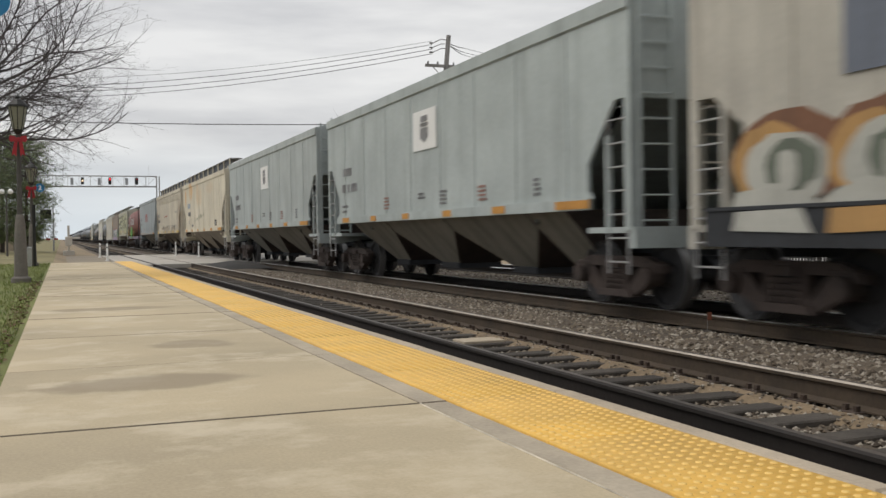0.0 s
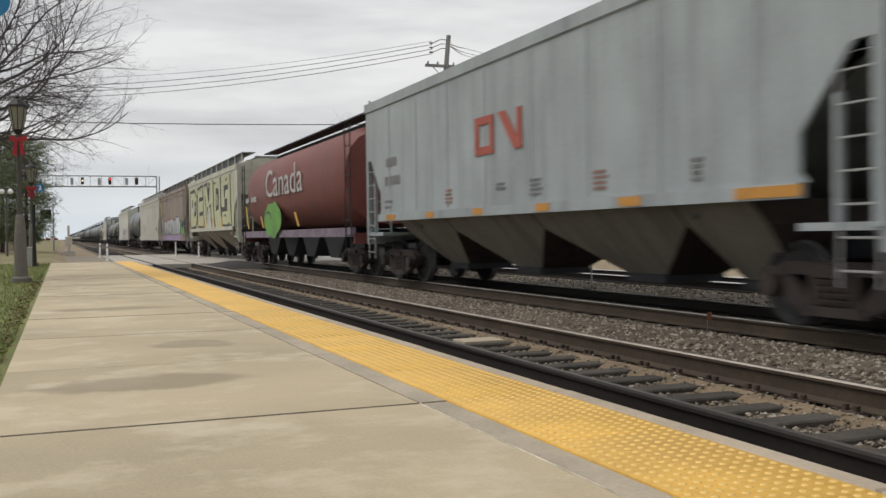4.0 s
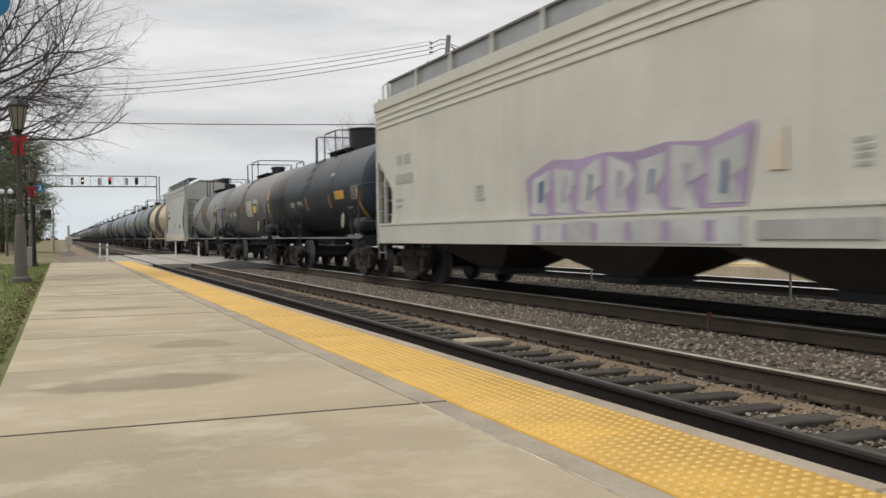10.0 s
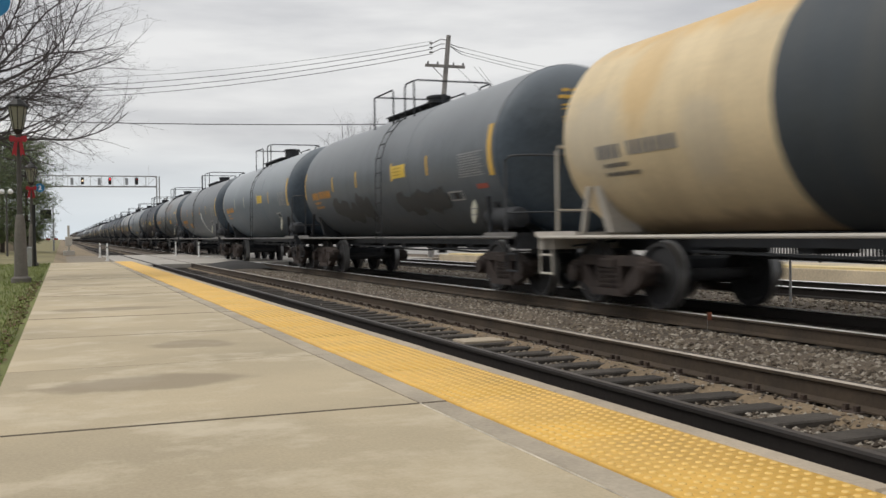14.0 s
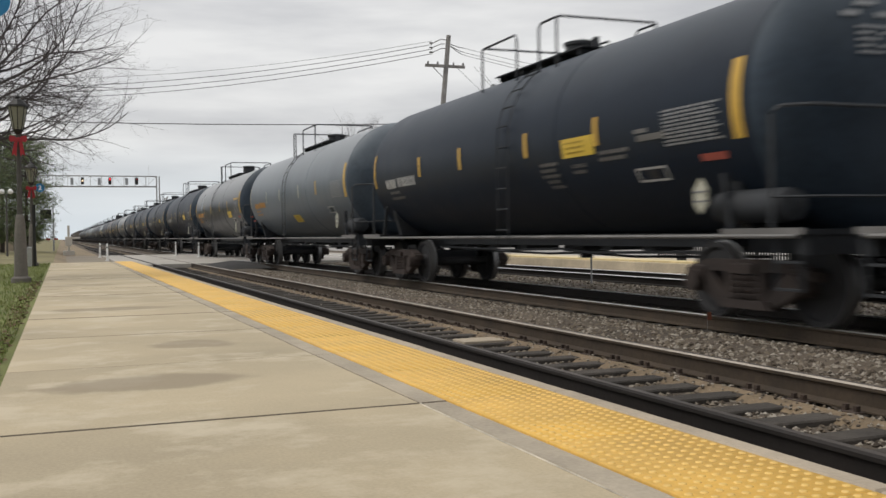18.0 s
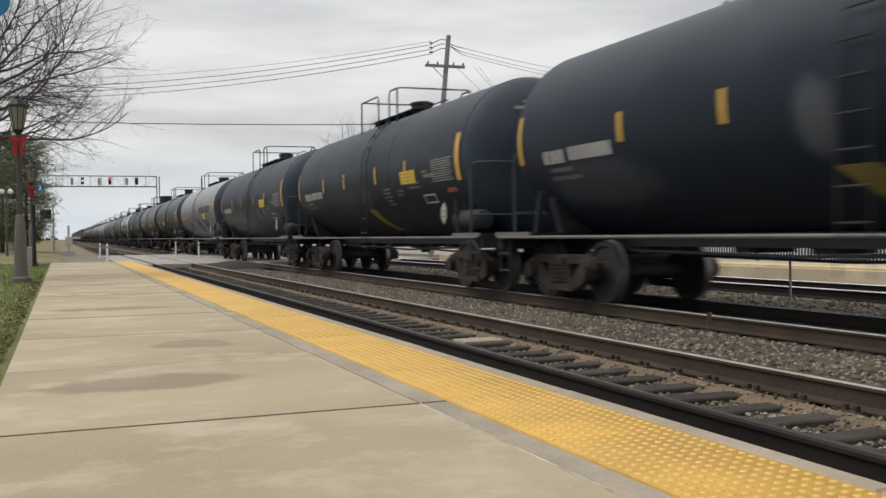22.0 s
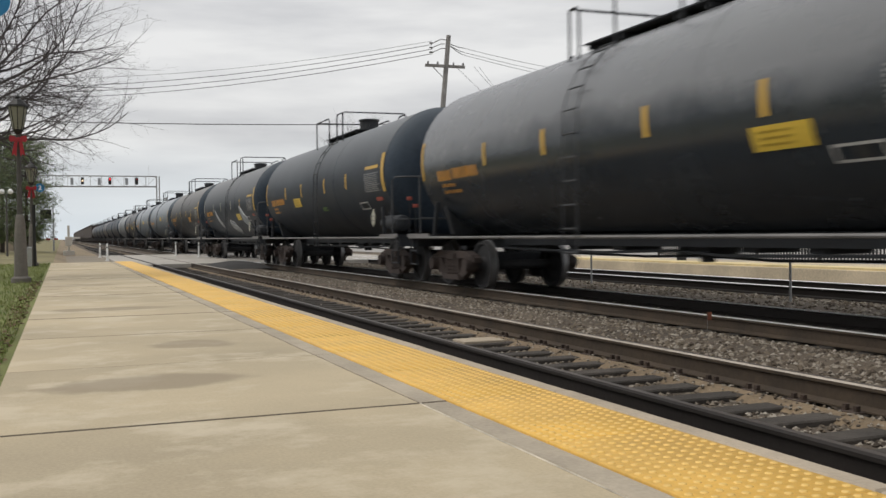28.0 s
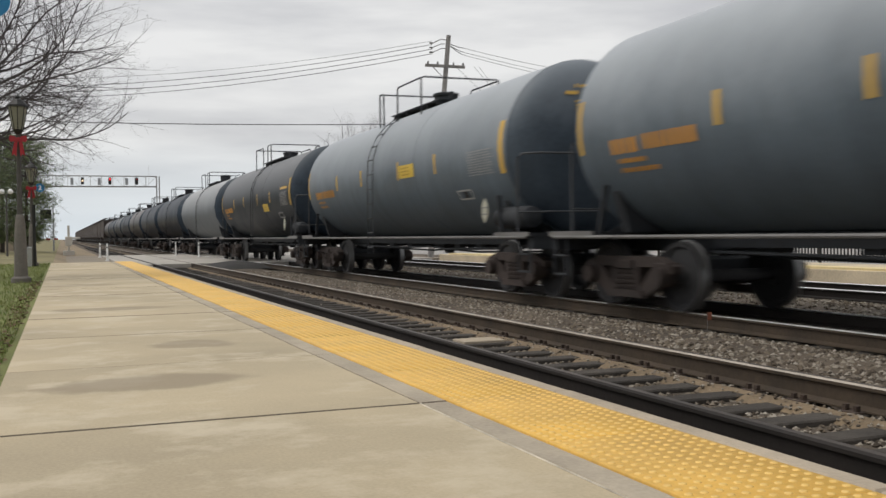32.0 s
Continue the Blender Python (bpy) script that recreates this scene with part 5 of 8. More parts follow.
    line(0.10, (-4.1, 1.6), (-6.6, 1.55))
    for y, z, w in ((-2.0, 3.62, 0.5), (-5.5, 3.62, 0.5), (-4.95, 2.02, 0.4), (-6.0, 1.66, 0.5), (3.3, 3.5, 0.4)):
        fill("sprayed_stroke", M_GRAF_K, 0.010, [(y - w / 2, z - 0.03), (y + w / 2, z - 0.06), (y + w / 2, z), (y - w / 2, z + 0.05)], "black sprayed dash")
    for y, w in ((7.3, 0.2), (4.25, 0.2), (1.75, 0.22), (-0.95, 0.24), (-4.1, 0.3)):
        fill("sprayed_drip", M_GRAF_O, 0.016, [(y + w / 2, 1.5), (y - w / 2, 1.5), (y - w * 0.4, 1.95), (y + w * 0.45, 2.0)], "orange sprayed drip", 0.03)


def silver_piece(car, L, X):
    """Illegible silver letters with a blue shade above a lilac sill."""
    h = L / 2 - 0.4
    rnd = random.Random(12)
    edges = [4.55 - 9.5 * k / 9 for k in range(10)]
    tops = [2.18, 2.10, 2.26, 2.16, 2.30, 2.14, 2.20, 2.34, 2.26, 2.05]
    up = [(y, z + 0.06) for y, z in zip(edges, tops)]
    flat_mark(car, "sprayed_outline", M_GRAF_R, X - 0.001, [(4.6, 1.3)] + [(-5.0, 1.3)] + [(y, z + 0.05) for y, z in up[::-1]], "dark red sprayed outline")
    flat_mark(car, "sprayed_shade", M_GRAF_B, X - 0.004, [(4.75, 1.3), (-5.5, 1.3), (-5.2, 1.75), (-4.85, 2.15)] + up[::-1] + [(4.75, 2.0)], "dark blue sprayed shade")
    for k in range(9):
        a, b, t0, t1 = edges[k], edges[k + 1], tops[k], tops[k + 1]
        w = a - b
        kind = rnd.choice("ABCD")
        letter = {"A": [(a, 1.31), (a - 0.05, t0), (b + 0.12, t1), (b + 0.02, 1.31), (b + 0.30, 1.31), (b + 0.38, 1.62), (a - 0.36, 1.62), (a - 0.28, 1.31)],
                  "B": [(a, 1.31), (a - 0.1, t0), (a - 0.45, t0 + 0.02), (a - 0.42, 1.85), (b + 0.30, t1), (b, t1 - 0.05), (b + 0.08, 1.31)],
                  "C": [(a, 1.31), (a, t0 - 0.1), (a - 0.3, t0), (b + 0.1, t1), (b, t1 - 0.4), (b + 0.45, t1 - 0.45), (b + 0.1, 1.75), (b, 1.31)],
                  "D": [(a - 0.05, 1.31), (a, t0), (b + 0.05, t1), (b, t1 - 0.32), (b + 0.3, t1 - 0.36), (b + 0.22, 1.31)]}[kind]
        flat_mark(car, "sprayed_letter", M_GRAF_W, X - 0.012, wobble(letter, k + 60, 0.035), "silver sprayed letter")
        flat_mark(car, "sprayed_stroke", M_GRAF_B, X - 0.018, wobble([(a - w * 0.42, 1.31), (a - w * 0.55, 1.31), (a - w * 0.60, 1.6 + 0.3 * rnd.random()), (a - w * 0.50, 1.55)], k, 0.03))
        flat_mark(car, "sprayed_stroke", M_GRAF_K, X - 0.017, wobble([(b + 0.07, 1.31), (b - 0.05, 1.31), (b - 0.03, t1 - 0.1), (b + 0.05, t1 - 0.1)], k + 7, 0.03))
    flat_mark(car, "sprayed_patch", M_GRAF_G, X - 0.005, wobble([(-5.1, 1.3), (-6.9, 1.3), (-6.5, 1.6), (-6.7, 1.95), (-6.2, 1.8), (-5.9, 2.1), (-5.5, 1.9), (-5.0, 2.15), (-5.2, 1.7)], 4, 0.06), "green sprayed patch")
    star = [(-6.0 + (0.62 if k % 2 else 0.26) * math.cos(math.pi * k / 5 + 0.3), 1.85 + (0.36 if k % 2 else 0.16) * math.sin(math.pi * k / 5 + 0.3)) for k in range(10)]
    flat_mark(car, "sprayed_patch", paint("navy_spray", (0.028, 0.045, 0.085), 0.7), X - 0.012, wobble(star, 6, 0.10), "dark blue sprayed star")
    flat_mark(car, "sprayed_patch", M_GRAF_O, X - 0.005, wobble([(7.3, 2.6), (6.8, 2.55), (6.75, 3.1), (6.9, 3.65), (7.35, 3.7)], 8, 0.05), "orange sprayed patch")
    flat_mark(car, "pale_panel", M_GRAF_W, X - 0.005, wobble(rect(6.1, 6.6, 1.75, 2.35), 9, 0.03), "pale grey painted panel")
    flat_mark(car, "sprayed_patch", M_GRAF_G, X - 0.004, wobble(rect(5.6, 6.2, 1.3, 1.5), 3, 0.05), "green sprayed patch")
    part("sprayed_sill", Shape().box(X - 0.06, 0.0, 1.06, 0.012, 10.6, 0.33), M_GRAF_P, car, "lilac sprayed side sill", smooth=False)
    for k in range(5):
        part("sprayed_drip", Shape().box(X - 0.069, 4.0 - 2.1 * k, 1.10, 0.006, 0.12, 0.24), M_GRAF_B, car, smooth=False)


def purple_tag(car, L, X):
    """Small lilac-edged silver letters, no longer readable."""
    rnd = random.Random(5)
    edges = [0.95 - 5.25 * k / 7 for k in range(8)]
    tops = [1.95, 2.08, 2.02, 2.12, 2.04, 2.10, 2.06, 2.16]
    flat_mark(car, "sprayed_shade", M_GRAF_P, X - 0.001, wobble([(1.05, 1.31), (-4.2, 1.31), (-4.4, 2.2)] + [(y, z + 0.04) for y, z in zip(edges, tops)][::-1] + [(1.1, 1.9)], 3, 0.04), "lilac sprayed shade")
    for k in range(7):
        a, b = edges[k], edges[k + 1]
        flat_mark(car, "sprayed_letter", M_GRAF_W, X - 0.010, wobble([(a - 0.04, 1.33), (a - 0.08, tops[k] - 0.05), (b + 0.10, tops[k + 1] - 0.08), (b + 0.06, 1.72), (b + 0.3, 1.6), (b + 0.12, 1.33)], k, 0.05), "silver sprayed letter")
        flat_mark(car, "sprayed_stroke", M_GRAF_P if k % 2 else M_GRAF_B, X - 0.017, wobble([(a - 0.30, 1.5), (a - 0.38, 1.5), (a - 0.42, 1.85), (a - 0.34, 1.85)], k + 9, 0.04))
    flat_mark(car, "sprayed_patch", paint("faint_orange_spray", (0.64, 0.56, 0.44), 0.6), X - 0.002, wobble([(-4.55, 1.72), (-4.85, 1.7), (-4.8, 1.9), (-4.9, 2.08), (-4.65, 2.02), (-4.6, 1.85)], 4, 0.05), "faint orange sprayed patch")
    part("sprayed_sill", Shape().box(X - 0.06, -1.7, 1.06, 0.012, 5.1, 0.30), M_GRAF_W, car, "silver sprayed side sill", smooth=False)
    for k in range(6):
        part("sprayed_stroke", Shape().box(X - 0.068, 0.6 - 0.85 * k, 1.06, 0.006, 0.16, 0.24), M_GRAF_P, car, smooth=False)
    part("data_panel", Shape().box(X - 0.06, -5.3, 1.06, 0.010, 1.7, 0.20), paint("faded_panel", (0.42, 0.42, 0.40), 0.7), car, "grey stencilled panel", smooth=False)


def oval(y, z, ry, rz, seed, n=20, amp=0.03):
    return wobble([(y + ry * math.cos(2 * math.pi * k / n), max(1.29, z + rz * math.sin(2 * math.pi * k / n))) for k in range(n)], seed, amp)


def tan_piece(car, L, X):
    """Rounded sprayed letters: a rusty brown rim, pale grey bodies, grey-green shading."""
    rim = paint("rusty_brown_spray", (0.20, 0.10, 0.06), 0.7)
    pale = paint("pale_grey_spray", (0.42, 0.42, 0.38), 0.7)
    dull = paint("dull_green_spray", (0.13, 0.15, 0.12), 0.7)
    amber = paint("amber_spray", (0.42, 0.25, 0.10), 0.7)
    for k, yc in enumerate((6.15, 4.75, 3.35, 1.9, 0.4)):
        flat_mark(car, "sprayed_cloud", rim, X - 0.001 - 0.001 * k, oval(yc, 1.78, 0.86, 0.50, k), "rusty brown sprayed rim")
        flat_mark(car, "sprayed_edge", amber, X - 0.007 - 0.001 * k, oval(yc + 0.22, 1.74, 0.60, 0.42, k + 20), "amber sprayed edge")
        flat_mark(car, "sprayed_letter", pale, X - 0.014 - 0.001 * k, oval(yc, 1.66, 0.62, 0.40, k + 5), "pale grey sprayed letter")
        flat_mark(car, "sprayed_middle", dull, X - 0.021 - 0.001 * k, oval(yc - 0.1, 1.72, 0.40, 0.26, k + 9), "dark green sprayed shading")
        flat_mark(car, "sprayed_stroke", pale, X - 0.028 - 0.001 * k, oval(yc - 0.05, 1.66, 0.16, 0.22, k + 13, n=8))
        flat_mark(car, "sprayed_letter", pale, X - 0.030, wobble([(yc + 0.8, 1.29), (yc - 0.5, 1.29), (yc - 0.4, 1.42), (yc + 0.3, 1.52), (yc + 0.75, 1.45)], k, 0.04), "pale grey sprayed letter")
    for k in range(5):
        part("sprayed_letter", Shape().prism(wobble([(6.95 - 1.42 * k, 1.03), (5.75 - 1.42 * k, 1.03), (5.85 - 1.42 * k, 1.26), (6.9 - 1.42 * k, 1.26)], k + 40, 0.025), X - 0.064, X - 0.052), pale if k % 2 == 0 else amber, car, "pale sprayed letter foot", smooth=False)
    flat_mark(car, "stencil_box", paint("slate_paint", (0.14, 0.16, 0.20), 0.6), X - 0.005, rect(3.3, 5.35, 2.5, 3.5), "slate grey painted box")
    for k in range(2):
        stencil_row(car, "stencil", M_WMARK, X - 0.006, 5.15, 2.65 + 0.32 * k, 0.2, 7, k)


def faded_scrawl(car, L, r, zc):
    for k, (y, a, ry, ra) in enumerate(((3.7, -27, 0.40, 8), (3.0, -33, 0.55, 10), (2.2, -36, 0.50, 9), (1.5, -28, 0.42, 10), (1.0, -34, 0.40, 11), (-1.75, -30, 0.45, 7), (-2.35, -33, 0.5, 8), (-2.9, -28, 0.42, 7),
                                        (-3.45, -32, 0.5, 8), (-4.05, -29, 0.42, 7))):
        curved_blob(car, "sprayed_blot", M_GRAF_K, r, zc, y, a, ry, 1.4 * ra, k, 0.009 + 0.0008 * k, "black sprayed blot")


def scribble(car, r, zc, f, n, wide=0.010):
    pts = []
    for i in range(n + 1):
        y, a = f(i / n)
        a = radians(a)
        pts.append((-(r + 0.010) * math.cos(a), y, zc + (r + 0.010) * math.sin(a)))
    part("scrawl", Shape().tube(pts, wide, seg=4), M_SCRAWL, car, "white sprayed scribble")


def pale_scrawl(car, L, r, zc):
    """White looping scribbles of no readable shape."""
    scribble(car, r, zc, lambda u: (3.1 - 0.75 * u + 0.08 * math.sin(30 * u), -14 - 24 * u + 8 * math.sin(34 * u)), 70, 0.016)
    scribble(car, r, zc, lambda u: (2.9 - 0.55 * u, -20 - 22 * u + 5 * math.sin(22 * u)), 40, 0.016)
    scribble(car, r, zc, lambda u: (-0.55 + 0.62 * math.cos(6.283 * u), -42 + 13 * math.sin(6.283 * u) + 2.5 * math.sin(40 * u)), 70, 0.016)
    scribble(car, r, zc, lambda u: (-0.1 - 0.9 * u + 0.12 * math.cos(38 * u), -38 - 8 * u + 7 * math.sin(38 * u)), 80, 0.016)
    for k in range(3):
        scribble(car, r, zc, lambda u: (-3.55 - 1.0 * u + 0.14 * math.cos(44 * u + k), -14 - 20 * u - 5 * k + 8 * math.sin(44 * u)), 90, 0.018)


def tall_scrawl(car, L, r, zc):
    """One tall pale looped scribble."""
    for k in range(2):
        scribble(car, r, zc, lambda u: (-1.95 + 0.17 * math.cos(40 * u + k) - 0.25 * u, -10 - 44 * u + 4 * math.sin(40 * u)), 110, 0.022)


M_TOUCH = paint("dark_touch_up", (0.030, 0.038, 0.047), 0.5)


def dark_patches(car, L, r, zc):
    """Slanted dark overpainted strips on the dirty grey tank."""
    for top, low, a0, a1 in (((3.35, 3.0), (4.0, 3.3), -1, -46), ((1.6, 1.15), (1.3, 0.5), -20, -52), ((0.75, 0.15), (0.75, 0.2), -14, -44)):
        curved_slab(car, "touch_up_patch", M_TOUCH, r, zc, top, low, a0, a1, 0.006, "dark overpainted patch")


def dark_fields(car, L, r, zc):
    """Dark overpainted fields: one long, three slanted."""
    for k, (top, low, a0, a1) in enumerate((((-1.3, -5.45), (-1.25, -5.45), 5.5, -7), ((3.6, 2.7), (3.2, 2.5), -24, -46), ((0.3, -0.95), (-0.1, -1.7), -18, -50), ((-2.2, -4.2), (-2.7, -4.6), -21, -46))):
        curved_slab(car, "touch_up_patch", M_TOUCH, r, zc, top, low, a0, a1, 0.005 + 0.0005 * k, "dark overpainted patch")


def freight_rows(car, L, r, zc):
    """Rows of small white data and a grey emblem field on the black tanks."""
    sd = int(L * 100)
    for q, (y, a, n) in enumerate(((-1.75, -17, 13), (-1.75, -20.5, 11), (-1.75, -24, 13), (-1.85, -27.5, 9), (-1.9, -31, 10), (-2.75, -20, 9), (-2.75, -23.5, 8), (-3.55, -15, 16), (-3.55, -18.5, 15))):
        curved_row(car, "data_line", M_STEEL, r, zc, y, a, a + 2.0, n, sd + q, 0.009)
    curved_patch(car, "emblem_field", M_STEEL, r, zc, -5.15, -4.55, -11.5, -8.5, 0.009)
    curved_patch(car, "emblem_field", M_STEEL, r, zc, -4.8, -4.5, -7.5, -5.5, 0.009)


def yellow_drip(car, L, r, zc):
    freight_rows(car, L, r, zc)
    curved_slab(car, "paint_run", paint("dull_yellow_run", (0.25, 0.19, 0.05), 0.6), r, zc, (-0.05, -0.6), (-0.65, -1.2), -33, -62, 0.008, "dull yellow paint run")


def green_line(car, L, r, zc):
    curved_row(car, "stencil", M_GMARK, r, zc, -0.65, -29.5, -27.3, 11, 5)
    curved_row(car, "stencil", M_GMARK, r, zc, -0.68, -26.6, -25.0, 13, 6)


def broad_bands(car, L, r, zc):
    """Two broad dirty rings and dark stencil fields on the pale blue tank."""
    m = paint("dirty_ring", (0.13, 0.125, 0.115), 0.6)
    part("ring", Shape().spin([(-0.85, r + 0.003), (-0.85, r + 0.010), (1.45, r + 0.010), (1.45, r + 0.003)], 1, (0, 0, zc), seg=40), m, car, "dark dirty painted ring")
    fld = paint("brown_grey_field", (0.10, 0.092, 0.078), 0.6)
    curved_patch(car, "stencil_field", fld, r, zc, -4.0, -2.95, -10, 1, 0.008)
    curved_patch(car, "stencil_field", fld, r, zc, -4.0, -3.3, 12, 17, 0.008)
    for y0, y1, a0, a1 in ((3.55, 3.68, -10, 9), (1.70, 1.84, -11, 9), (-0.95, -0.80, -15, 5), (-2.92, -2.76, -10, 8), (-4.28, -4.08, -24, 19)):
        curved_patch(car, "reflector", M_YMARK, r, zc, y0, y1, a0, a1, 0.013)


def patched_side(car, L, r, zc):
    """A pale stencil on a black upper side, worn tan and yellow fields near the end."""
    curved_patch(car, "stencil_field", paint("worn_pale_field", (0.40, 0.385, 0.34), 0.7), r, zc, -1.5, -0.2, -20, 8, 0.008)
    curved_patch(car, "stencil_field", M_YPANEL, r, zc, -2.35, -1.75, -14, -2, 0.010)
    curved_row(car, "stencil", M_SCRAWL, r, zc, -1.8, 2, 9, 6, 3, 0.010)
    for k in range(5):
        curved_row(car, "data_line", M_SCRAWL, r, zc, -2.45, -12 + 4.2 * k, -10.5 + 4.2 * k, 15, k, 0.010)
    for k in range(2):
        curved_slab(car, "paint_run", paint("pale_paint_run", (0.22, 0.22, 0.20), 0.7), r, zc, (4.1, 1.9), (4.1, 1.9), -20 - 5 * k, -21.3 - 5 * k, 0.008, "thin pale painted line")


def orange_run(car, L, r, zc):
    """Twin orange reflectors and a pale name stripe on the short charcoal tank."""
    curved_row(car, "stencil", M_SCRAWL, r, zc, -1.4, 18, 23, 4, 7, 0.010)
    for y in (1.55, -1.28):
        curved_patch(car, "reflector", M_OMARK, r, zc, y - 0.05, y + 0.06, -23, -5, 0.009)
    curved_slab(car, "reflector", M_OMARK, r, zc, (-4.05, -4.2), (-4.15, -4.35), -2, -40, 0.010)


M_FAINT = material("faint_stencil", (0.46, 0.46, 0.43), 0.6, vary=0.2, grain=20, bump=0.02)


def tan_smudges(car, L, X):
    h = L / 2 - 0.38
    for k, (z, n) in enumerate(((2.75, 4), (2.45, 6))):
        stencil_row(car, "stencil", M_FAINT, X, h - 1.3, z, 0.2, n, k + 3)
    for k in range(3):
        stencil_row(car, "data_line", M_FAINT, X, h - 1.3, 2.05 - 0.1 * k, 0.06, 9, k)
    m = material("tan_smudge", (0.60, 0.51, 0.37), 0.7, vary=0.2, grain=10, blotch=2, bump=0.03)
    for k, (y, w, zt) in enumerate(((7.85, 0.30, 2.15), (5.36, 0.34, 1.72), (2.6, 0.30, 1.70), (-0.4, 0.30, 1.70), (-3.1, 0.30, 1.70), (-5.8, 0.30, 1.74), (-8.08, 0.34, 2.22))):
        flat_mark(car, "rust_smudge", m, X + 0.004, wobble([(y - w / 2, 1.31), (y + w / 2, 1.31), (y + w * 0.5, 1.5), (y + w / 2, zt), (y - w * 0.4, zt + 0.02), (y - w * 0.5, 1.55)], k, 0.025), "tan rust smudge")


def number_rows(car, L, X):
    """Two faded rows of the car's number as bars, and a small red block."""
    h = L / 2 - 0.65
    stencil_row(car, "stencil", M_DMARK, X, h - 1.7, 2.75, 0.20, 4, 3)
    stencil_row(car, "stencil", M_DMARK, X, h - 1.7, 2.36, 0.20, 6, 4)
    flat_mark(car, "red_mark", M_BRICK, X, rect(-0.33, 0.10, 1.70, 1.92))


def rust_crown(car, L, r, zc):
    """Orange rust along the top of the cream tank, with the dark belt."""
    black_belt(car, L, r, zc)
    faded = material("faded_brown_stencil", (0.27, 0.22, 0.15), 0.7, vary=0.2, grain=20, bump=0.02)
    curved_row(car, "stencil", faded, r, zc, -2.4, -4, 3, 5, 4, 0.016)
    curved_row(car, "stencil", faded, r, zc, -3.6, -4, 3, 6, 5, 0.016)
    for k in range(2):
        curved_row(car, "data_line", faded, r, zc, -3.5, -12 - 5 * k, -10 - 5 * k, 14, 6 + k, 0.016)


def black_belt(car, L, r, zc):
    """A broad dark painted ring round the middle, as on the cream tank."""
    m = paint("dark_belt", (0.052, 0.064, 0.076), 0.5, 0.4, (0.12, 0.115, 0.10))
    s = Shape().spin([(-2.0, r + 0.004), (-2.0, r + 0.014), (1.55, r + 0.014), (1.55, r + 0.004)], 1, (0, 0, zc), seg=40)
    part("belt", s, m, car, "dark grey painted belt")


def cylinder_hopper(y0, y1, label, body):
    """Round-sided covered hopper: bulging sides closed by sloped ends."""
    L = y1 - y0
    car = thing("hopper_car", LINE, (y0 + y1) / 2, RAIL, label, "hopper car", "cars of the freight train")
    h = L / 2 - 1.30
    prof, n = [], 22
    r, zc = 1.56, 2.62
    sh = Shape()
    rings = [(-h + 0.25, 0.15), (-h + 0.9, 0.0), (h - 0.9, 0.0), (h - 0.25, 0.15)]
    for yy, inset in rings:
        for k in range(n):
            a = 2 * math.pi * k / n
            x = (r - inset) * math.copysign(abs(math.cos(a)) ** 0.75, math.cos(a))
            z = zc + (1.42 - inset) * math.copysign(abs(math.sin(a)) ** 0.8, math.sin(a))
            z = max(z, 1.25)
            sh.v.append((x, yy, z))
    for i in range(3):
        for k in range(n):
            q, j = i * n, (k + 1) % n
            sh.f.append((q + k, q + n + k, q + n + j, q + j))
            sh.m.append(0)
    sh.f.append(tuple(range(n)))
    sh.f.append(tuple(3 * n + k for k in reversed(range(n))))
    sh.m += [0, 0]
    part("body", sh, body, car)
    part("centre_sill", Shape().box(0, 0, 0.88, 0.36, L - 1.2, 0.3), M_UNDER, car, smooth=False)
    sillm = material("lilac_grey_sill", (0.20, 0.16, 0.20), 0.7, vary=0.4, grain=8, blotch=2, bump=0.05)
    for sx in (-1, 1):
        part("side_sill", Shape().box(sx * 1.45, 0, 1.14, 0.10, 2 * h + 1.2, 0.24), sillm, car, smooth=False)
    for g in (-1, 1):
        s = Shape().box(0, g * (h + 0.1), 1.08, 2.9, 1.2, 0.08)
        s.box(0, g * (h + 0.62), 0.98, 2.9, 0.14, 0.28)
        part("end_platform", s, body, car, smooth=False)
        for sx in (-1, 1):
            ladder(car, 0.5, [(sx * 1.52, 0.5), (sx * 1.52, 3.9)], 9, M_UNDER, (0, g * (h + 0.35), 0), apart=sx < 0)
    part("running_board", Shape().box(-0.55, 0, 4.30, 0.5, 2 * h - 0.6, 0.04), M_UNDER, car, smooth=False)
    part("hatch_trough", Shape().box(0, 0, 4.10, 0.7, 2 * h - 1.4, 0.22), M_UNDER, car, smooth=False)
    for k in range(4):
        yc = -h + 3.0 + (2 * h - 6.0) * k / 3
        s = Shape()
        s.prism([(yc - 1.4, 1.25), (yc + 1.4, 1.25), (yc + 0.45, 0.42), (yc - 0.45, 0.42)], -1.0, 1.0)
        part("hopper_bay", s, M_UNDER, car, smooth=False)
    running_gear(car, L / 2 - 1.9, L / 2)
    side_text(car, "wordmark", "Canada", 1.35, M_WMARK, -1.585, 0.0, 2.42, "white painted wordmark", width=5.6)
    for k, (ya, za, rr) in enumerate(((1.75, 1.62, 1.20),)):
        pts = [(ya + rr * 1.2 * math.cos(t * 0.26), za + rr * (0.50 + 0.05 * math.sin(t * 1.9 + k)) * math.sin(t * 0.26)) for t in range(24)]
        flat_mark(car, "sprayed_patch", M_GRAF_G, -1.572 - 0.002 * k, wobble(pts, k, 0.012), "green sprayed patch")
        flat_mark(car, "sprayed_stroke", M_GRAF_K, -1.580 - 0.002 * k, wobble([(2.9, 1.78), (2.6, 1.95), (2.2, 1.93), (1.85, 1.69), (1.8, 1.61), (2.2, 1.83), (2.55, 1.87)], k, 0.02), "black sprayed stroke")
    for ya, zt in ((6.35, 2.22), (3.36, 1.78), (-2.2, 1.8)):
        flat_mark(car, "reflector", M_YMARK, -1.585, [(ya, 1.36), (ya - 0.2, 1.36), (ya + 0.3, zt), (ya + 0.55, zt)])
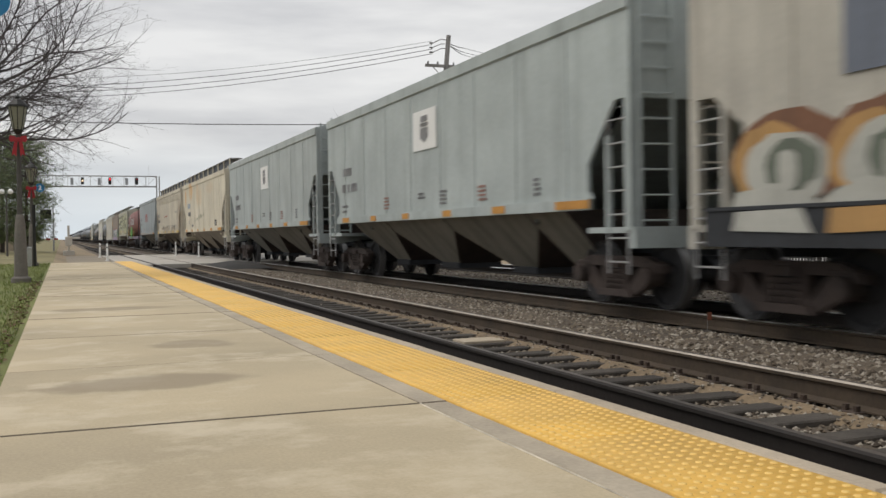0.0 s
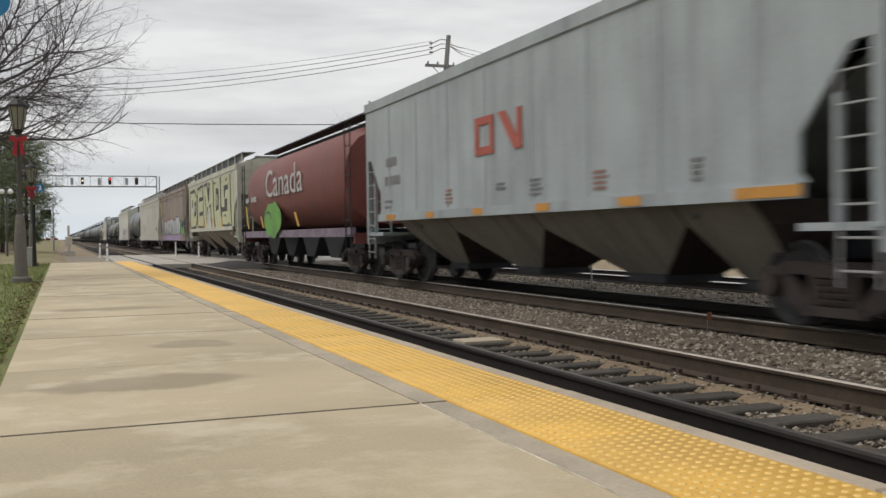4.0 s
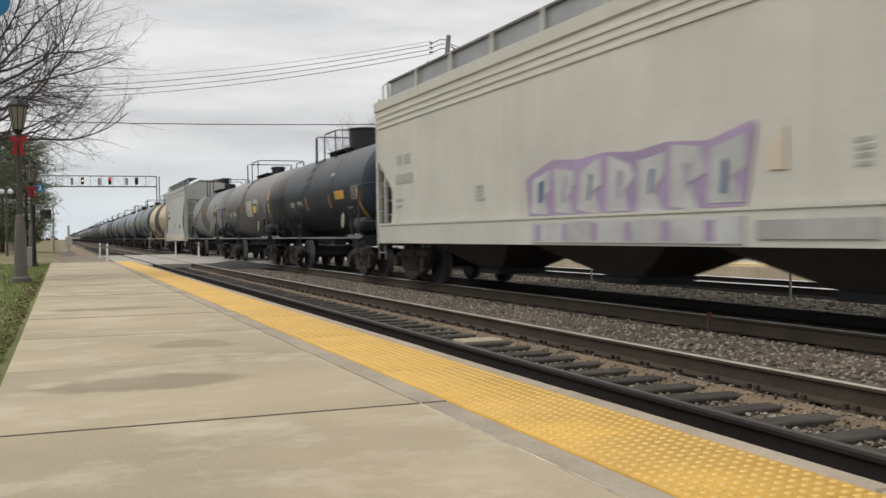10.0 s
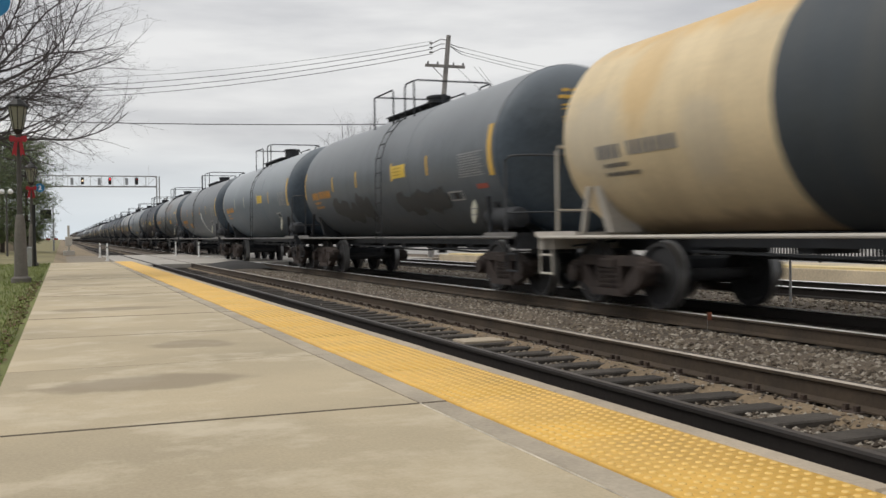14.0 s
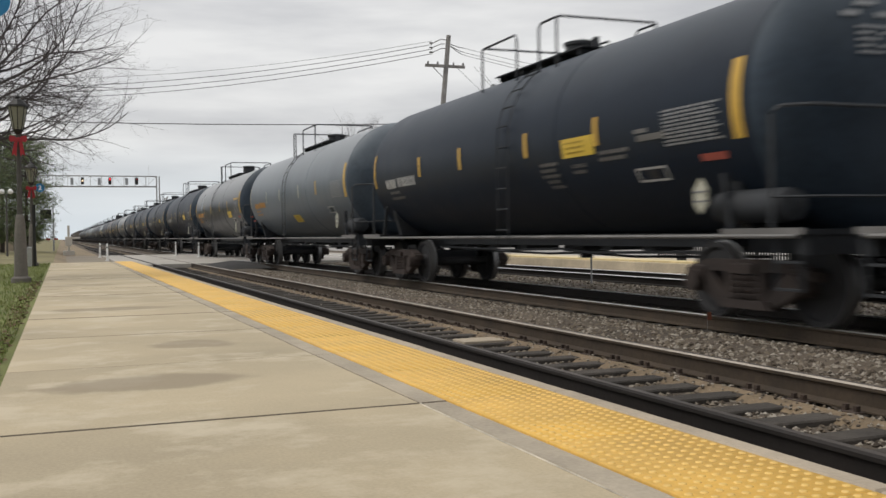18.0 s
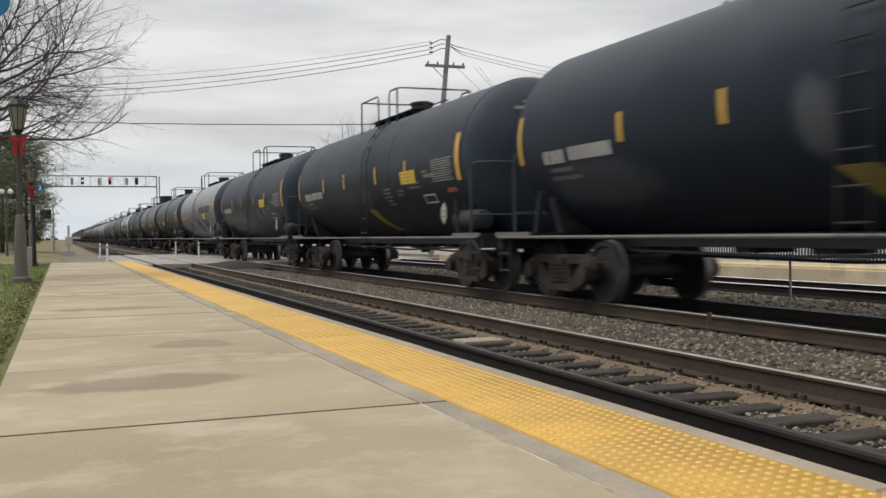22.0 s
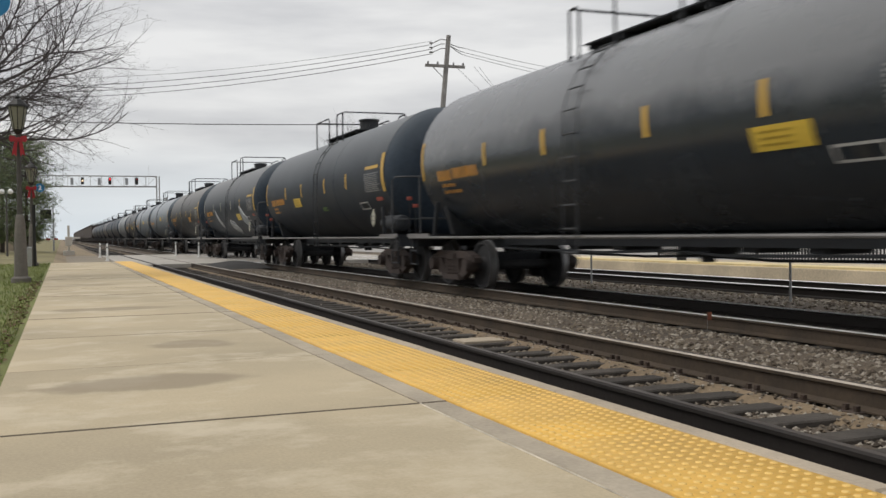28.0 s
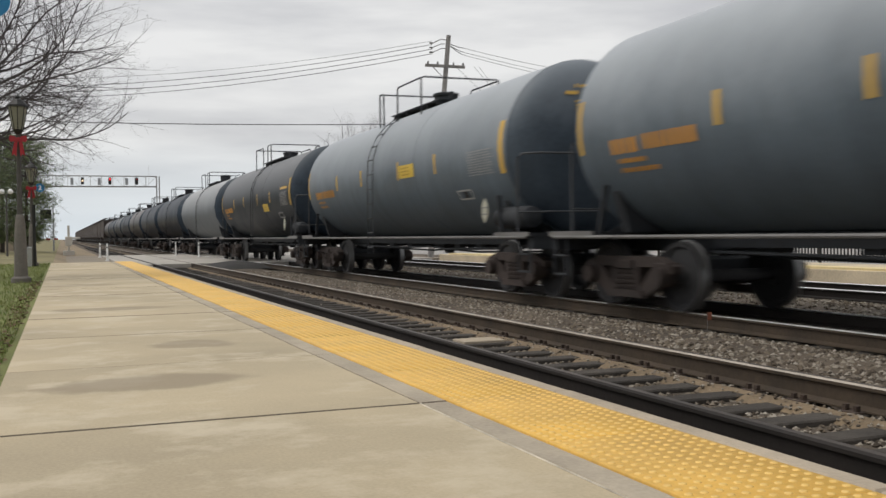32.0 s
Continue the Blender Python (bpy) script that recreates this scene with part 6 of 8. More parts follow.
    stencil_row(car, "stencil", M_WMARK, -1.58, 6.8, 2.44, 0.2, 4, 1)
    stencil_row(car, "stencil", M_WMARK, -1.58, 5.75, 2.44, 0.2, 6, 2)
    return car


P_LGREY = paint("light_grey_paint", (0.40, 0.445, 0.44), 0.55, 0.30)
P_LGREY2 = paint("cool_grey_paint", (0.40, 0.44, 0.435), 0.55, 0.32)
P_CREAM = stain(paint("cream_paint", (0.60, 0.555, 0.445), 0.6, 0.30, (0.18, 0.14, 0.10)), (0.60, 0.37, 0.16),
                [(6.85, 3.35, 0.42, 0.55, 0.75), (4.4, 3.65, 0.85, 0.55, 0.85), (1.5, 3.4, 0.55, 0.75, 0.35), (0.6, 3.2, 0.9, 0.5, 0.25), (-3.0, 3.5, 1.4, 0.3, 0.2)])
P_LGREY3 = paint("blue_grey_hopper_paint", (0.335, 0.375, 0.39), 0.55, 0.35)
P_TAN = stain(paint("dusty_tan_paint", (0.575, 0.53, 0.43), 0.65, 0.45, (0.13, 0.10, 0.08)), (0.27, 0.20, 0.14),
              [(-6.9, 2.2, 1.2, 1.4, 0.6), (-3.5, 1.6, 1.8, 0.3, 0.45), (1.0, 1.6, 2.2, 0.25, 0.5), (6.9, 2.0, 0.7, 0.9, 0.35), (3.6, 1.72, 0.9, 0.1, 0.7)])
P_DUST = paint("greyish_tan_paint", (0.47, 0.45, 0.395), 0.65, 0.4, (0.13, 0.10, 0.08))
P_BROWN = stain(paint("rust_brown_paint", (0.315, 0.27, 0.23), 0.7, 0.68, (0.09, 0.07, 0.06)), (0.10, 0.085, 0.075), [(-7.0, 2.4, 1.6, 1.8, 0.6), (6.6, 3.0, 0.9, 1.0, 0.35), (0.0, 1.35, 6.5, 0.2, 0.3)])
P_WHITE = paint("off_white_paint", (0.585, 0.575, 0.51), 0.5, 0.2, (0.34, 0.32, 0.28), vary=0.09)
P_CHALK = stain(paint("chalky_white_paint", (0.525, 0.51, 0.45), 0.55, 0.3, (0.30, 0.28, 0.24), vary=0.12), (0.34, 0.325, 0.285),
                [(4.5, 1.9, 3.0, 0.5, 0.45), (0.0, 2.6, 1.6, 0.7, 0.3), (-5.0, 2.9, 2.4, 0.8, 0.35), (6.5, 3.2, 1.0, 0.5, 0.3)], lo=0.2, hi=1.3)
P_OLIVE = paint("pale_olive_paint", (0.50, 0.50, 0.42), 0.6, 0.35)
P_FAR = paint("dark_brown_hopper_paint", (0.065, 0.052, 0.047), 0.7, 0.4)
P_RED = paint("oxide_red_paint", (0.185, 0.062, 0.052), 0.5, 0.4)
P_PALEGREY = paint("pale_hopper_grey", (0.485, 0.495, 0.465), 0.5, 0.18, (0.30, 0.29, 0.28), vary=0.08)
DIM = (0.034, 0.042, 0.052)
# the crown tones paint the sky's sheen onto each tank's upper side
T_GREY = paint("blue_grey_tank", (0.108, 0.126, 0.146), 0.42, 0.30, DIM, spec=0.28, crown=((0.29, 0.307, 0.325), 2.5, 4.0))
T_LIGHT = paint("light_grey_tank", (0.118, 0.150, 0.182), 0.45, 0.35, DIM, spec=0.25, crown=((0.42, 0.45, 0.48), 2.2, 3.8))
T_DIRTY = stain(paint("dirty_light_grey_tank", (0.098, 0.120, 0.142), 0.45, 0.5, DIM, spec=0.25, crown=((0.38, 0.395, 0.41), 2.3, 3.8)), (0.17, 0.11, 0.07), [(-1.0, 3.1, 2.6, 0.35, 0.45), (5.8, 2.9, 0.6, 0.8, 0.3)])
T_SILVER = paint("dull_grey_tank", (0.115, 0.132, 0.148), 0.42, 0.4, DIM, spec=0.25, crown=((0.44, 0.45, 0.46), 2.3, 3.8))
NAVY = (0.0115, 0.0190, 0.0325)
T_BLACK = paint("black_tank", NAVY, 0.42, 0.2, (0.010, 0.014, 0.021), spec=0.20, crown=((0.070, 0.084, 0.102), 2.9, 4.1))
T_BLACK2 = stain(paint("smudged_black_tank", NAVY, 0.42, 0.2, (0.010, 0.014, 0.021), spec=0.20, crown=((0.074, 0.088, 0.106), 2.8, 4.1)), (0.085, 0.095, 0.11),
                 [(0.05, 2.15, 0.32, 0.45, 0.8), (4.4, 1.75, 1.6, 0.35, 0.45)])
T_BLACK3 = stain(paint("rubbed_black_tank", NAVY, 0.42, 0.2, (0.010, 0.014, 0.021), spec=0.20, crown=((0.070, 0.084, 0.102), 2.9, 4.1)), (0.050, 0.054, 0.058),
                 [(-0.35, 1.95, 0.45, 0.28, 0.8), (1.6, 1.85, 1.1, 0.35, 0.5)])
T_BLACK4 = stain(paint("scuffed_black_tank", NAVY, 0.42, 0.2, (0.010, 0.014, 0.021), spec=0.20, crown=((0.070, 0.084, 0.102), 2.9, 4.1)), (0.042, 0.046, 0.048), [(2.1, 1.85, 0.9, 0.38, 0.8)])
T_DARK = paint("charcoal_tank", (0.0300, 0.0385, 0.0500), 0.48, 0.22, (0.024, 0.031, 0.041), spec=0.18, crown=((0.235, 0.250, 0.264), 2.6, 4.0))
# this shell is also darkened in a long band along its lower side
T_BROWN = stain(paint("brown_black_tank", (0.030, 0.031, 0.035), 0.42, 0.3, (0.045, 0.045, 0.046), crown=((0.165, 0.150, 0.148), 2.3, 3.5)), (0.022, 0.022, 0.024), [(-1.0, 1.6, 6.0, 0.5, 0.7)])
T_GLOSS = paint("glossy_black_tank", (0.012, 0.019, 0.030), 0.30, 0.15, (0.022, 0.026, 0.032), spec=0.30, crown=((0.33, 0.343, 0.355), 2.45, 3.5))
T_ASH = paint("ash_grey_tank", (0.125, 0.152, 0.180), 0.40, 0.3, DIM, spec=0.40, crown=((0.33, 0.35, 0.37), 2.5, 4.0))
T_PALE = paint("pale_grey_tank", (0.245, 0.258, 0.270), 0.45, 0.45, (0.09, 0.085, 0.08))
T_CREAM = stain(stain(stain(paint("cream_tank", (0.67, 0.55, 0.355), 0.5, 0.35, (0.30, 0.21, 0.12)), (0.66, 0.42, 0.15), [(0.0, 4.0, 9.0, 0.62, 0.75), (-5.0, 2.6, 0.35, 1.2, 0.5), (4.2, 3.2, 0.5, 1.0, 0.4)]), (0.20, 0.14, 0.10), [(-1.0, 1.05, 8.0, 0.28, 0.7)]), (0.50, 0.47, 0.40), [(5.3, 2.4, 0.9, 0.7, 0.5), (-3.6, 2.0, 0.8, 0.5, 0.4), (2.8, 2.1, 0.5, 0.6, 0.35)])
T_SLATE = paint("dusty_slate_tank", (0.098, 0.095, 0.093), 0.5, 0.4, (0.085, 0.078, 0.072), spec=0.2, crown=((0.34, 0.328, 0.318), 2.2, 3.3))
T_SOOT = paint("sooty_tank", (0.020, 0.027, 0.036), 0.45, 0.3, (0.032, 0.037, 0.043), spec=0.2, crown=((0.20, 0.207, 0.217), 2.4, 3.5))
T_SHEENTOP = paint("charcoal_tank_painted_sheen", (0.0220, 0.0265, 0.0320), 0.45, 0.25, (0.024, 0.028, 0.033), spec=0.20, crown=((0.255, 0.252, 0.247), 2.35, 3.7))
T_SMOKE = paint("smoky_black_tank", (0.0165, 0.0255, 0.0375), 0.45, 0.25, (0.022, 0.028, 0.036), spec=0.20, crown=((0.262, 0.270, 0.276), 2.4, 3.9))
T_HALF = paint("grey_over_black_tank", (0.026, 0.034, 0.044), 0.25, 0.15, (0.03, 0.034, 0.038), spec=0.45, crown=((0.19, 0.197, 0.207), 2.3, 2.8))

TRAIN = []


def add(car):
    TRAIN.append((car, car.location.y))


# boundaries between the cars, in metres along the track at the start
# the grey cars' end slopes carry their shade in a darker colour
GREYCUT = dict(board=False, dots=M_OMARK, cutaway=1.1, flat=0.38, ends=(2.8, 2.0), eave=4.18, block=None, slope=paint("shaded_grey_slope", (0.13, 0.142, 0.135), 0.8, 0.5))
add(hopper_car(-6.55, 10.35, "dusty tan covered hopper car with sprayed lettering", P_DUST, deep=True, sill=M_UNDER, extra=tan_piece, plain=True, cutaway=0.95, flat=0.45, ends=(2.55, 2.2), block=None))
add(hopper_car(10.35, 26.98, "light grey covered hopper car with a white square emblem", P_LGREY, emblem=emblem_square, **GREYCUT))
add(hopper_car(26.98, 43.8, "cool grey covered hopper car with a white square emblem", P_LGREY2, emblem=emblem_square, **GREYCUT))
add(hopper_car(43.8, 61.25, "cream covered hopper car with orange rust stains", P_CREAM, extra=faded_tags, dots=M_OMARK, ends=(3.1, 2.25), cutaway=1.15, plain=True, block=-5.0))
add(hopper_car(61.25, 78.85, "dusty tan covered hopper car with yellow sill reflectors", P_TAN, ribs=3, dots=M_YPANEL, ends=(3.45, 2.35), cutaway=1.25, extra=red_lines, seams=False))
add(hopper_car(78.85, 96.1, "cool grey covered hopper car with a red emblem", P_LGREY3, emblem=rail_emblem, **GREYCUT))
add(cylinder_hopper(96.1, 113.3, "dark red round-sided hopper car with white wordmark", P_RED))
add(hopper_car(113.3, 131.15, "pale olive covered hopper car sprayed with huge letters", P_OLIVE, extra=big_word, plain=True, block=None, inset=0.70))
add(hopper_car(131.15, 148.4, "rusty brown covered hopper car with silver graffiti", P_BROWN, deep=True, extra=silver_piece, ribs=2, cutaway=1.15, ends=(3.0, 2.1), block=None))
add(hopper_car(148.25, 168.7, "long chalky off-white covered hopper car with deep sill", P_CHALK, deep=True, ribs=3, fascia=M_GALV, plain=True, extra=tan_smudges, seams=False, inset=0.68, cutaway=1.15, ends=(2.85, 1.8), block=-7.0, truck=2.1))
add(tank_car(168.7, 184.5, "blue-grey tank car with orange stencils", T_GREY, "o", panel=(-1.95, -8), climb=0.5, bar=False, red=True))
add(hopper_car(184.5, 204.3, "off-white covered hopper car with purple graffiti", P_WHITE, deep=True, ribs=3, fascia=M_GALV, marks=M_FAINT, extra=purple_tag, seams=False, inset=0.85, cutaway=1.15, ends=(2.8, 2.05), block=None, truck=2.1))
add(tank_car(204.3, 216.0, "short charcoal tank car with orange reflectors", T_SOOT, "w", r=1.24, zc=2.34, dome=3, panel=(-2.4, -13), climb=1.0, yellow=False, extra=orange_run, panel_mat=M_AMBER))
add(tank_car(216.0, 228.35, "short dusty slate tank car with worn fields", T_SLATE, "w", r=1.29, zc=2.30, dome=False, extra=patched_side, climb=0.15))
add(tank_car(228.35, 240.8, "short pale grey tank car with a dirty ring", T_PALE, "d", r=1.25, zc=2.28, dome=False, yellow=False, extra=broad_bands, climb=1.3, head=False))
add(hopper_car(240.8, 253.3, "short pale grey covered hopper car with white sill", P_PALEGREY, deep=True, sill=P_WHITE, dots=M_AMBER, seams=False, cutaway=1.35, ends=(3.35, 2.3), ribs=2, foot=0.5, block=-2.95, truck=1.8, plain=True, extra=number_rows))
add(tank_car(253.3, 267.9, "cream tank car with a dark belt", T_CREAM, "d", r=1.45, zc=2.45, frame=M_RAILWHITE, extra=rust_crown, yellow=False, dome=False, head=False))
add(tank_car(267.9, 284.2, "grey tank car with black sprayed blots", T_GREY, "o", extra=faded_scrawl, dome=False, panel=(-1.85, -8), red=True))
add(tank_car(284.2, 300.2, "blue-grey tank car with faint stencils", T_LIGHT, "o", panel=(-1.9, -8), small=M_PALEREF))
add(tank_car(300.2, 317.2, "grey tank car with orange reflectors and pale scrawl", T_GREY, "o", extra=tall_scrawl, dome=False, panel=(3.2, -36), panel_mat=M_OMARK, small=M_OMARK, climb=0.6, drop=-9))
add(tank_car(317.2, 333.45, "dirty light grey tank car with orange stencils", T_DIRTY, "o", extra=dark_patches, dome=False, panel=(-3.0, -20), panel_mat=M_AMBER, bar=True, red=True))
add(tank_car(333.45, 349.35, "black tank car with yellow reflectors", T_BLACK, "w", dome=False, panel=(-3.0, -14), red=True, extra=freight_rows))
add(tank_car(349.35, 365.5, "light grey tank car with orange stencils", T_ASH, "o", dome=False, panel=(-0.25, -41), small=M_PALEREF, climb=0.5))
add(tank_car(365.5, 381.9, "glossy black tank car with orange stencils", T_GLOSS, "o", panel=(-4.0, -23), climb=0.5, bar=True, red=True))
add(tank_car(381.9, 397.8, "black tank car with white stencils", T_BLACK, "w", dome=False, panel=(-3.3, -14), extra=freight_rows))
add(tank_car(397.8, 413.55, "black tank car with yellow reflectors and scuffs", T_BLACK2, "w", dome=False, extra=yellow_drip, panel=(-3.6, -13)))
add(tank_car(413.55, 429.2, "black tank car with a yellow panel", T_BLACK3, "w", dome=False, panel=(-3.6, -14), extra=yellow_drip, red=True))
add(tank_car(429.2, 444.95, "black tank car with white data lines", T_BLACK4, "w", dome=False, panel=(-2.95, -14), extra=freight_rows))
add(tank_car(444.95, 461.2, "grey tank car with dark overpainted patches", T_SILVER, "o", extra=dark_fields, dome=False, panel=(-3.0, -19), bar=True, red=True, climb=0.45))
add(tank_car(461.2, 477.4, "charcoal tank car with orange stencils", T_DARK, "o", panel=(2.15, -21), bar=True, red=True, extra=green_line))
add(tank_car(477.4, 493.6, "brown-black tank car with white stencils", T_BROWN, "w", dome=3, panel=(-2.8, -22)))
add(tank_car(493.6, 509.6, "black tank car with pale reflectors", T_BLACK, "w", dome=False, panel=(-3.0, -14), extra=freight_rows, small=M_PALEREF))
add(tank_car(509.6, 525.8, "grey over black tank car with a glossy lower side", T_HALF, "o", panel=(-3.8, -24), bar=True, red=True, climb=0.5))
add(tank_car(525.8, 542.0, "charcoal tank car with orange stencils", T_DARK, "o", panel=(2.15, -21), bar=True, red=True, extra=green_line))
add(tank_car(542.0, 558.35, "smoky black tank car with white sprayed scribbles", T_SMOKE, "o", dome=False, extra=pale_scrawl, panel=(-2.85, -29), bar=True, red=True, small=M_PALEREF))
add(tank_car(558.35, 574.65, "charcoal tank car with sky sheen painted on top and orange stencils", T_SHEENTOP, "o", dome=False, panel=(-2.85, -21), panel_mat=M_OMARK, bar=True, red=True, climb=0.45))
add(tank_car(574.65, 590.9, "blue-grey tank car with a yellow panel", T_LIGHT, "o", panel=(-1.9, -8), red=True, climb=0.5))
add(tank_car(590.9, 607.2, "light blue-grey tank car with stencils", T_LIGHT, "o", dome=False, panel=(-1.95, -9), climb=0.5))
add(tank_car(607.2, 624.0, "sooty charcoal tank car with orange stencils", T_SOOT, "o", dome=False, panel=(-2.85, -21), bar=True))
_y = 624.0
for _i in range(30):
    _m, _l = ((T_SILVER, "dirty silver"), (T_BLACK, "black"), (T_BLACK, "black"), (T_BROWN, "brown-black"), (T_BLACK, "black"), (T_SOOT, "sooty charcoal"), (T_BLACK, "black"), (T_BROWN, "brown-black"))[_i % 8]
    if _i > 7:
        add(hopper_car(_y, _y + 16.4, "dark brown covered hopper car far down the line", P_FAR, far=True))
    else:
        add(tank_car(_y, _y + 16.2, _l + " tank car far down the line", _m, far=True))
    _y += 16.3


# ---- beside the platform ----
M_LAMPPOST = material("weathered_iron_post", (0.085, 0.078, 0.07), 0.7, vary=0.35, grain=20, bump=0.1)


def lamp_post(x, y, top, bow=True):
    """Old-style black station lamp: stepped base, post, four-sided lantern with a finial, a red ribbon bow."""
    lamp = thing("street_lamp", x, y, -0.05, "black lantern street lamp with a red ribbon bow", "street lamp", "lamps along the platform")
    t = top + 0.05
    part("base", Shape().spin([(0, 0.20), (0.10, 0.20), (0.14, 0.14), (1.25, 0.105), (1.36, 0.085), (1.42, 0.08), (1.45, 0.06)], 2, seg=12), material("grey_lamp_base", (0.14, 0.125, 0.11), 0.7, vary=0.3, grain=20, bump=0.1), lamp)
    part("post", Shape().spin([(1.2, 0.058), (t - 1.05, 0.045), (t - 1.02, 0.07), (t - 0.98, 0.07), (t - 0.95, 0.04), (t - 0.86, 0.05)], 2, seg=12), M_LAMPPOST, lamp)
    part("cradle", Shape().spin([(t - 0.88, 0.05), (t - 0.82, 0.10), (t - 0.78, 0.11), (t - 0.77, 0.0)], 2, seg=8), M_BLACK, lamp)
    z0, z1, r0, r1 = t - 0.78, t - 0.30, 0.10, 0.19
    for k in range(8):
        a0, a1 = math.pi / 4 * k, math.pi / 4 * (k + 1)
        s = Shape()
        s.quad([(r0 * math.cos(a0), r0 * math.sin(a0), z0), (r0 * math.cos(a1), r0 * math.sin(a1), z0), (r1 * math.cos(a1), r1 * math.sin(a1), z1), (r1 * math.cos(a0), r1 * math.sin(a0), z1)])
        part("pane", s, M_MILK, lamp, smooth=False)
        part("lantern_bar", Shape().bar((r0 * math.cos(a0), r0 * math.sin(a0), z0), (r1 * math.cos(a0), r1 * math.sin(a0), z1), 0.018, 0.018), M_BLACK, lamp, smooth=False)
    part("roof", Shape().spin([(z1 - 0.01, 0.225), (z1 + 0.03, 0.225), (z1 + 0.14, 0.11), (z1 + 0.17, 0.04), (z1 + 0.21, 0.05), (z1 + 0.25, 0.015), (z1 + 0.30, 0.008)], 2, seg=8), M_BLACK, lamp, smooth=False)
    if bow:
        zb = t - 1.0
        for g in (-1, 1):
            s = Shape()
            pts = [(0, 0), (g * 0.07, 0.07), (g * 0.16, 0.09), (g * 0.18, 0.01), (g * 0.15, -0.05), (g * 0.06, -0.04)]
            s.prism([(a, zb + b) for a, b in pts][::g], -0.12, -0.06, axis=1)
            part("bow_loop", s, M_RED, lamp, "red ribbon loop")
            s = Shape()
            s.prism([(g * 0.01, zb), (g * 0.07, zb + 0.01), (g * 0.13, zb - 0.34), (g * 0.08, zb - 0.30), (g * 0.04, zb - 0.36)][::g], -0.10, -0.07, axis=1)
            part("bow_tail", s, M_RED, lamp, "red ribbon tail")
        part("bow_knot", Shape().box(0, -0.10, zb, 0.09, 0.07, 0.09, ch=0.02), M_RED, lamp)
    return lamp


def round_sign(x, y, z, post_dx):
    sg = thing("round_sign", x, y, z, "round blue track number sign on a bracket", "sign")
    part("disc", Shape().spin([(-0.012, 0.15), (0.012, 0.15)], 1, seg=32), M_BLUE, sg)
    me = lettering("2", 0.20, M_WHITE, 0.006)
    part("digit", me, None, sg, "white digit", at=Matrix.Translation((0, -0.018, -0.07)) @ pose(0, 0, 0, 90))
    part("bracket", Shape().tube([(0, 0.02, 0.1), (post_dx, 0.02, 0.12)], 0.012, seg=6).tube([(0, 0.02, -0.1), (post_dx, 0.02, -0.08)], 0.012, seg=6), M_BLACK, sg)


lamp_post(-0.80, 22.7, 3.97)
lamp_post(-0.92, 36.85, 3.62)
lamp_post(-0.86, 10.15, 4.1)
round_sign(-0.64, 36.80, 2.65, -0.26)
round_sign(-0.55, 10.1, 3.09, -0.30)


def sign_post():
    p = thing("sign_post", -0.84, 36.3, -0.05, "slim black square post on the lawn", "post")
    part("post", Shape().box(0, 0, 1.05, 0.10, 0.10, 2.1, ch=0.01), M_BLACK, p, smooth=False)
    part("foot", Shape().box(0, 0, 0.02, 0.22, 0.22, 0.04, ch=0.01), M_BLACK, p, smooth=False)


sign_post()


def limb(s, p, d, length, r, rnd, level, lift=0.03, depth=4):
    """One branch, wandering and tapering, with smaller ones off it."""
    n = max(3, int(length / (0.30 if level < 2 else 0.20)))
    pts = [p.copy()]
    dirs = []
    q = p.copy()
    for i in range(n):
        d = (d + Vector((rnd.uniform(-1, 1), rnd.uniform(-1, 1), rnd.uniform(-1, 1))) * (0.17 if level < 2 else 0.24) + Vector((0, 0, 0.085 * (i / n - 0.22) if level == 0 else lift * 0.25))).normalized()
        q = q + d * (length / n)
        pts.append(q.copy())
        dirs.append(d.copy())
    s.tube(pts, r, r * 0.14, seg=6 if level == 0 else (5 if level == 1 else 3), caps=False)
    if level + 1 >= depth:
        return
    gap = (0.26, 0.20, 0.13)[min(level, 2)]
    k = max(2, int(length / gap))
    for j in range(k):
        u = 0.18 + 0.80 * (j + rnd.random() * 0.7) / k
        i = min(n - 1, int(u * n))
        base = pts[i].lerp(pts[i + 1], u * n - i)
        ax = dirs[i].cross(Vector((rnd.uniform(-1, 1), rnd.uniform(-1, 1), rnd.uniform(-1, 1)))).normalized()
        ang = radians(rnd.uniform(28, 62))
        nd = (Matrix.Rotation(ang, 3, ax) @ dirs[i]).normalized()
        ln = length * (0.52, 0.45, 0.42)[min(level, 2)] * (1.05 - u * 0.55) * rnd.uniform(0.7, 1.2)
        limb(s, base, nd, ln, max(0.0022, r * (1 - 0.72 * u) * 0.48), rnd, level + 1, lift - 0.05, depth)


def bare_tree(x, y, label, fork, reach, seed, limbs, depth=4, r=0.16):
    tr = thing("bare_tree", x, y, -0.06, label, "tree")
    rnd = random.Random(seed)
    s = Shape().tube([(0, 0, 0), (0.03, 0.02, fork * 0.5), (0.0, 0.0, fork), (0.05, 0.0, fork + 1.2)], r, r * 0.55, seg=10)
    s.spin([(0, r * 1.6), (0.12, r * 1.2), (0.3, r * 1.02)], 2, seg=10)
    part("trunk", s, M_BARK, tr)
    cr = Shape()
    for az, el, ln, z in limbs:
        d = Vector((math.cos(radians(az)) * math.cos(radians(el)), math.sin(radians(az)) * math.cos(radians(el)), math.sin(radians(el))))
        limb(cr, Vector((0.02, 0, fork + z)), d, ln * reach, r * 0.30, rnd, 0, depth=depth)
    part("crown", cr, M_TWIG, tr, "bare grey-brown branches and twigs")
    return tr


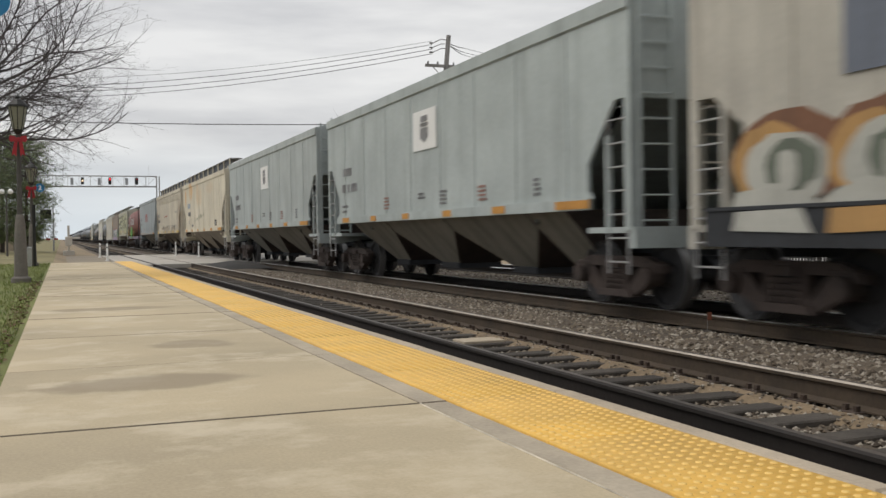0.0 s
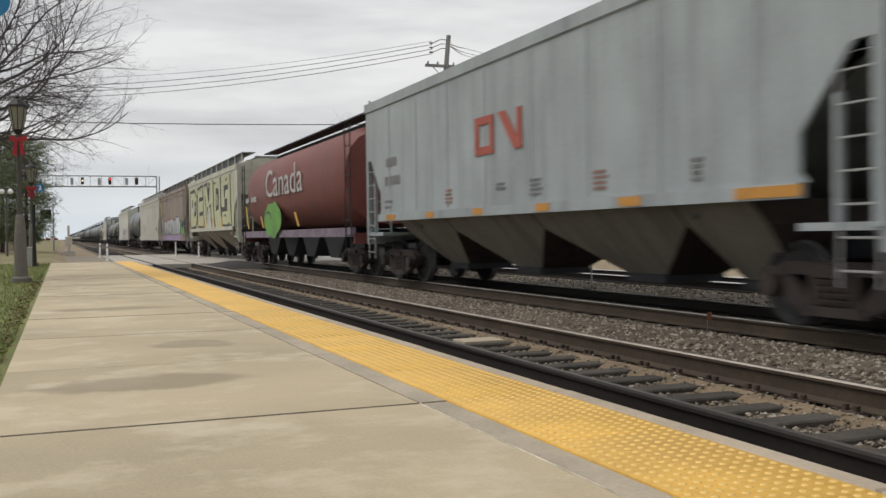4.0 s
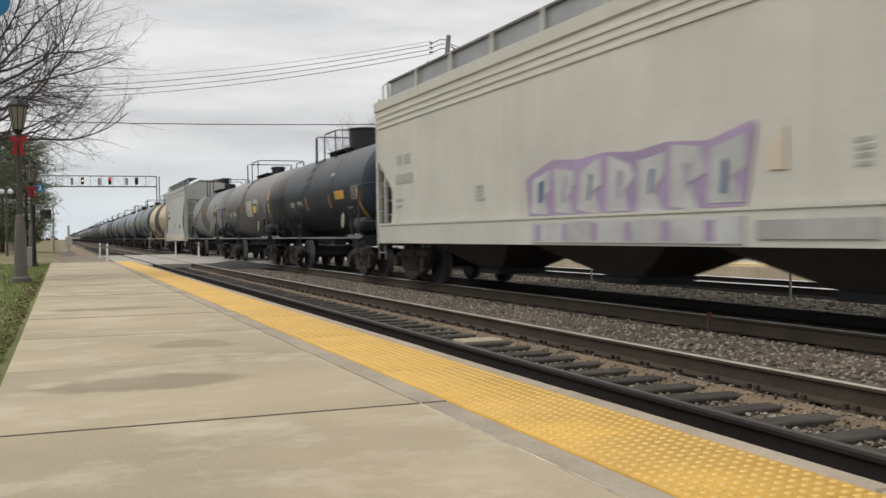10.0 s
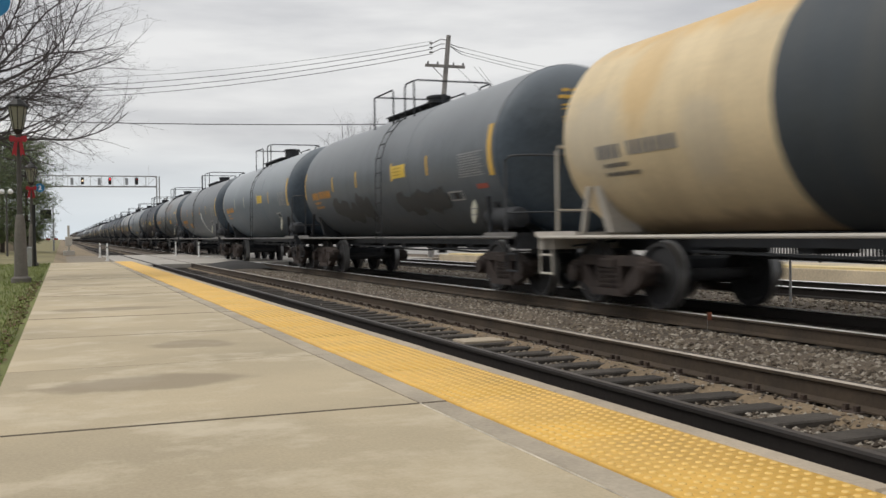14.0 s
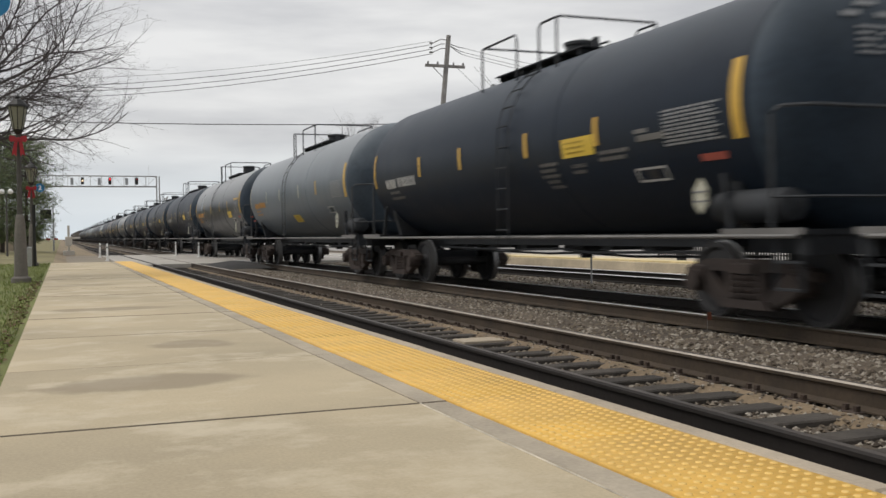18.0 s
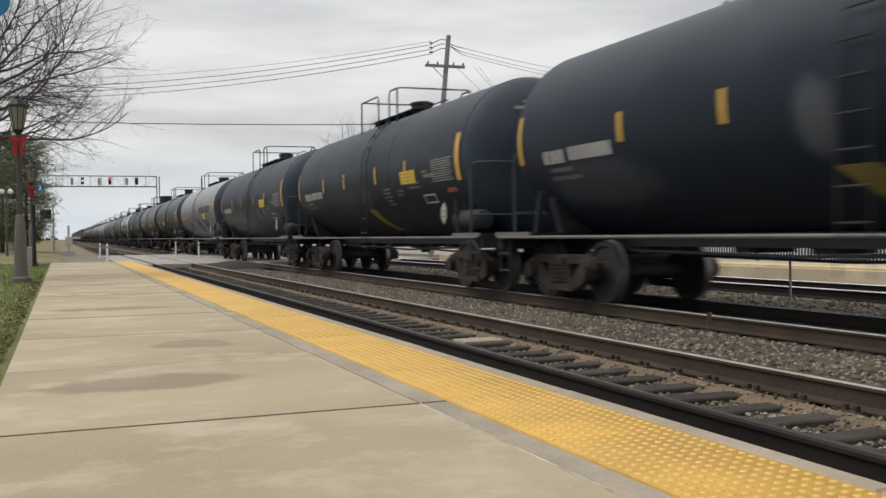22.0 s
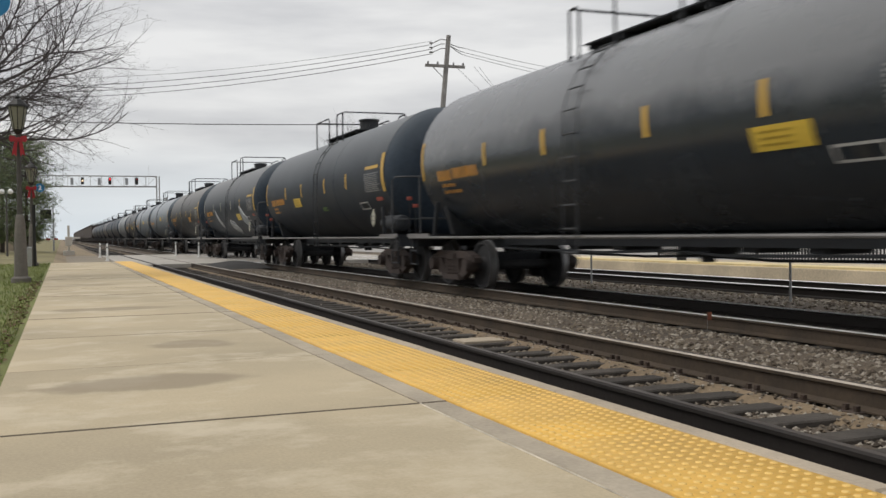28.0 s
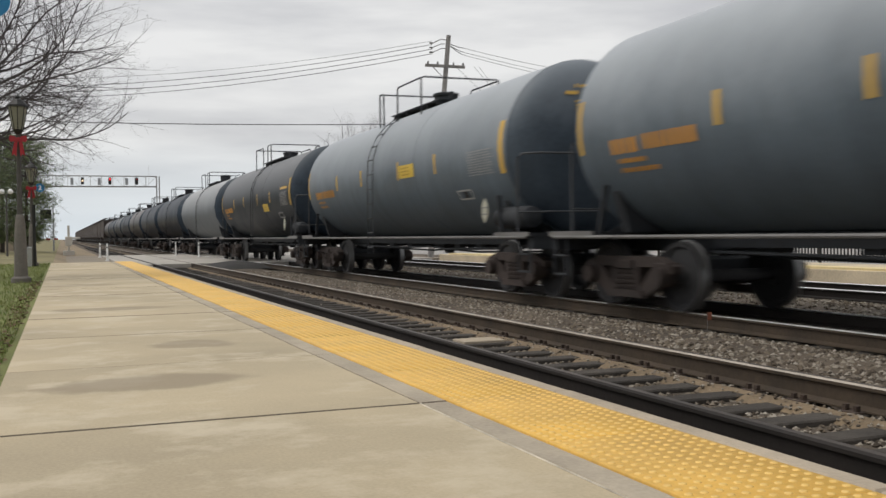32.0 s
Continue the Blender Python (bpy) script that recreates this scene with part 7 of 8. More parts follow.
bare_tree(-2.6, 25.2, "leafless maple tree with dense fine twigs", 3.0, 5.0, 21,
          [(-10, 4, 0.70, 0.0), (12, 10, 0.90, 0.1), (-4, 17, 1.1, 0.3), (22, 26, 1.0, 0.5), (-22, 30, 1.0, 0.6), (6, 36, 1.1, 0.8), (-8, 48, 1.0, 1.0), (16, 58, 1.0, 1.1), (40, 22, 0.9, 0.3),
           (-32, 36, 0.95, 0.3), (70, 45, 0.9, 0.4), (-75, 42, 0.9, 0.4), (120, 35, 0.9, 0.2), (170, 30, 0.95, 0.2), (210, 45, 0.9, 0.5), (250, 35, 0.8, 0.3), (150, 65, 0.9, 0.9)])
bare_tree(19.9, 67.4, "small leafless tree beyond the tracks", 4.2, 3.6, 5,
          [(a * 45 + 10, 50 + (a % 3) * 12, 1.3, 0.2 * (a % 4)) for a in range(8)], depth=4, r=0.15)


def conifer(x, y, h, r, seed, label):
    """An evergreen: trunk, drooping boughs, and needle sprays in ragged clumps."""
    tr = thing("evergreen_tree", x, y, -0.08, label, "tree", "evergreens beside the road")
    rnd = random.Random(seed)
    part("trunk", Shape().tube([(0, 0, 0), (0.05, 0, h * 0.5), (0, 0.04, h * 0.96)], 0.16, 0.03, seg=8), M_BARK, tr)
    bo, nd = Shape(), Shape()
    z = h * 0.10
    while z < h * 0.97:
        u = z / h
        reach = r * max(0.08, 1 - ((u - 0.52) / 0.52) ** 2) ** 0.55 * rnd.uniform(0.72, 1.12)
        for k in range(11):
            a = rnd.uniform(0, 6.283)
            rr = reach * rnd.uniform(0.6, 1.1)
            tip = Vector((rr * math.cos(a), rr * math.sin(a), z + rr * rnd.uniform(-0.05, 0.32)))
            bo.tube([(0, 0, z), tip * 0.5 + Vector((0, 0, z * 0.5 - 0.03)), tip], 0.022, 0.006, seg=4, caps=False)
            for q in range(100):
                w = rnd.uniform(0.30, 1.08)
                c = Vector((0, 0, z)).lerp(tip, w) + Vector((rnd.gauss(0, 0.14), rnd.gauss(0, 0.14), rnd.gauss(0, 0.11)))
                l = rnd.uniform(0.10, 0.26)
                e = Vector((rnd.uniform(-1, 1), rnd.uniform(-1, 1), rnd.uniform(-0.2, 0.9))).normalized()
                f = e.cross(Vector((rnd.uniform(-1, 1), rnd.uniform(-1, 1), rnd.uniform(-1, 1)))).normalized() * (l * 0.085)
                nd.quad([c - f, c + e * l * 0.5 + f * 0.6, c + e * l, c + e * l * 0.45 - f * 1.4])
        z += h * 0.035
    part("bough_frame", bo, M_BARK, tr)
    o = part("needles", nd, M_NEEDLE, tr, "dark green needle sprays", smooth=False)
    return tr


for _x, _y, _h, _r, _s in ((-2.2, 73.0, 8.0, 2.5, 1), (-5.6, 70.5, 7.4, 2.4, 2), (-4.0, 79.0, 9.0, 2.6, 3), (-8.5, 76, 8.0, 2.5, 4)):
    conifer(_x, _y, _h, _r, _s, "dense dark green pine tree beside the road")


def shrub(x, y, r, h, seed):
    sh = thing("shrub", x, y, -0.06, "low leafless reddish-brown shrub", "shrub", "shrubs along the lawn")
    rnd = random.Random(seed)
    s = Shape()
    for k in range(90):
        a, b = rnd.uniform(0, 6.283), rnd.uniform(0.2, 1.0)
        p = Vector((rnd.uniform(-.2, .2) * r, rnd.uniform(-.2, .2) * r, 0))
        q = Vector((r * b * math.cos(a), r * b * math.sin(a), h * rnd.uniform(0.6, 1.0)))
        s.tube([p, p.lerp(q, 0.5) + Vector((0, 0, 0.1 * h)), q], 0.010, 0.004, seg=3, caps=False)
        for _ in range(5):
            c = p.lerp(q, rnd.uniform(0.4, 1))
            s.quad([c, c + Vector((rnd.uniform(-.09, .09), rnd.uniform(-.09, .09), 0.05)), c + Vector((rnd.uniform(-.09, .09), rnd.uniform(-.09, .09), 0.09))])
    part("twigs", s, M_BUSH, sh, smooth=False)


for _i, (_x, _y) in enumerate(((-2.7, 53.6 - 15), (-3.4, 37.8), (-3.0, 40.0), (-4.3, 39.0))):
    shrub(_x, _y, 0.7, 0.75, _i)


def grass():
    rnd = random.Random(31)
    s = Shape()
    for _ in range(15000):
        y = 6.0 + 34 * rnd.random() ** 1.5
        x = -0.42 - 2.6 * rnd.random() ** 1.25
        l = rnd.uniform(0.03, 0.075)
        a = rnd.uniform(0, 6.283)
        w = rnd.uniform(0.004, 0.009)
        dx, dy = rnd.uniform(-0.6, 0.6) * l, rnd.uniform(-0.6, 0.6) * l
        cx, cy = math.cos(a) * w, math.sin(a) * w
        s.quad([(x - cx, y - cy, -0.052), (x + cx, y + cy, -0.052), (x + dx, y + dy, -0.052 + l)])
    tagged(new("grass", s.mesh("grass", M_BLADE, smooth=False)), "thin winter lawn of green and straw blades", "grass", kind="stuff")
    s = Shape()
    for _ in range(520):
        y = 5.0 + 18 * rnd.random() ** 1.3
        x = -0.40 - abs(rnd.gauss(0, 0.13))
        a = rnd.uniform(0, 6.283)
        r = rnd.uniform(0.015, 0.04)
        z = -0.045 + rnd.uniform(0, 0.03)
        s.quad([(x + r * math.cos(a + k * 1.57), y + r * 0.7 * math.sin(a + k * 1.57), z + rnd.uniform(-0.012, 0.012)) for k in range(4)])
    tagged(new("leaf_litter", s.mesh("leaf_litter", M_LEAFLITTER, smooth=False)), "brown dead leaves along the platform edge", "leaf litter", kind="stuff")


grass()


def globe_lamp(x, y, z):
    g = thing("globe_lamp", x, y, -0.1, "pale twin-globe lamp post behind the lawn", "street lamp")
    part("post", Shape().tube([(0, 0, 0), (0, 0, z - 0.1)], 0.06, 0.04, seg=8), M_LAMPPOST, g)
    part("arm", Shape().tube([(-0.22, 0, z - 0.12), (0, 0, z - 0.22), (0.22, 0, z - 0.12)], 0.02, seg=6), M_LAMPPOST, g)
    for dx in (-0.22, 0.22):
        part("globe", Shape().spin([(-0.14 * math.cos(math.pi * k / 10), max(0.01, 0.14 * math.sin(math.pi * k / 10))) for k in range(11)], 2, (dx, 0, z + 0.02), seg=14), M_WHITE, g, "white glass globe")


globe_lamp(-2.79, 60.0, 3.64)


def flag_pole(x, y, top):
    p = thing("slim_pole", x, y, -0.1, "slim pale steel pole beside the road", "pole")
    part("pole", Shape().tube([(0, 0, 0), (0, 0, top)], 0.075, 0.05, seg=8), M_GALV, p)
    part("arm", Shape().tube([(0, 0, top - 0.32), (-1.05, 0, top - 0.30)], 0.035, seg=6), M_GALV, p)
    part("sign_board", Shape().box(-0.55, 0, top - 0.72, 0.85, 0.05, 0.75), M_BLACK, p, "dark back of a hanging sign", smooth=False)
    part("cap", Shape().spin([(top, 0.07), (top + 0.05, 0.05), (top + 0.07, 0.01)], 2, seg=8), M_GALV, p)


flag_pole(-0.53, 84.0, 3.65)


def pedestal(x, y, h):
    p = thing("cable_pedestal", x, y, -0.05, "small pale grey cable pedestal on the lawn", "pedestal")
    part("body", Shape().box(0, 0, h / 2, 0.17, 0.17, h, ch=0.015), material("pale_grey_shell", (0.36, 0.36, 0.35), 0.6, vary=0.15, grain=20, bump=0.05), p, smooth=False)
    part("lid", Shape().box(0, 0, h + 0.02, 0.19, 0.19, 0.05, ch=0.015), M_GALV, p, smooth=False)


pedestal(-1.01, 36.0, 0.62)


# ---- crossing furniture ----
def bollard(x, y, z, h=0.84):
    b = thing("bollard", x, y, z, "slim white marker post beside the crossing", "marker post", "marker posts at the crossing")
    part("post", Shape().spin([(0, 0.09), (0.03, 0.09), (0.05, 0.05), (h - 0.05, 0.045), (h, 0.02)], 2, seg=10), M_WHITE, b)
    part("band", Shape().spin([(h * 0.74, 0.0465), (h * 0.74, 0.052), (h * 0.82, 0.052), (h * 0.82, 0.0465)], 2, seg=10), M_STEEL, b)


for _x, _y in ((2.04, 58.9), (2.07, 50.1), (6.27, 59.6), (6.97, 54.7)):
    bollard(_x, _y, RAIL - 0.01)


def crossing_mast():
    m = thing("crossing_gate", 0.46, 67.2, -0.12, "weathered white crossing gate mechanism on a base", "crossing gate")
    part("foundation", Shape().box(0, 0, 0.1, 0.7, 0.6, 0.3, ch=0.03), M_XING, m, smooth=False)
    part("mast", Shape().tube([(0, 0, 0.2), (0, 0, 1.85)], 0.075, seg=10), M_RAILWHITE, m)
    part("cabinet", Shape().box(0.0, -0.05, 0.85, 0.42, 0.36, 0.6, ch=0.04), M_RAILWHITE, m, smooth=False)
    part("arm_bracket", Shape().box(0.25, 0, 1.05, 0.9, 0.10, 0.12, ch=0.02), M_RAILWHITE, m, smooth=False)


crossing_mast()


def barrier():
    b = thing("barrier_arm", -1.0, 80.8, -0.10, "red and white striped crossing barrier arm", "barrier")
    part("post", Shape().box(-2.2, 0, 0.55, 0.25, 0.25, 1.1, ch=0.03), M_STEEL, b, smooth=False)
    for k in range(10):
        part("stripe", Shape().box(-2.0 + 0.28 * k + 0.14, -0.16, 0.92 + 0.008 * k, 0.279, 0.05, 0.13), M_RED if k % 2 else M_WHITE, b, smooth=False)


barrier()


def signal_gantry():
    """Signal bridge over the tracks: trussed beam on a lattice column, three heads each way."""
    Y = 124.7
    gx0, gx1, zt, zb = -4.2, 11.0, 8.35, 7.12
    g = thing("signal_gantry", 0, Y, BED, "grey steel signal bridge carrying six railway signals", "signal gantry")
    H = -BED
    for dy in (-0.35, 0.35):
        for z in (zt, zb):
            part("chord", Shape().box((gx0 + gx1) / 2, dy, z + H, gx1 - gx0, 0.07, 0.08), M_GANTRY, g, smooth=False)
        n = 12
        for k in range(n):
            a = gx0 + (gx1 - gx0) * k / n
            b = gx0 + (gx1 - gx0) * (k + 1) / n
            part("lattice", Shape().bar((a, dy, (zb if k % 2 else zt) + H), (b, dy, (zt if k % 2 else zb) + H), 0.014, 0.014), M_GANTRY, g, smooth=False)
            part("upright", Shape().bar((a, dy, zb + H), (a, dy, zt + H), 0.028, 0.028), M_GANTRY, g, smooth=False)
    for x in (gx1 + 0.15, gx0):
        for dx in (-0.16, 0.16):
            for dy in (-0.35, 0.35):
                part("leg", Shape().box(x + dx, dy, (zt + H) / 2, 0.08, 0.08, zt + H), M_GANTRY, g, smooth=False)
        for k in range(9):
            z0 = 0.3 + k * 0.92
            part("brace", Shape().bar((x - 0.16, -0.35, z0), (x + 0.16, -0.35, z0 + 0.9), 0.025, 0.025), M_GANTRY, g, smooth=False)
        part("footing", Shape().box(x, 0, 0.05, 0.9, 1.3, 0.3, ch=0.04), M_XING, g, smooth=False)
    part("walkway", Shape().box((gx0 + gx1) / 2, 0, zb + H - 0.08, gx1 - gx0, 0.6, 0.04), M_GALV, g, smooth=False)
    part("aerial", Shape().tube([(gx1 - 0.9, 0, zb + H), (gx1 - 0.9, 0, zt + H + 1.3)], 0.012, seg=5), M_GANTRY, g)
    for x, back, lens in ((1.35, True, None), (2.50, False, G_AMBER), (4.42, True, None), (5.58, False, G_RED), (7.55, True, None), (8.65, False, G_DIM)):
        hd = part("signal_head", Shape().box(x, -0.5 if not back else 0.45, (zt + zb) / 2 + H, 0.34, 0.22, 0.84, ch=0.05), M_BLACK if not back else M_GALV, g, smooth=False)
        hd["label"] = "black signal head" if not back else "grey back of a signal head"
        if lens:
            for k, z in enumerate((0.22, 0.0, -0.22)):
                lit = k == (0 if lens is not G_AMBER else 1)
                lp = part("lens", Shape().spin([(-0.615, 0.085), (-0.61, 0.10), (-0.60, 0.10)], 1, (x, 0, (zt + zb) / 2 + H + z), seg=12), lens if lit else M_BLACK, hd)
            part("hood", Shape().box(x, -0.72, (zt + zb) / 2 + H + 0.35, 0.26, 0.24, 0.03), M_BLACK, hd, smooth=False)


signal_gantry()


# ---- poles and wires ----
def sag(a, b, drop, n=14):
    a, b = Vector(a), Vector(b)
    return [a.lerp(b, i / n) - Vector((0, 0, drop * 4 * (i / n) * (1 - i / n))) for i in range(n + 1)]


def utility_pole(x, y, top, lean, label, arms=True):
    p = thing("utility_pole", x, y, -0.15, label, "utility pole")
    m = Matrix.Rotation(radians(lean), 4, "Y")
    part("pole", Shape().tube([m @ Vector((0, 0, 0)), m @ Vector((0, 0, top + 0.15))], 0.135, 0.10, seg=10), M_POLE, p)
    if arms:
        part("crossarm", Shape().box(0.80, 0, top - 1.25, 1.85, 0.10, 0.12), M_POLE, p, smooth=False)
        for dx in (0.0, 0.45, 1.2, 1.65):
            part("insulator", Shape().spin([(0, 0.03), (0.06, 0.05), (0.12, 0.03)], 2, (dx, 0, top - 1.19), seg=8), M_STEEL, p)
        part("arm_brace", Shape().bar((0.2, 0.06, top - 1.25), (0.78, 0.06, top - 1.8), 0.04, 0.02), M_STEEL, p, smooth=False)
        for k in range(3):
            part("bracket", Shape().tube([(0.90, 0, top - 0.1 - 0.18 * k), (0.6, -0.05, top - 0.10 - 0.2 * k), (0.25, -0.1, top - 0.26 - 0.2 * k)], 0.020, seg=6), M_STEEL, p)
            part("insulator", Shape().spin([(-0.09, 0.03), (0.0, 0.045), (0.09, 0.03)], 0, (0.12, -0.12, top - 0.30 - 0.2 * k), seg=8), M_STEEL, p)
    return p


utility_pole(15.02, 40.3, 9.60, 5.8, "weathered wooden utility pole leaning slightly, with a crossarm")
utility_pole(-12.0, 66.0, 12.0, 0.0, "weathered wooden utility pole behind the trees", arms=False)
utility_pole(40.0, 52.5, 10.8, 0.0, "weathered wooden utility pole beyond the tracks", arms=False)
utility_pole(-16.0, 92.0, 11.6, 0.0, "weathered wooden utility pole at the verge", arms=False)


def wire(a, b, drop, r, label):
    ob = new("overhead_wire", Shape().tube(sag(a, b, drop), r, seg=4).mesh("overhead_wire", M_WIRE))
    return tagged(ob, label, "wire", "overhead wires")


for _k, (_za, _zb) in enumerate(((11.1, 9.45), (10.5, 9.30), (10.1, 9.10), (9.75, 8.90))):
    wire((-12.0, 66.0, _za), (15.15, 40.15, _zb - 0.22), 1.15, 0.014 if _k else 0.008, "thin dark overhead wire strung between poles")
for _k, (_za, _zb) in enumerate(((8.98, 10.5), (8.80, 10.1), (8.68, 9.8))):
    wire((16.55, 40.0, _za), (40.0, 52.5, _zb), 0.6, 0.010, "thin dark overhead wire strung between poles")
    wire((16.05, 40.2, _za + 0.18 + 0.1 * _k), (16.55, 40.0, _za), 0.03, 0.016, "short black jumper wire at the pole top")
for _x, _d in ((16.2, 0.0), (17.1, 0.25), (17.35, 0.5)):
    wire((_x, 40.1, 8.2), (_x + 14.6 - 6 * _d, 46.5, -0.2), 0.2, 0.009, "thin guy wire running from the crossarm to the ground")
wire((-16.0, 92.0, 11.2), (60.0, 64.0, 10.6), 1.0, 0.035, "thick black overhead cable across the tracks")
utility_pole(60.0, 64.0, 11.0, 0.0, "weathered wooden utility pole beyond the car park", arms=False)


# ---- beyond the tracks ----
def platform_lamp():
    l = thing("platform_lamp", 16.3, 23.5, 0.0, "black goose-neck lamp on the far platform", "street lamp")
    part("post", Shape().tube([(0, 0, 0), (0, 0, 5.75)], 0.06, 0.045, seg=10), M_BLACK, l)
    part("base", Shape().spin([(0, 0.14), (0.3, 0.12), (0.4, 0.07)], 2, seg=12), M_BLACK, l)
    part("arm", Shape().tube([(-0.2, 0, 5.6), (0.2, 0, 5.58), (0.52, 0, 5.64), (0.88, 0, 5.86), (1.22, 0, 5.92), (1.31, 0, 5.85)], 0.024, seg=7), M_BLACK, l)
    part("shade", Shape().spin([(5.84, 0.05), (5.70, 0.06), (5.60, 0.11), (5.50, 0.24), (5.47, 0.26), (5.475, 0.10)], 2, (1.31, 0, 0), seg=16), M_BLACK, l)


platform_lamp()


def picket_fence():
    f = thing("fence", 18.0, 0, 0.0, "black steel picket fence behind the far platform", "fence")
    pk = Shape().box(0, 0, 0.56, 0.028, 0.028, 1.08).mesh("picket", M_BLACK, smooth=False)
    post = Shape().box(0, 0, 0.60, 0.06, 0.06, 1.2, ch=0.01).mesh("post", M_BLACK, smooth=False)
    y = 3.0
    while y < 27.2:
        part("picket", pk, None, f, at=(0, y, 0))
        y += 0.115
    for k in range(11):
        part("post", post, None, f, at=(0, 3.0 + 2.42 * k, 0))
    for z in (0.15, 1.02):
        part("fence_rail", Shape().box(0, 15.1, z, 0.03, 24.2, 0.035), M_BLACK, f, smooth=False)


picket_fence()


def track_stake(x, y, h):
    s = thing("track_stake", x, y, BED + 0.08, "thin grey steel stake between the tracks", "stake", "stakes between the tracks")
    part("rod", Shape().tube([(0, 0, 0), (0, 0, h)], 0.022, 0.02, seg=6), M_GALV, s)
    part("cap", Shape().spin([(h - 0.04, 0.03), (h + 0.01, 0.03)], 2, seg=8), M_STEEL, s)


track_stake(11.1, 19.46, 0.95)
track_stake(10.88, 12.72, 0.80)


def survey_flag(x, y, z, mat, name, label, h=0.22):
    s = thing(name, x, y, z, label, "marker flag")
    part("wire", Shape().tube([(0, 0, 0), (0, 0, h)], 0.005, seg=4), M_STEEL, s)
    part("flag", Shape().box(0.03, 0, h - 0.05, 0.07, 0.004, 0.10), mat, s, smooth=False)


survey_flag(7.48, 10.25, BED + 0.05, material("faded_orange", (0.34, 0.12, 0.07), 0.7, vary=0.2), "marker_flag", "small faded orange marker flag in the ballast")


def slab_between_rails():
    s = thing("cover_plate", 4.47, 10.45, RAIL - 0.185, "small concrete cover plate lying between the rails", "cover plate")
    part("plate", Shape().box(0, 0, 0.012, 0.50, 0.36, 0.03, ch=0.008), M_CURB, s, smooth=False)


slab_between_rails()


def parked_car(x, y, rz, paintm, label):
    c = thing("parked_car", x, y, -0.13, label, "car", "cars in the car park", rz=rz)
    body = Shape().prism([(-2.2, 0.28), (2.2, 0.28), (2.25, 0.62), (2.0, 0.82), (1.1, 0.92), (-1.95, 0.95), (-2.2, 0.70)], -0.86, 0.86)
    part("body", body, paintm, c, smooth=False)
    part("cabin", Shape().prism([(-1.85, 0.92), (1.05, 0.90), (0.35, 1.42), (-1.3, 1.46)], -0.74, 0.74), material("car_glass", (0.03, 0.035, 0.04), 0.1, vary=0.1, bump=0), c, smooth=False)
    part("roof", Shape().prism([(-1.28, 1.455), (0.34, 1.415), (0.30, 1.47), (-1.2, 1.50)], -0.70, 0.70), paintm, c, smooth=False)
    for gx in (-1, 1):
        for yy in (-1.4, 1.38):
            w = part("wheel", Shape().spin([(-0.10, 0.20), (-0.10, 0.31), (0.10, 0.31), (0.10, 0.20)], 0, (gx * 0.80, yy, 0.31), seg=16), M_UNDER, c)
            part("rim", Shape().spin([(-0.104, 0.05), (-0.104, 0.19), (0.104, 0.19), (0.104, 0.05)], 0, (gx * 0.80, yy, 0.31), seg=12), M_GALV, w)
        part("headlight", Shape().box(gx * 0.62, 2.20, 0.68, 0.3, 0.1, 0.12), M_WHITE, c, smooth=False)
        part("tail_light", Shape().box(gx * 0.66, -2.16, 0.74, 0.24, 0.1, 0.14), M_RED, c, smooth=False)


_white = material("white_car_paint", (0.50, 0.51, 0.52), 0.25, vary=0.04, bump=0)
_silver = material("silver_car_paint", (0.40, 0.41, 0.43), 0.25, 0.4, vary=0.05, bump=0)
for _x, _y, _rz, _p, _l in ((24.6, 54.5, 75, _white, "white sedan parked beyond the tracks"), (27.2, 50.0, 82, _silver, "silver sedan parked beyond the tracks"),
                            (26.5, 14.0, 91, _white, "white sedan parked behind the fence")):
    parked_car(_x, _y, _rz, _p, _l)


def low_building(x, y, w, d, h, label, wallm, rz=0):
    b = thing("building", x, y, -0.18, label, "building", rz=rz)
    part("wall", Shape().box(0, 0, h / 2, w, d, h), wallm, b, smooth=False)
    part("roof", Shape().prism([(-w / 2 - 0.4, h), (w / 2 + 0.4, h), (0, h + w * 0.16)], -d / 2 - 0.4, d / 2 + 0.4, axis=1), material("grey_shingle", (0.13, 0.125, 0.12), 0.9, vary=0.3, grain=20, bump=0.3), b, smooth=False)
    glass = material("dark_window", (0.04, 0.045, 0.05), 0.15, vary=0.1, bump=0)
    n = max(2, int(d / 4))
    for k in range(n):
        yy = -d / 2 + d * (k + 0.5) / n
        wn = part("window", Shape().box(-w / 2 - 0.01, yy, h * 0.55, 0.06, 1.3, 1.2), M_WHITE, b, smooth=False)
        part("pane", Shape().box(-w / 2 - 0.045, yy, h * 0.55, 0.03, 1.14, 1.04), glass, wn, smooth=False)


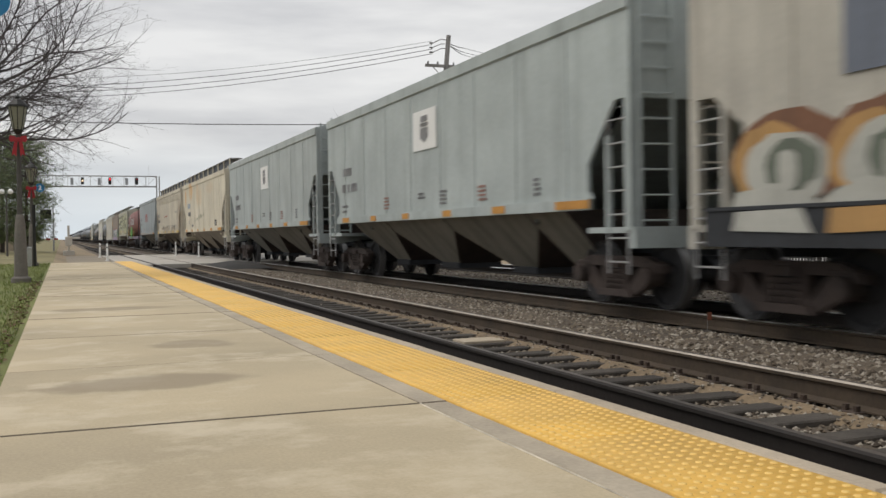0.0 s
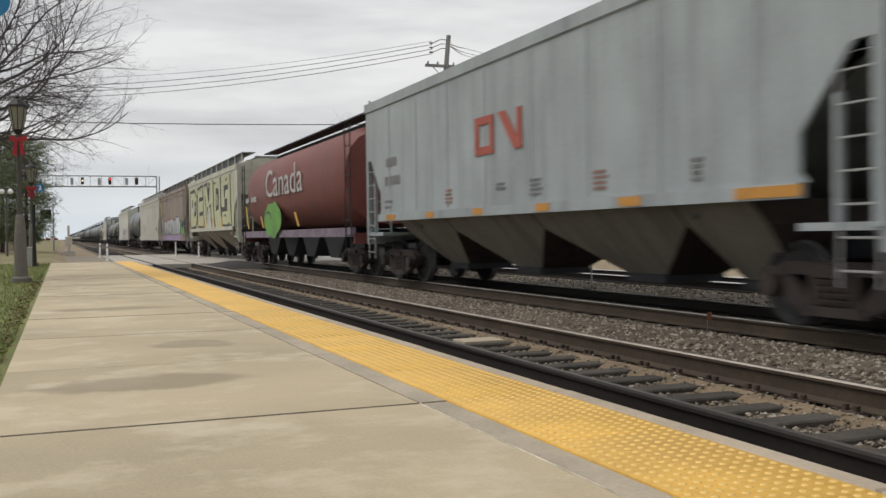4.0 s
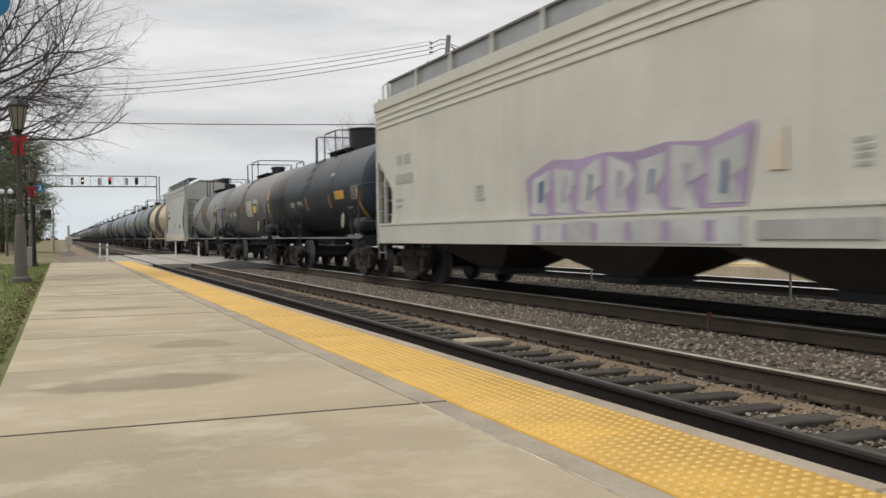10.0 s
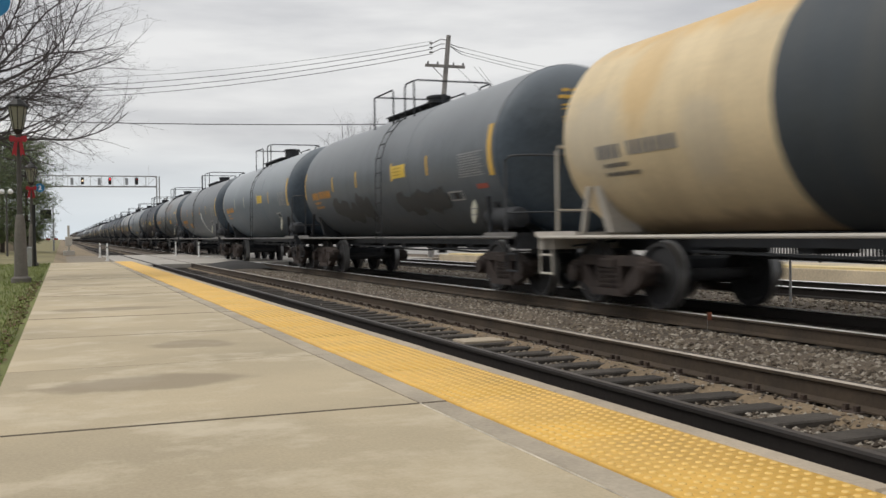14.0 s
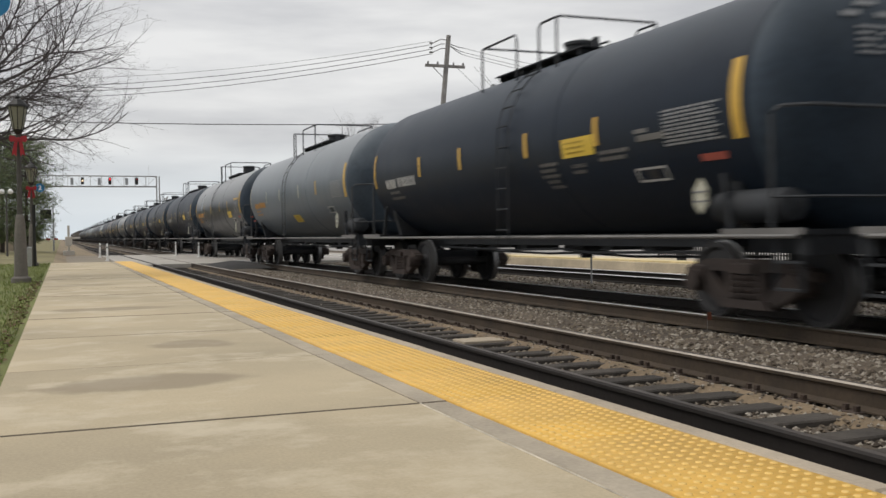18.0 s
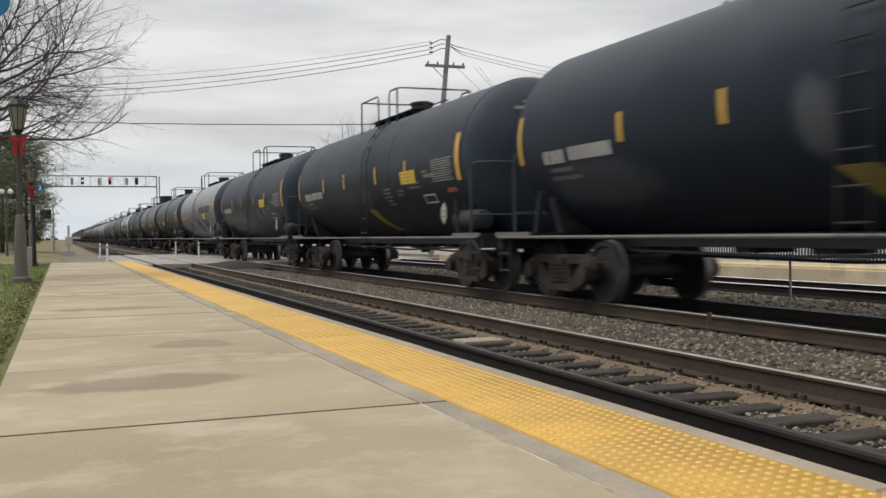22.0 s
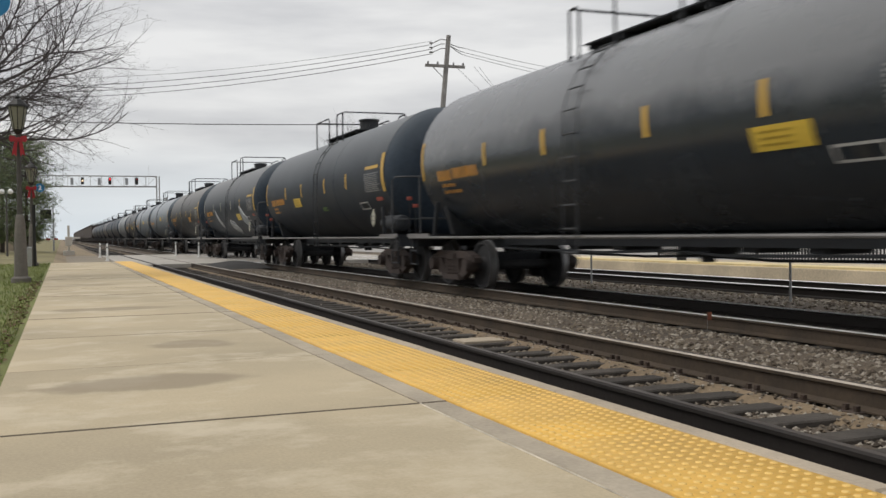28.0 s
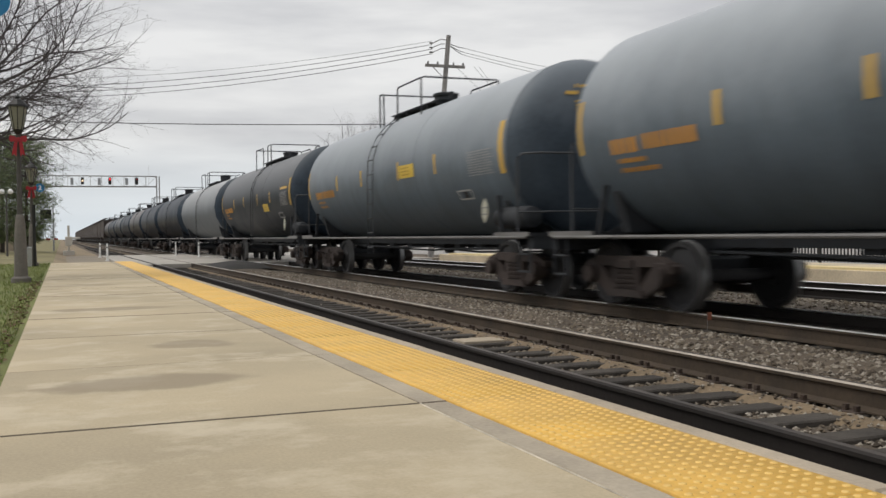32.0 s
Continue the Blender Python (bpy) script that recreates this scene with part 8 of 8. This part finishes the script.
def awning_shop():
    """Two-storey white shop with a striped red awning along its front."""
    b = thing("building", 45.0, 52.0, -0.18, "white two-storey shop with a striped red awning", "building")
    wallm = material("white_render", (0.74, 0.73, 0.71), 0.8, vary=0.10, grain=20, bump=0.1)
    part("wall", Shape().box(4.0, 0, 4.1, 8.0, 26.0, 8.2), wallm, b, smooth=False)
    part("roof", Shape().box(4.0, 0, 8.32, 8.5, 26.5, 0.24, ch=0.05), material("grey_coping", (0.42, 0.41, 0.40), 0.8, vary=0.2, grain=20, bump=0.1), b, smooth=False)
    red = material("red_canvas", (0.55, 0.045, 0.05), 0.7, vary=0.12, grain=20, bump=0.1)
    part("awning", Shape().prism([(0.0, 4.6), (-1.3, 3.75), (-1.3, 3.65), (0.0, 4.45)], -12.6, 12.6, axis=1), red, b, "red canvas awning", smooth=False)
    for k in range(5):
        part("valance_stripe", Shape().box(-1.31, 0, 3.66 - 0.17 * k, 0.03, 25.2, 0.165), red if k % 2 == 0 else M_WHITE, b, smooth=False)
    glass = material("dark_window", (0.04, 0.045, 0.05), 0.15, vary=0.1, bump=0)
    for k in range(7):
        yy = -10.8 + 3.6 * k
        wn = part("window", Shape().box(-0.02, yy, 6.3, 0.08, 1.3, 1.7), M_GALV, b, smooth=False)
        part("pane", Shape().box(-0.07, yy, 6.3, 0.04, 1.1, 1.5), glass, wn, smooth=False)
        sw = part("shop_window", Shape().box(-0.02, yy, 1.6, 0.08, 2.8, 2.2), M_GALV, b, smooth=False)
        part("pane", Shape().box(-0.07, yy, 1.6, 0.04, 2.6, 2.0), glass, sw, smooth=False)


awning_shop()
low_building(-16, 96, 9, 14, 3.4, "pale house behind the evergreens", material("beige_siding", (0.45, 0.39, 0.31), 0.8, vary=0.1, grain=20, bump=0.1), rz=180)


def far_woods(name, x0, x1, y0, y1, count, seed, hmin, hmax, label):
    """A distant belt of bare and evergreen trees as many ragged upright sprays."""
    rnd = random.Random(seed)
    s = Shape()
    for _ in range(count):
        x, y = rnd.uniform(x0, x1), rnd.uniform(y0, y1)
        h = rnd.uniform(hmin, hmax)
        w = h * rnd.uniform(0.22, 0.38)
        s.tube([(x, y, -0.3), (x, y, h * 0.7)], 0.12, 0.04, seg=4, caps=False)
        for k in range(46):
            a, u = rnd.uniform(0, 6.283), rnd.uniform(0.15, 1.0)
            rr = w * math.sin(math.pi * min(0.97, u * 0.75 + 0.12)) * rnd.uniform(0.3, 1)
            c = Vector((x + rr * math.cos(a), y + rr * math.sin(a), h * u))
            e = Vector((rnd.uniform(-1, 1), rnd.uniform(-1, 1), rnd.uniform(0.2, 1.4))).normalized() * h * 0.075
            f = Vector((rnd.uniform(-1, 1), rnd.uniform(-1, 1), rnd.uniform(-0.4, 0.4))).normalized() * h * 0.03
            s.quad([c - f, c + f, c + e])
            s.quad([c - f * 0.3 - e, c + f * 0.3 - e, c + e * 0.4 + f])
    tagged(new(name, s.mesh(name, M_FARTREE, smooth=False)), label, "woods", kind="stuff")


far_woods("far_woods", -42, -9, 130, 420, 130, 3, 5, 10, "hazy belt of bare trees down the line")
far_woods("far_woods", -150, -4, 430, 900, 160, 4, 8, 14, "hazy grey trees on the horizon")
far_woods("far_woods", 22, 160, 180, 900, 180, 6, 7, 13, "hazy grey trees on the horizon")
far_woods("far_woods", 52, 140, -60, 160, 90, 7, 7, 12, "bare trees beyond the car park")
far_woods("far_woods", -90, -22, -40, 70, 60, 9, 6, 11, "bare trees beyond the lawn")


def beige_wall():
    w = thing("garden_wall", -6.2, 88.0, -0.08, "low beige garden wall behind the crossing", "wall")
    part("wall", Shape().box(0, 0, 0.75, 5.2, 0.3, 1.5), material("beige_plaster", (0.44, 0.37, 0.29), 0.9, vary=0.15, grain=15, bump=0.2), w, smooth=False)
    part("coping", Shape().box(0, 0, 1.54, 5.3, 0.4, 0.08, ch=0.02), M_XING, w, smooth=False)


beige_wall()


def motions():
    for car, y in TRAIN:
        walk(car, [(t, pose(LINE, y - travelled(t), RAIL)) for t in range(0, 33)])
    # the axles roll without slipping while their car is close by
    for ax, y, dy in AXLES:
        times = [t for t in (i / 30 for i in range(961)) if 3.0 < y + dy - travelled(t) < 34.0]
        if not times:
            continue
        start = travelled(times[0])
        rows = [(0.0, pose(0, dy, 0.457))] if times[0] > 0 else []
        rows += [(t, pose(0, dy, 0.457, math.degrees((travelled(t) - start) / 0.46))) for t in times]
        if times[-1] < 32.0:
            rows.append((32.0, rows[-1][1]))
        walk(ax, rows)


motions()
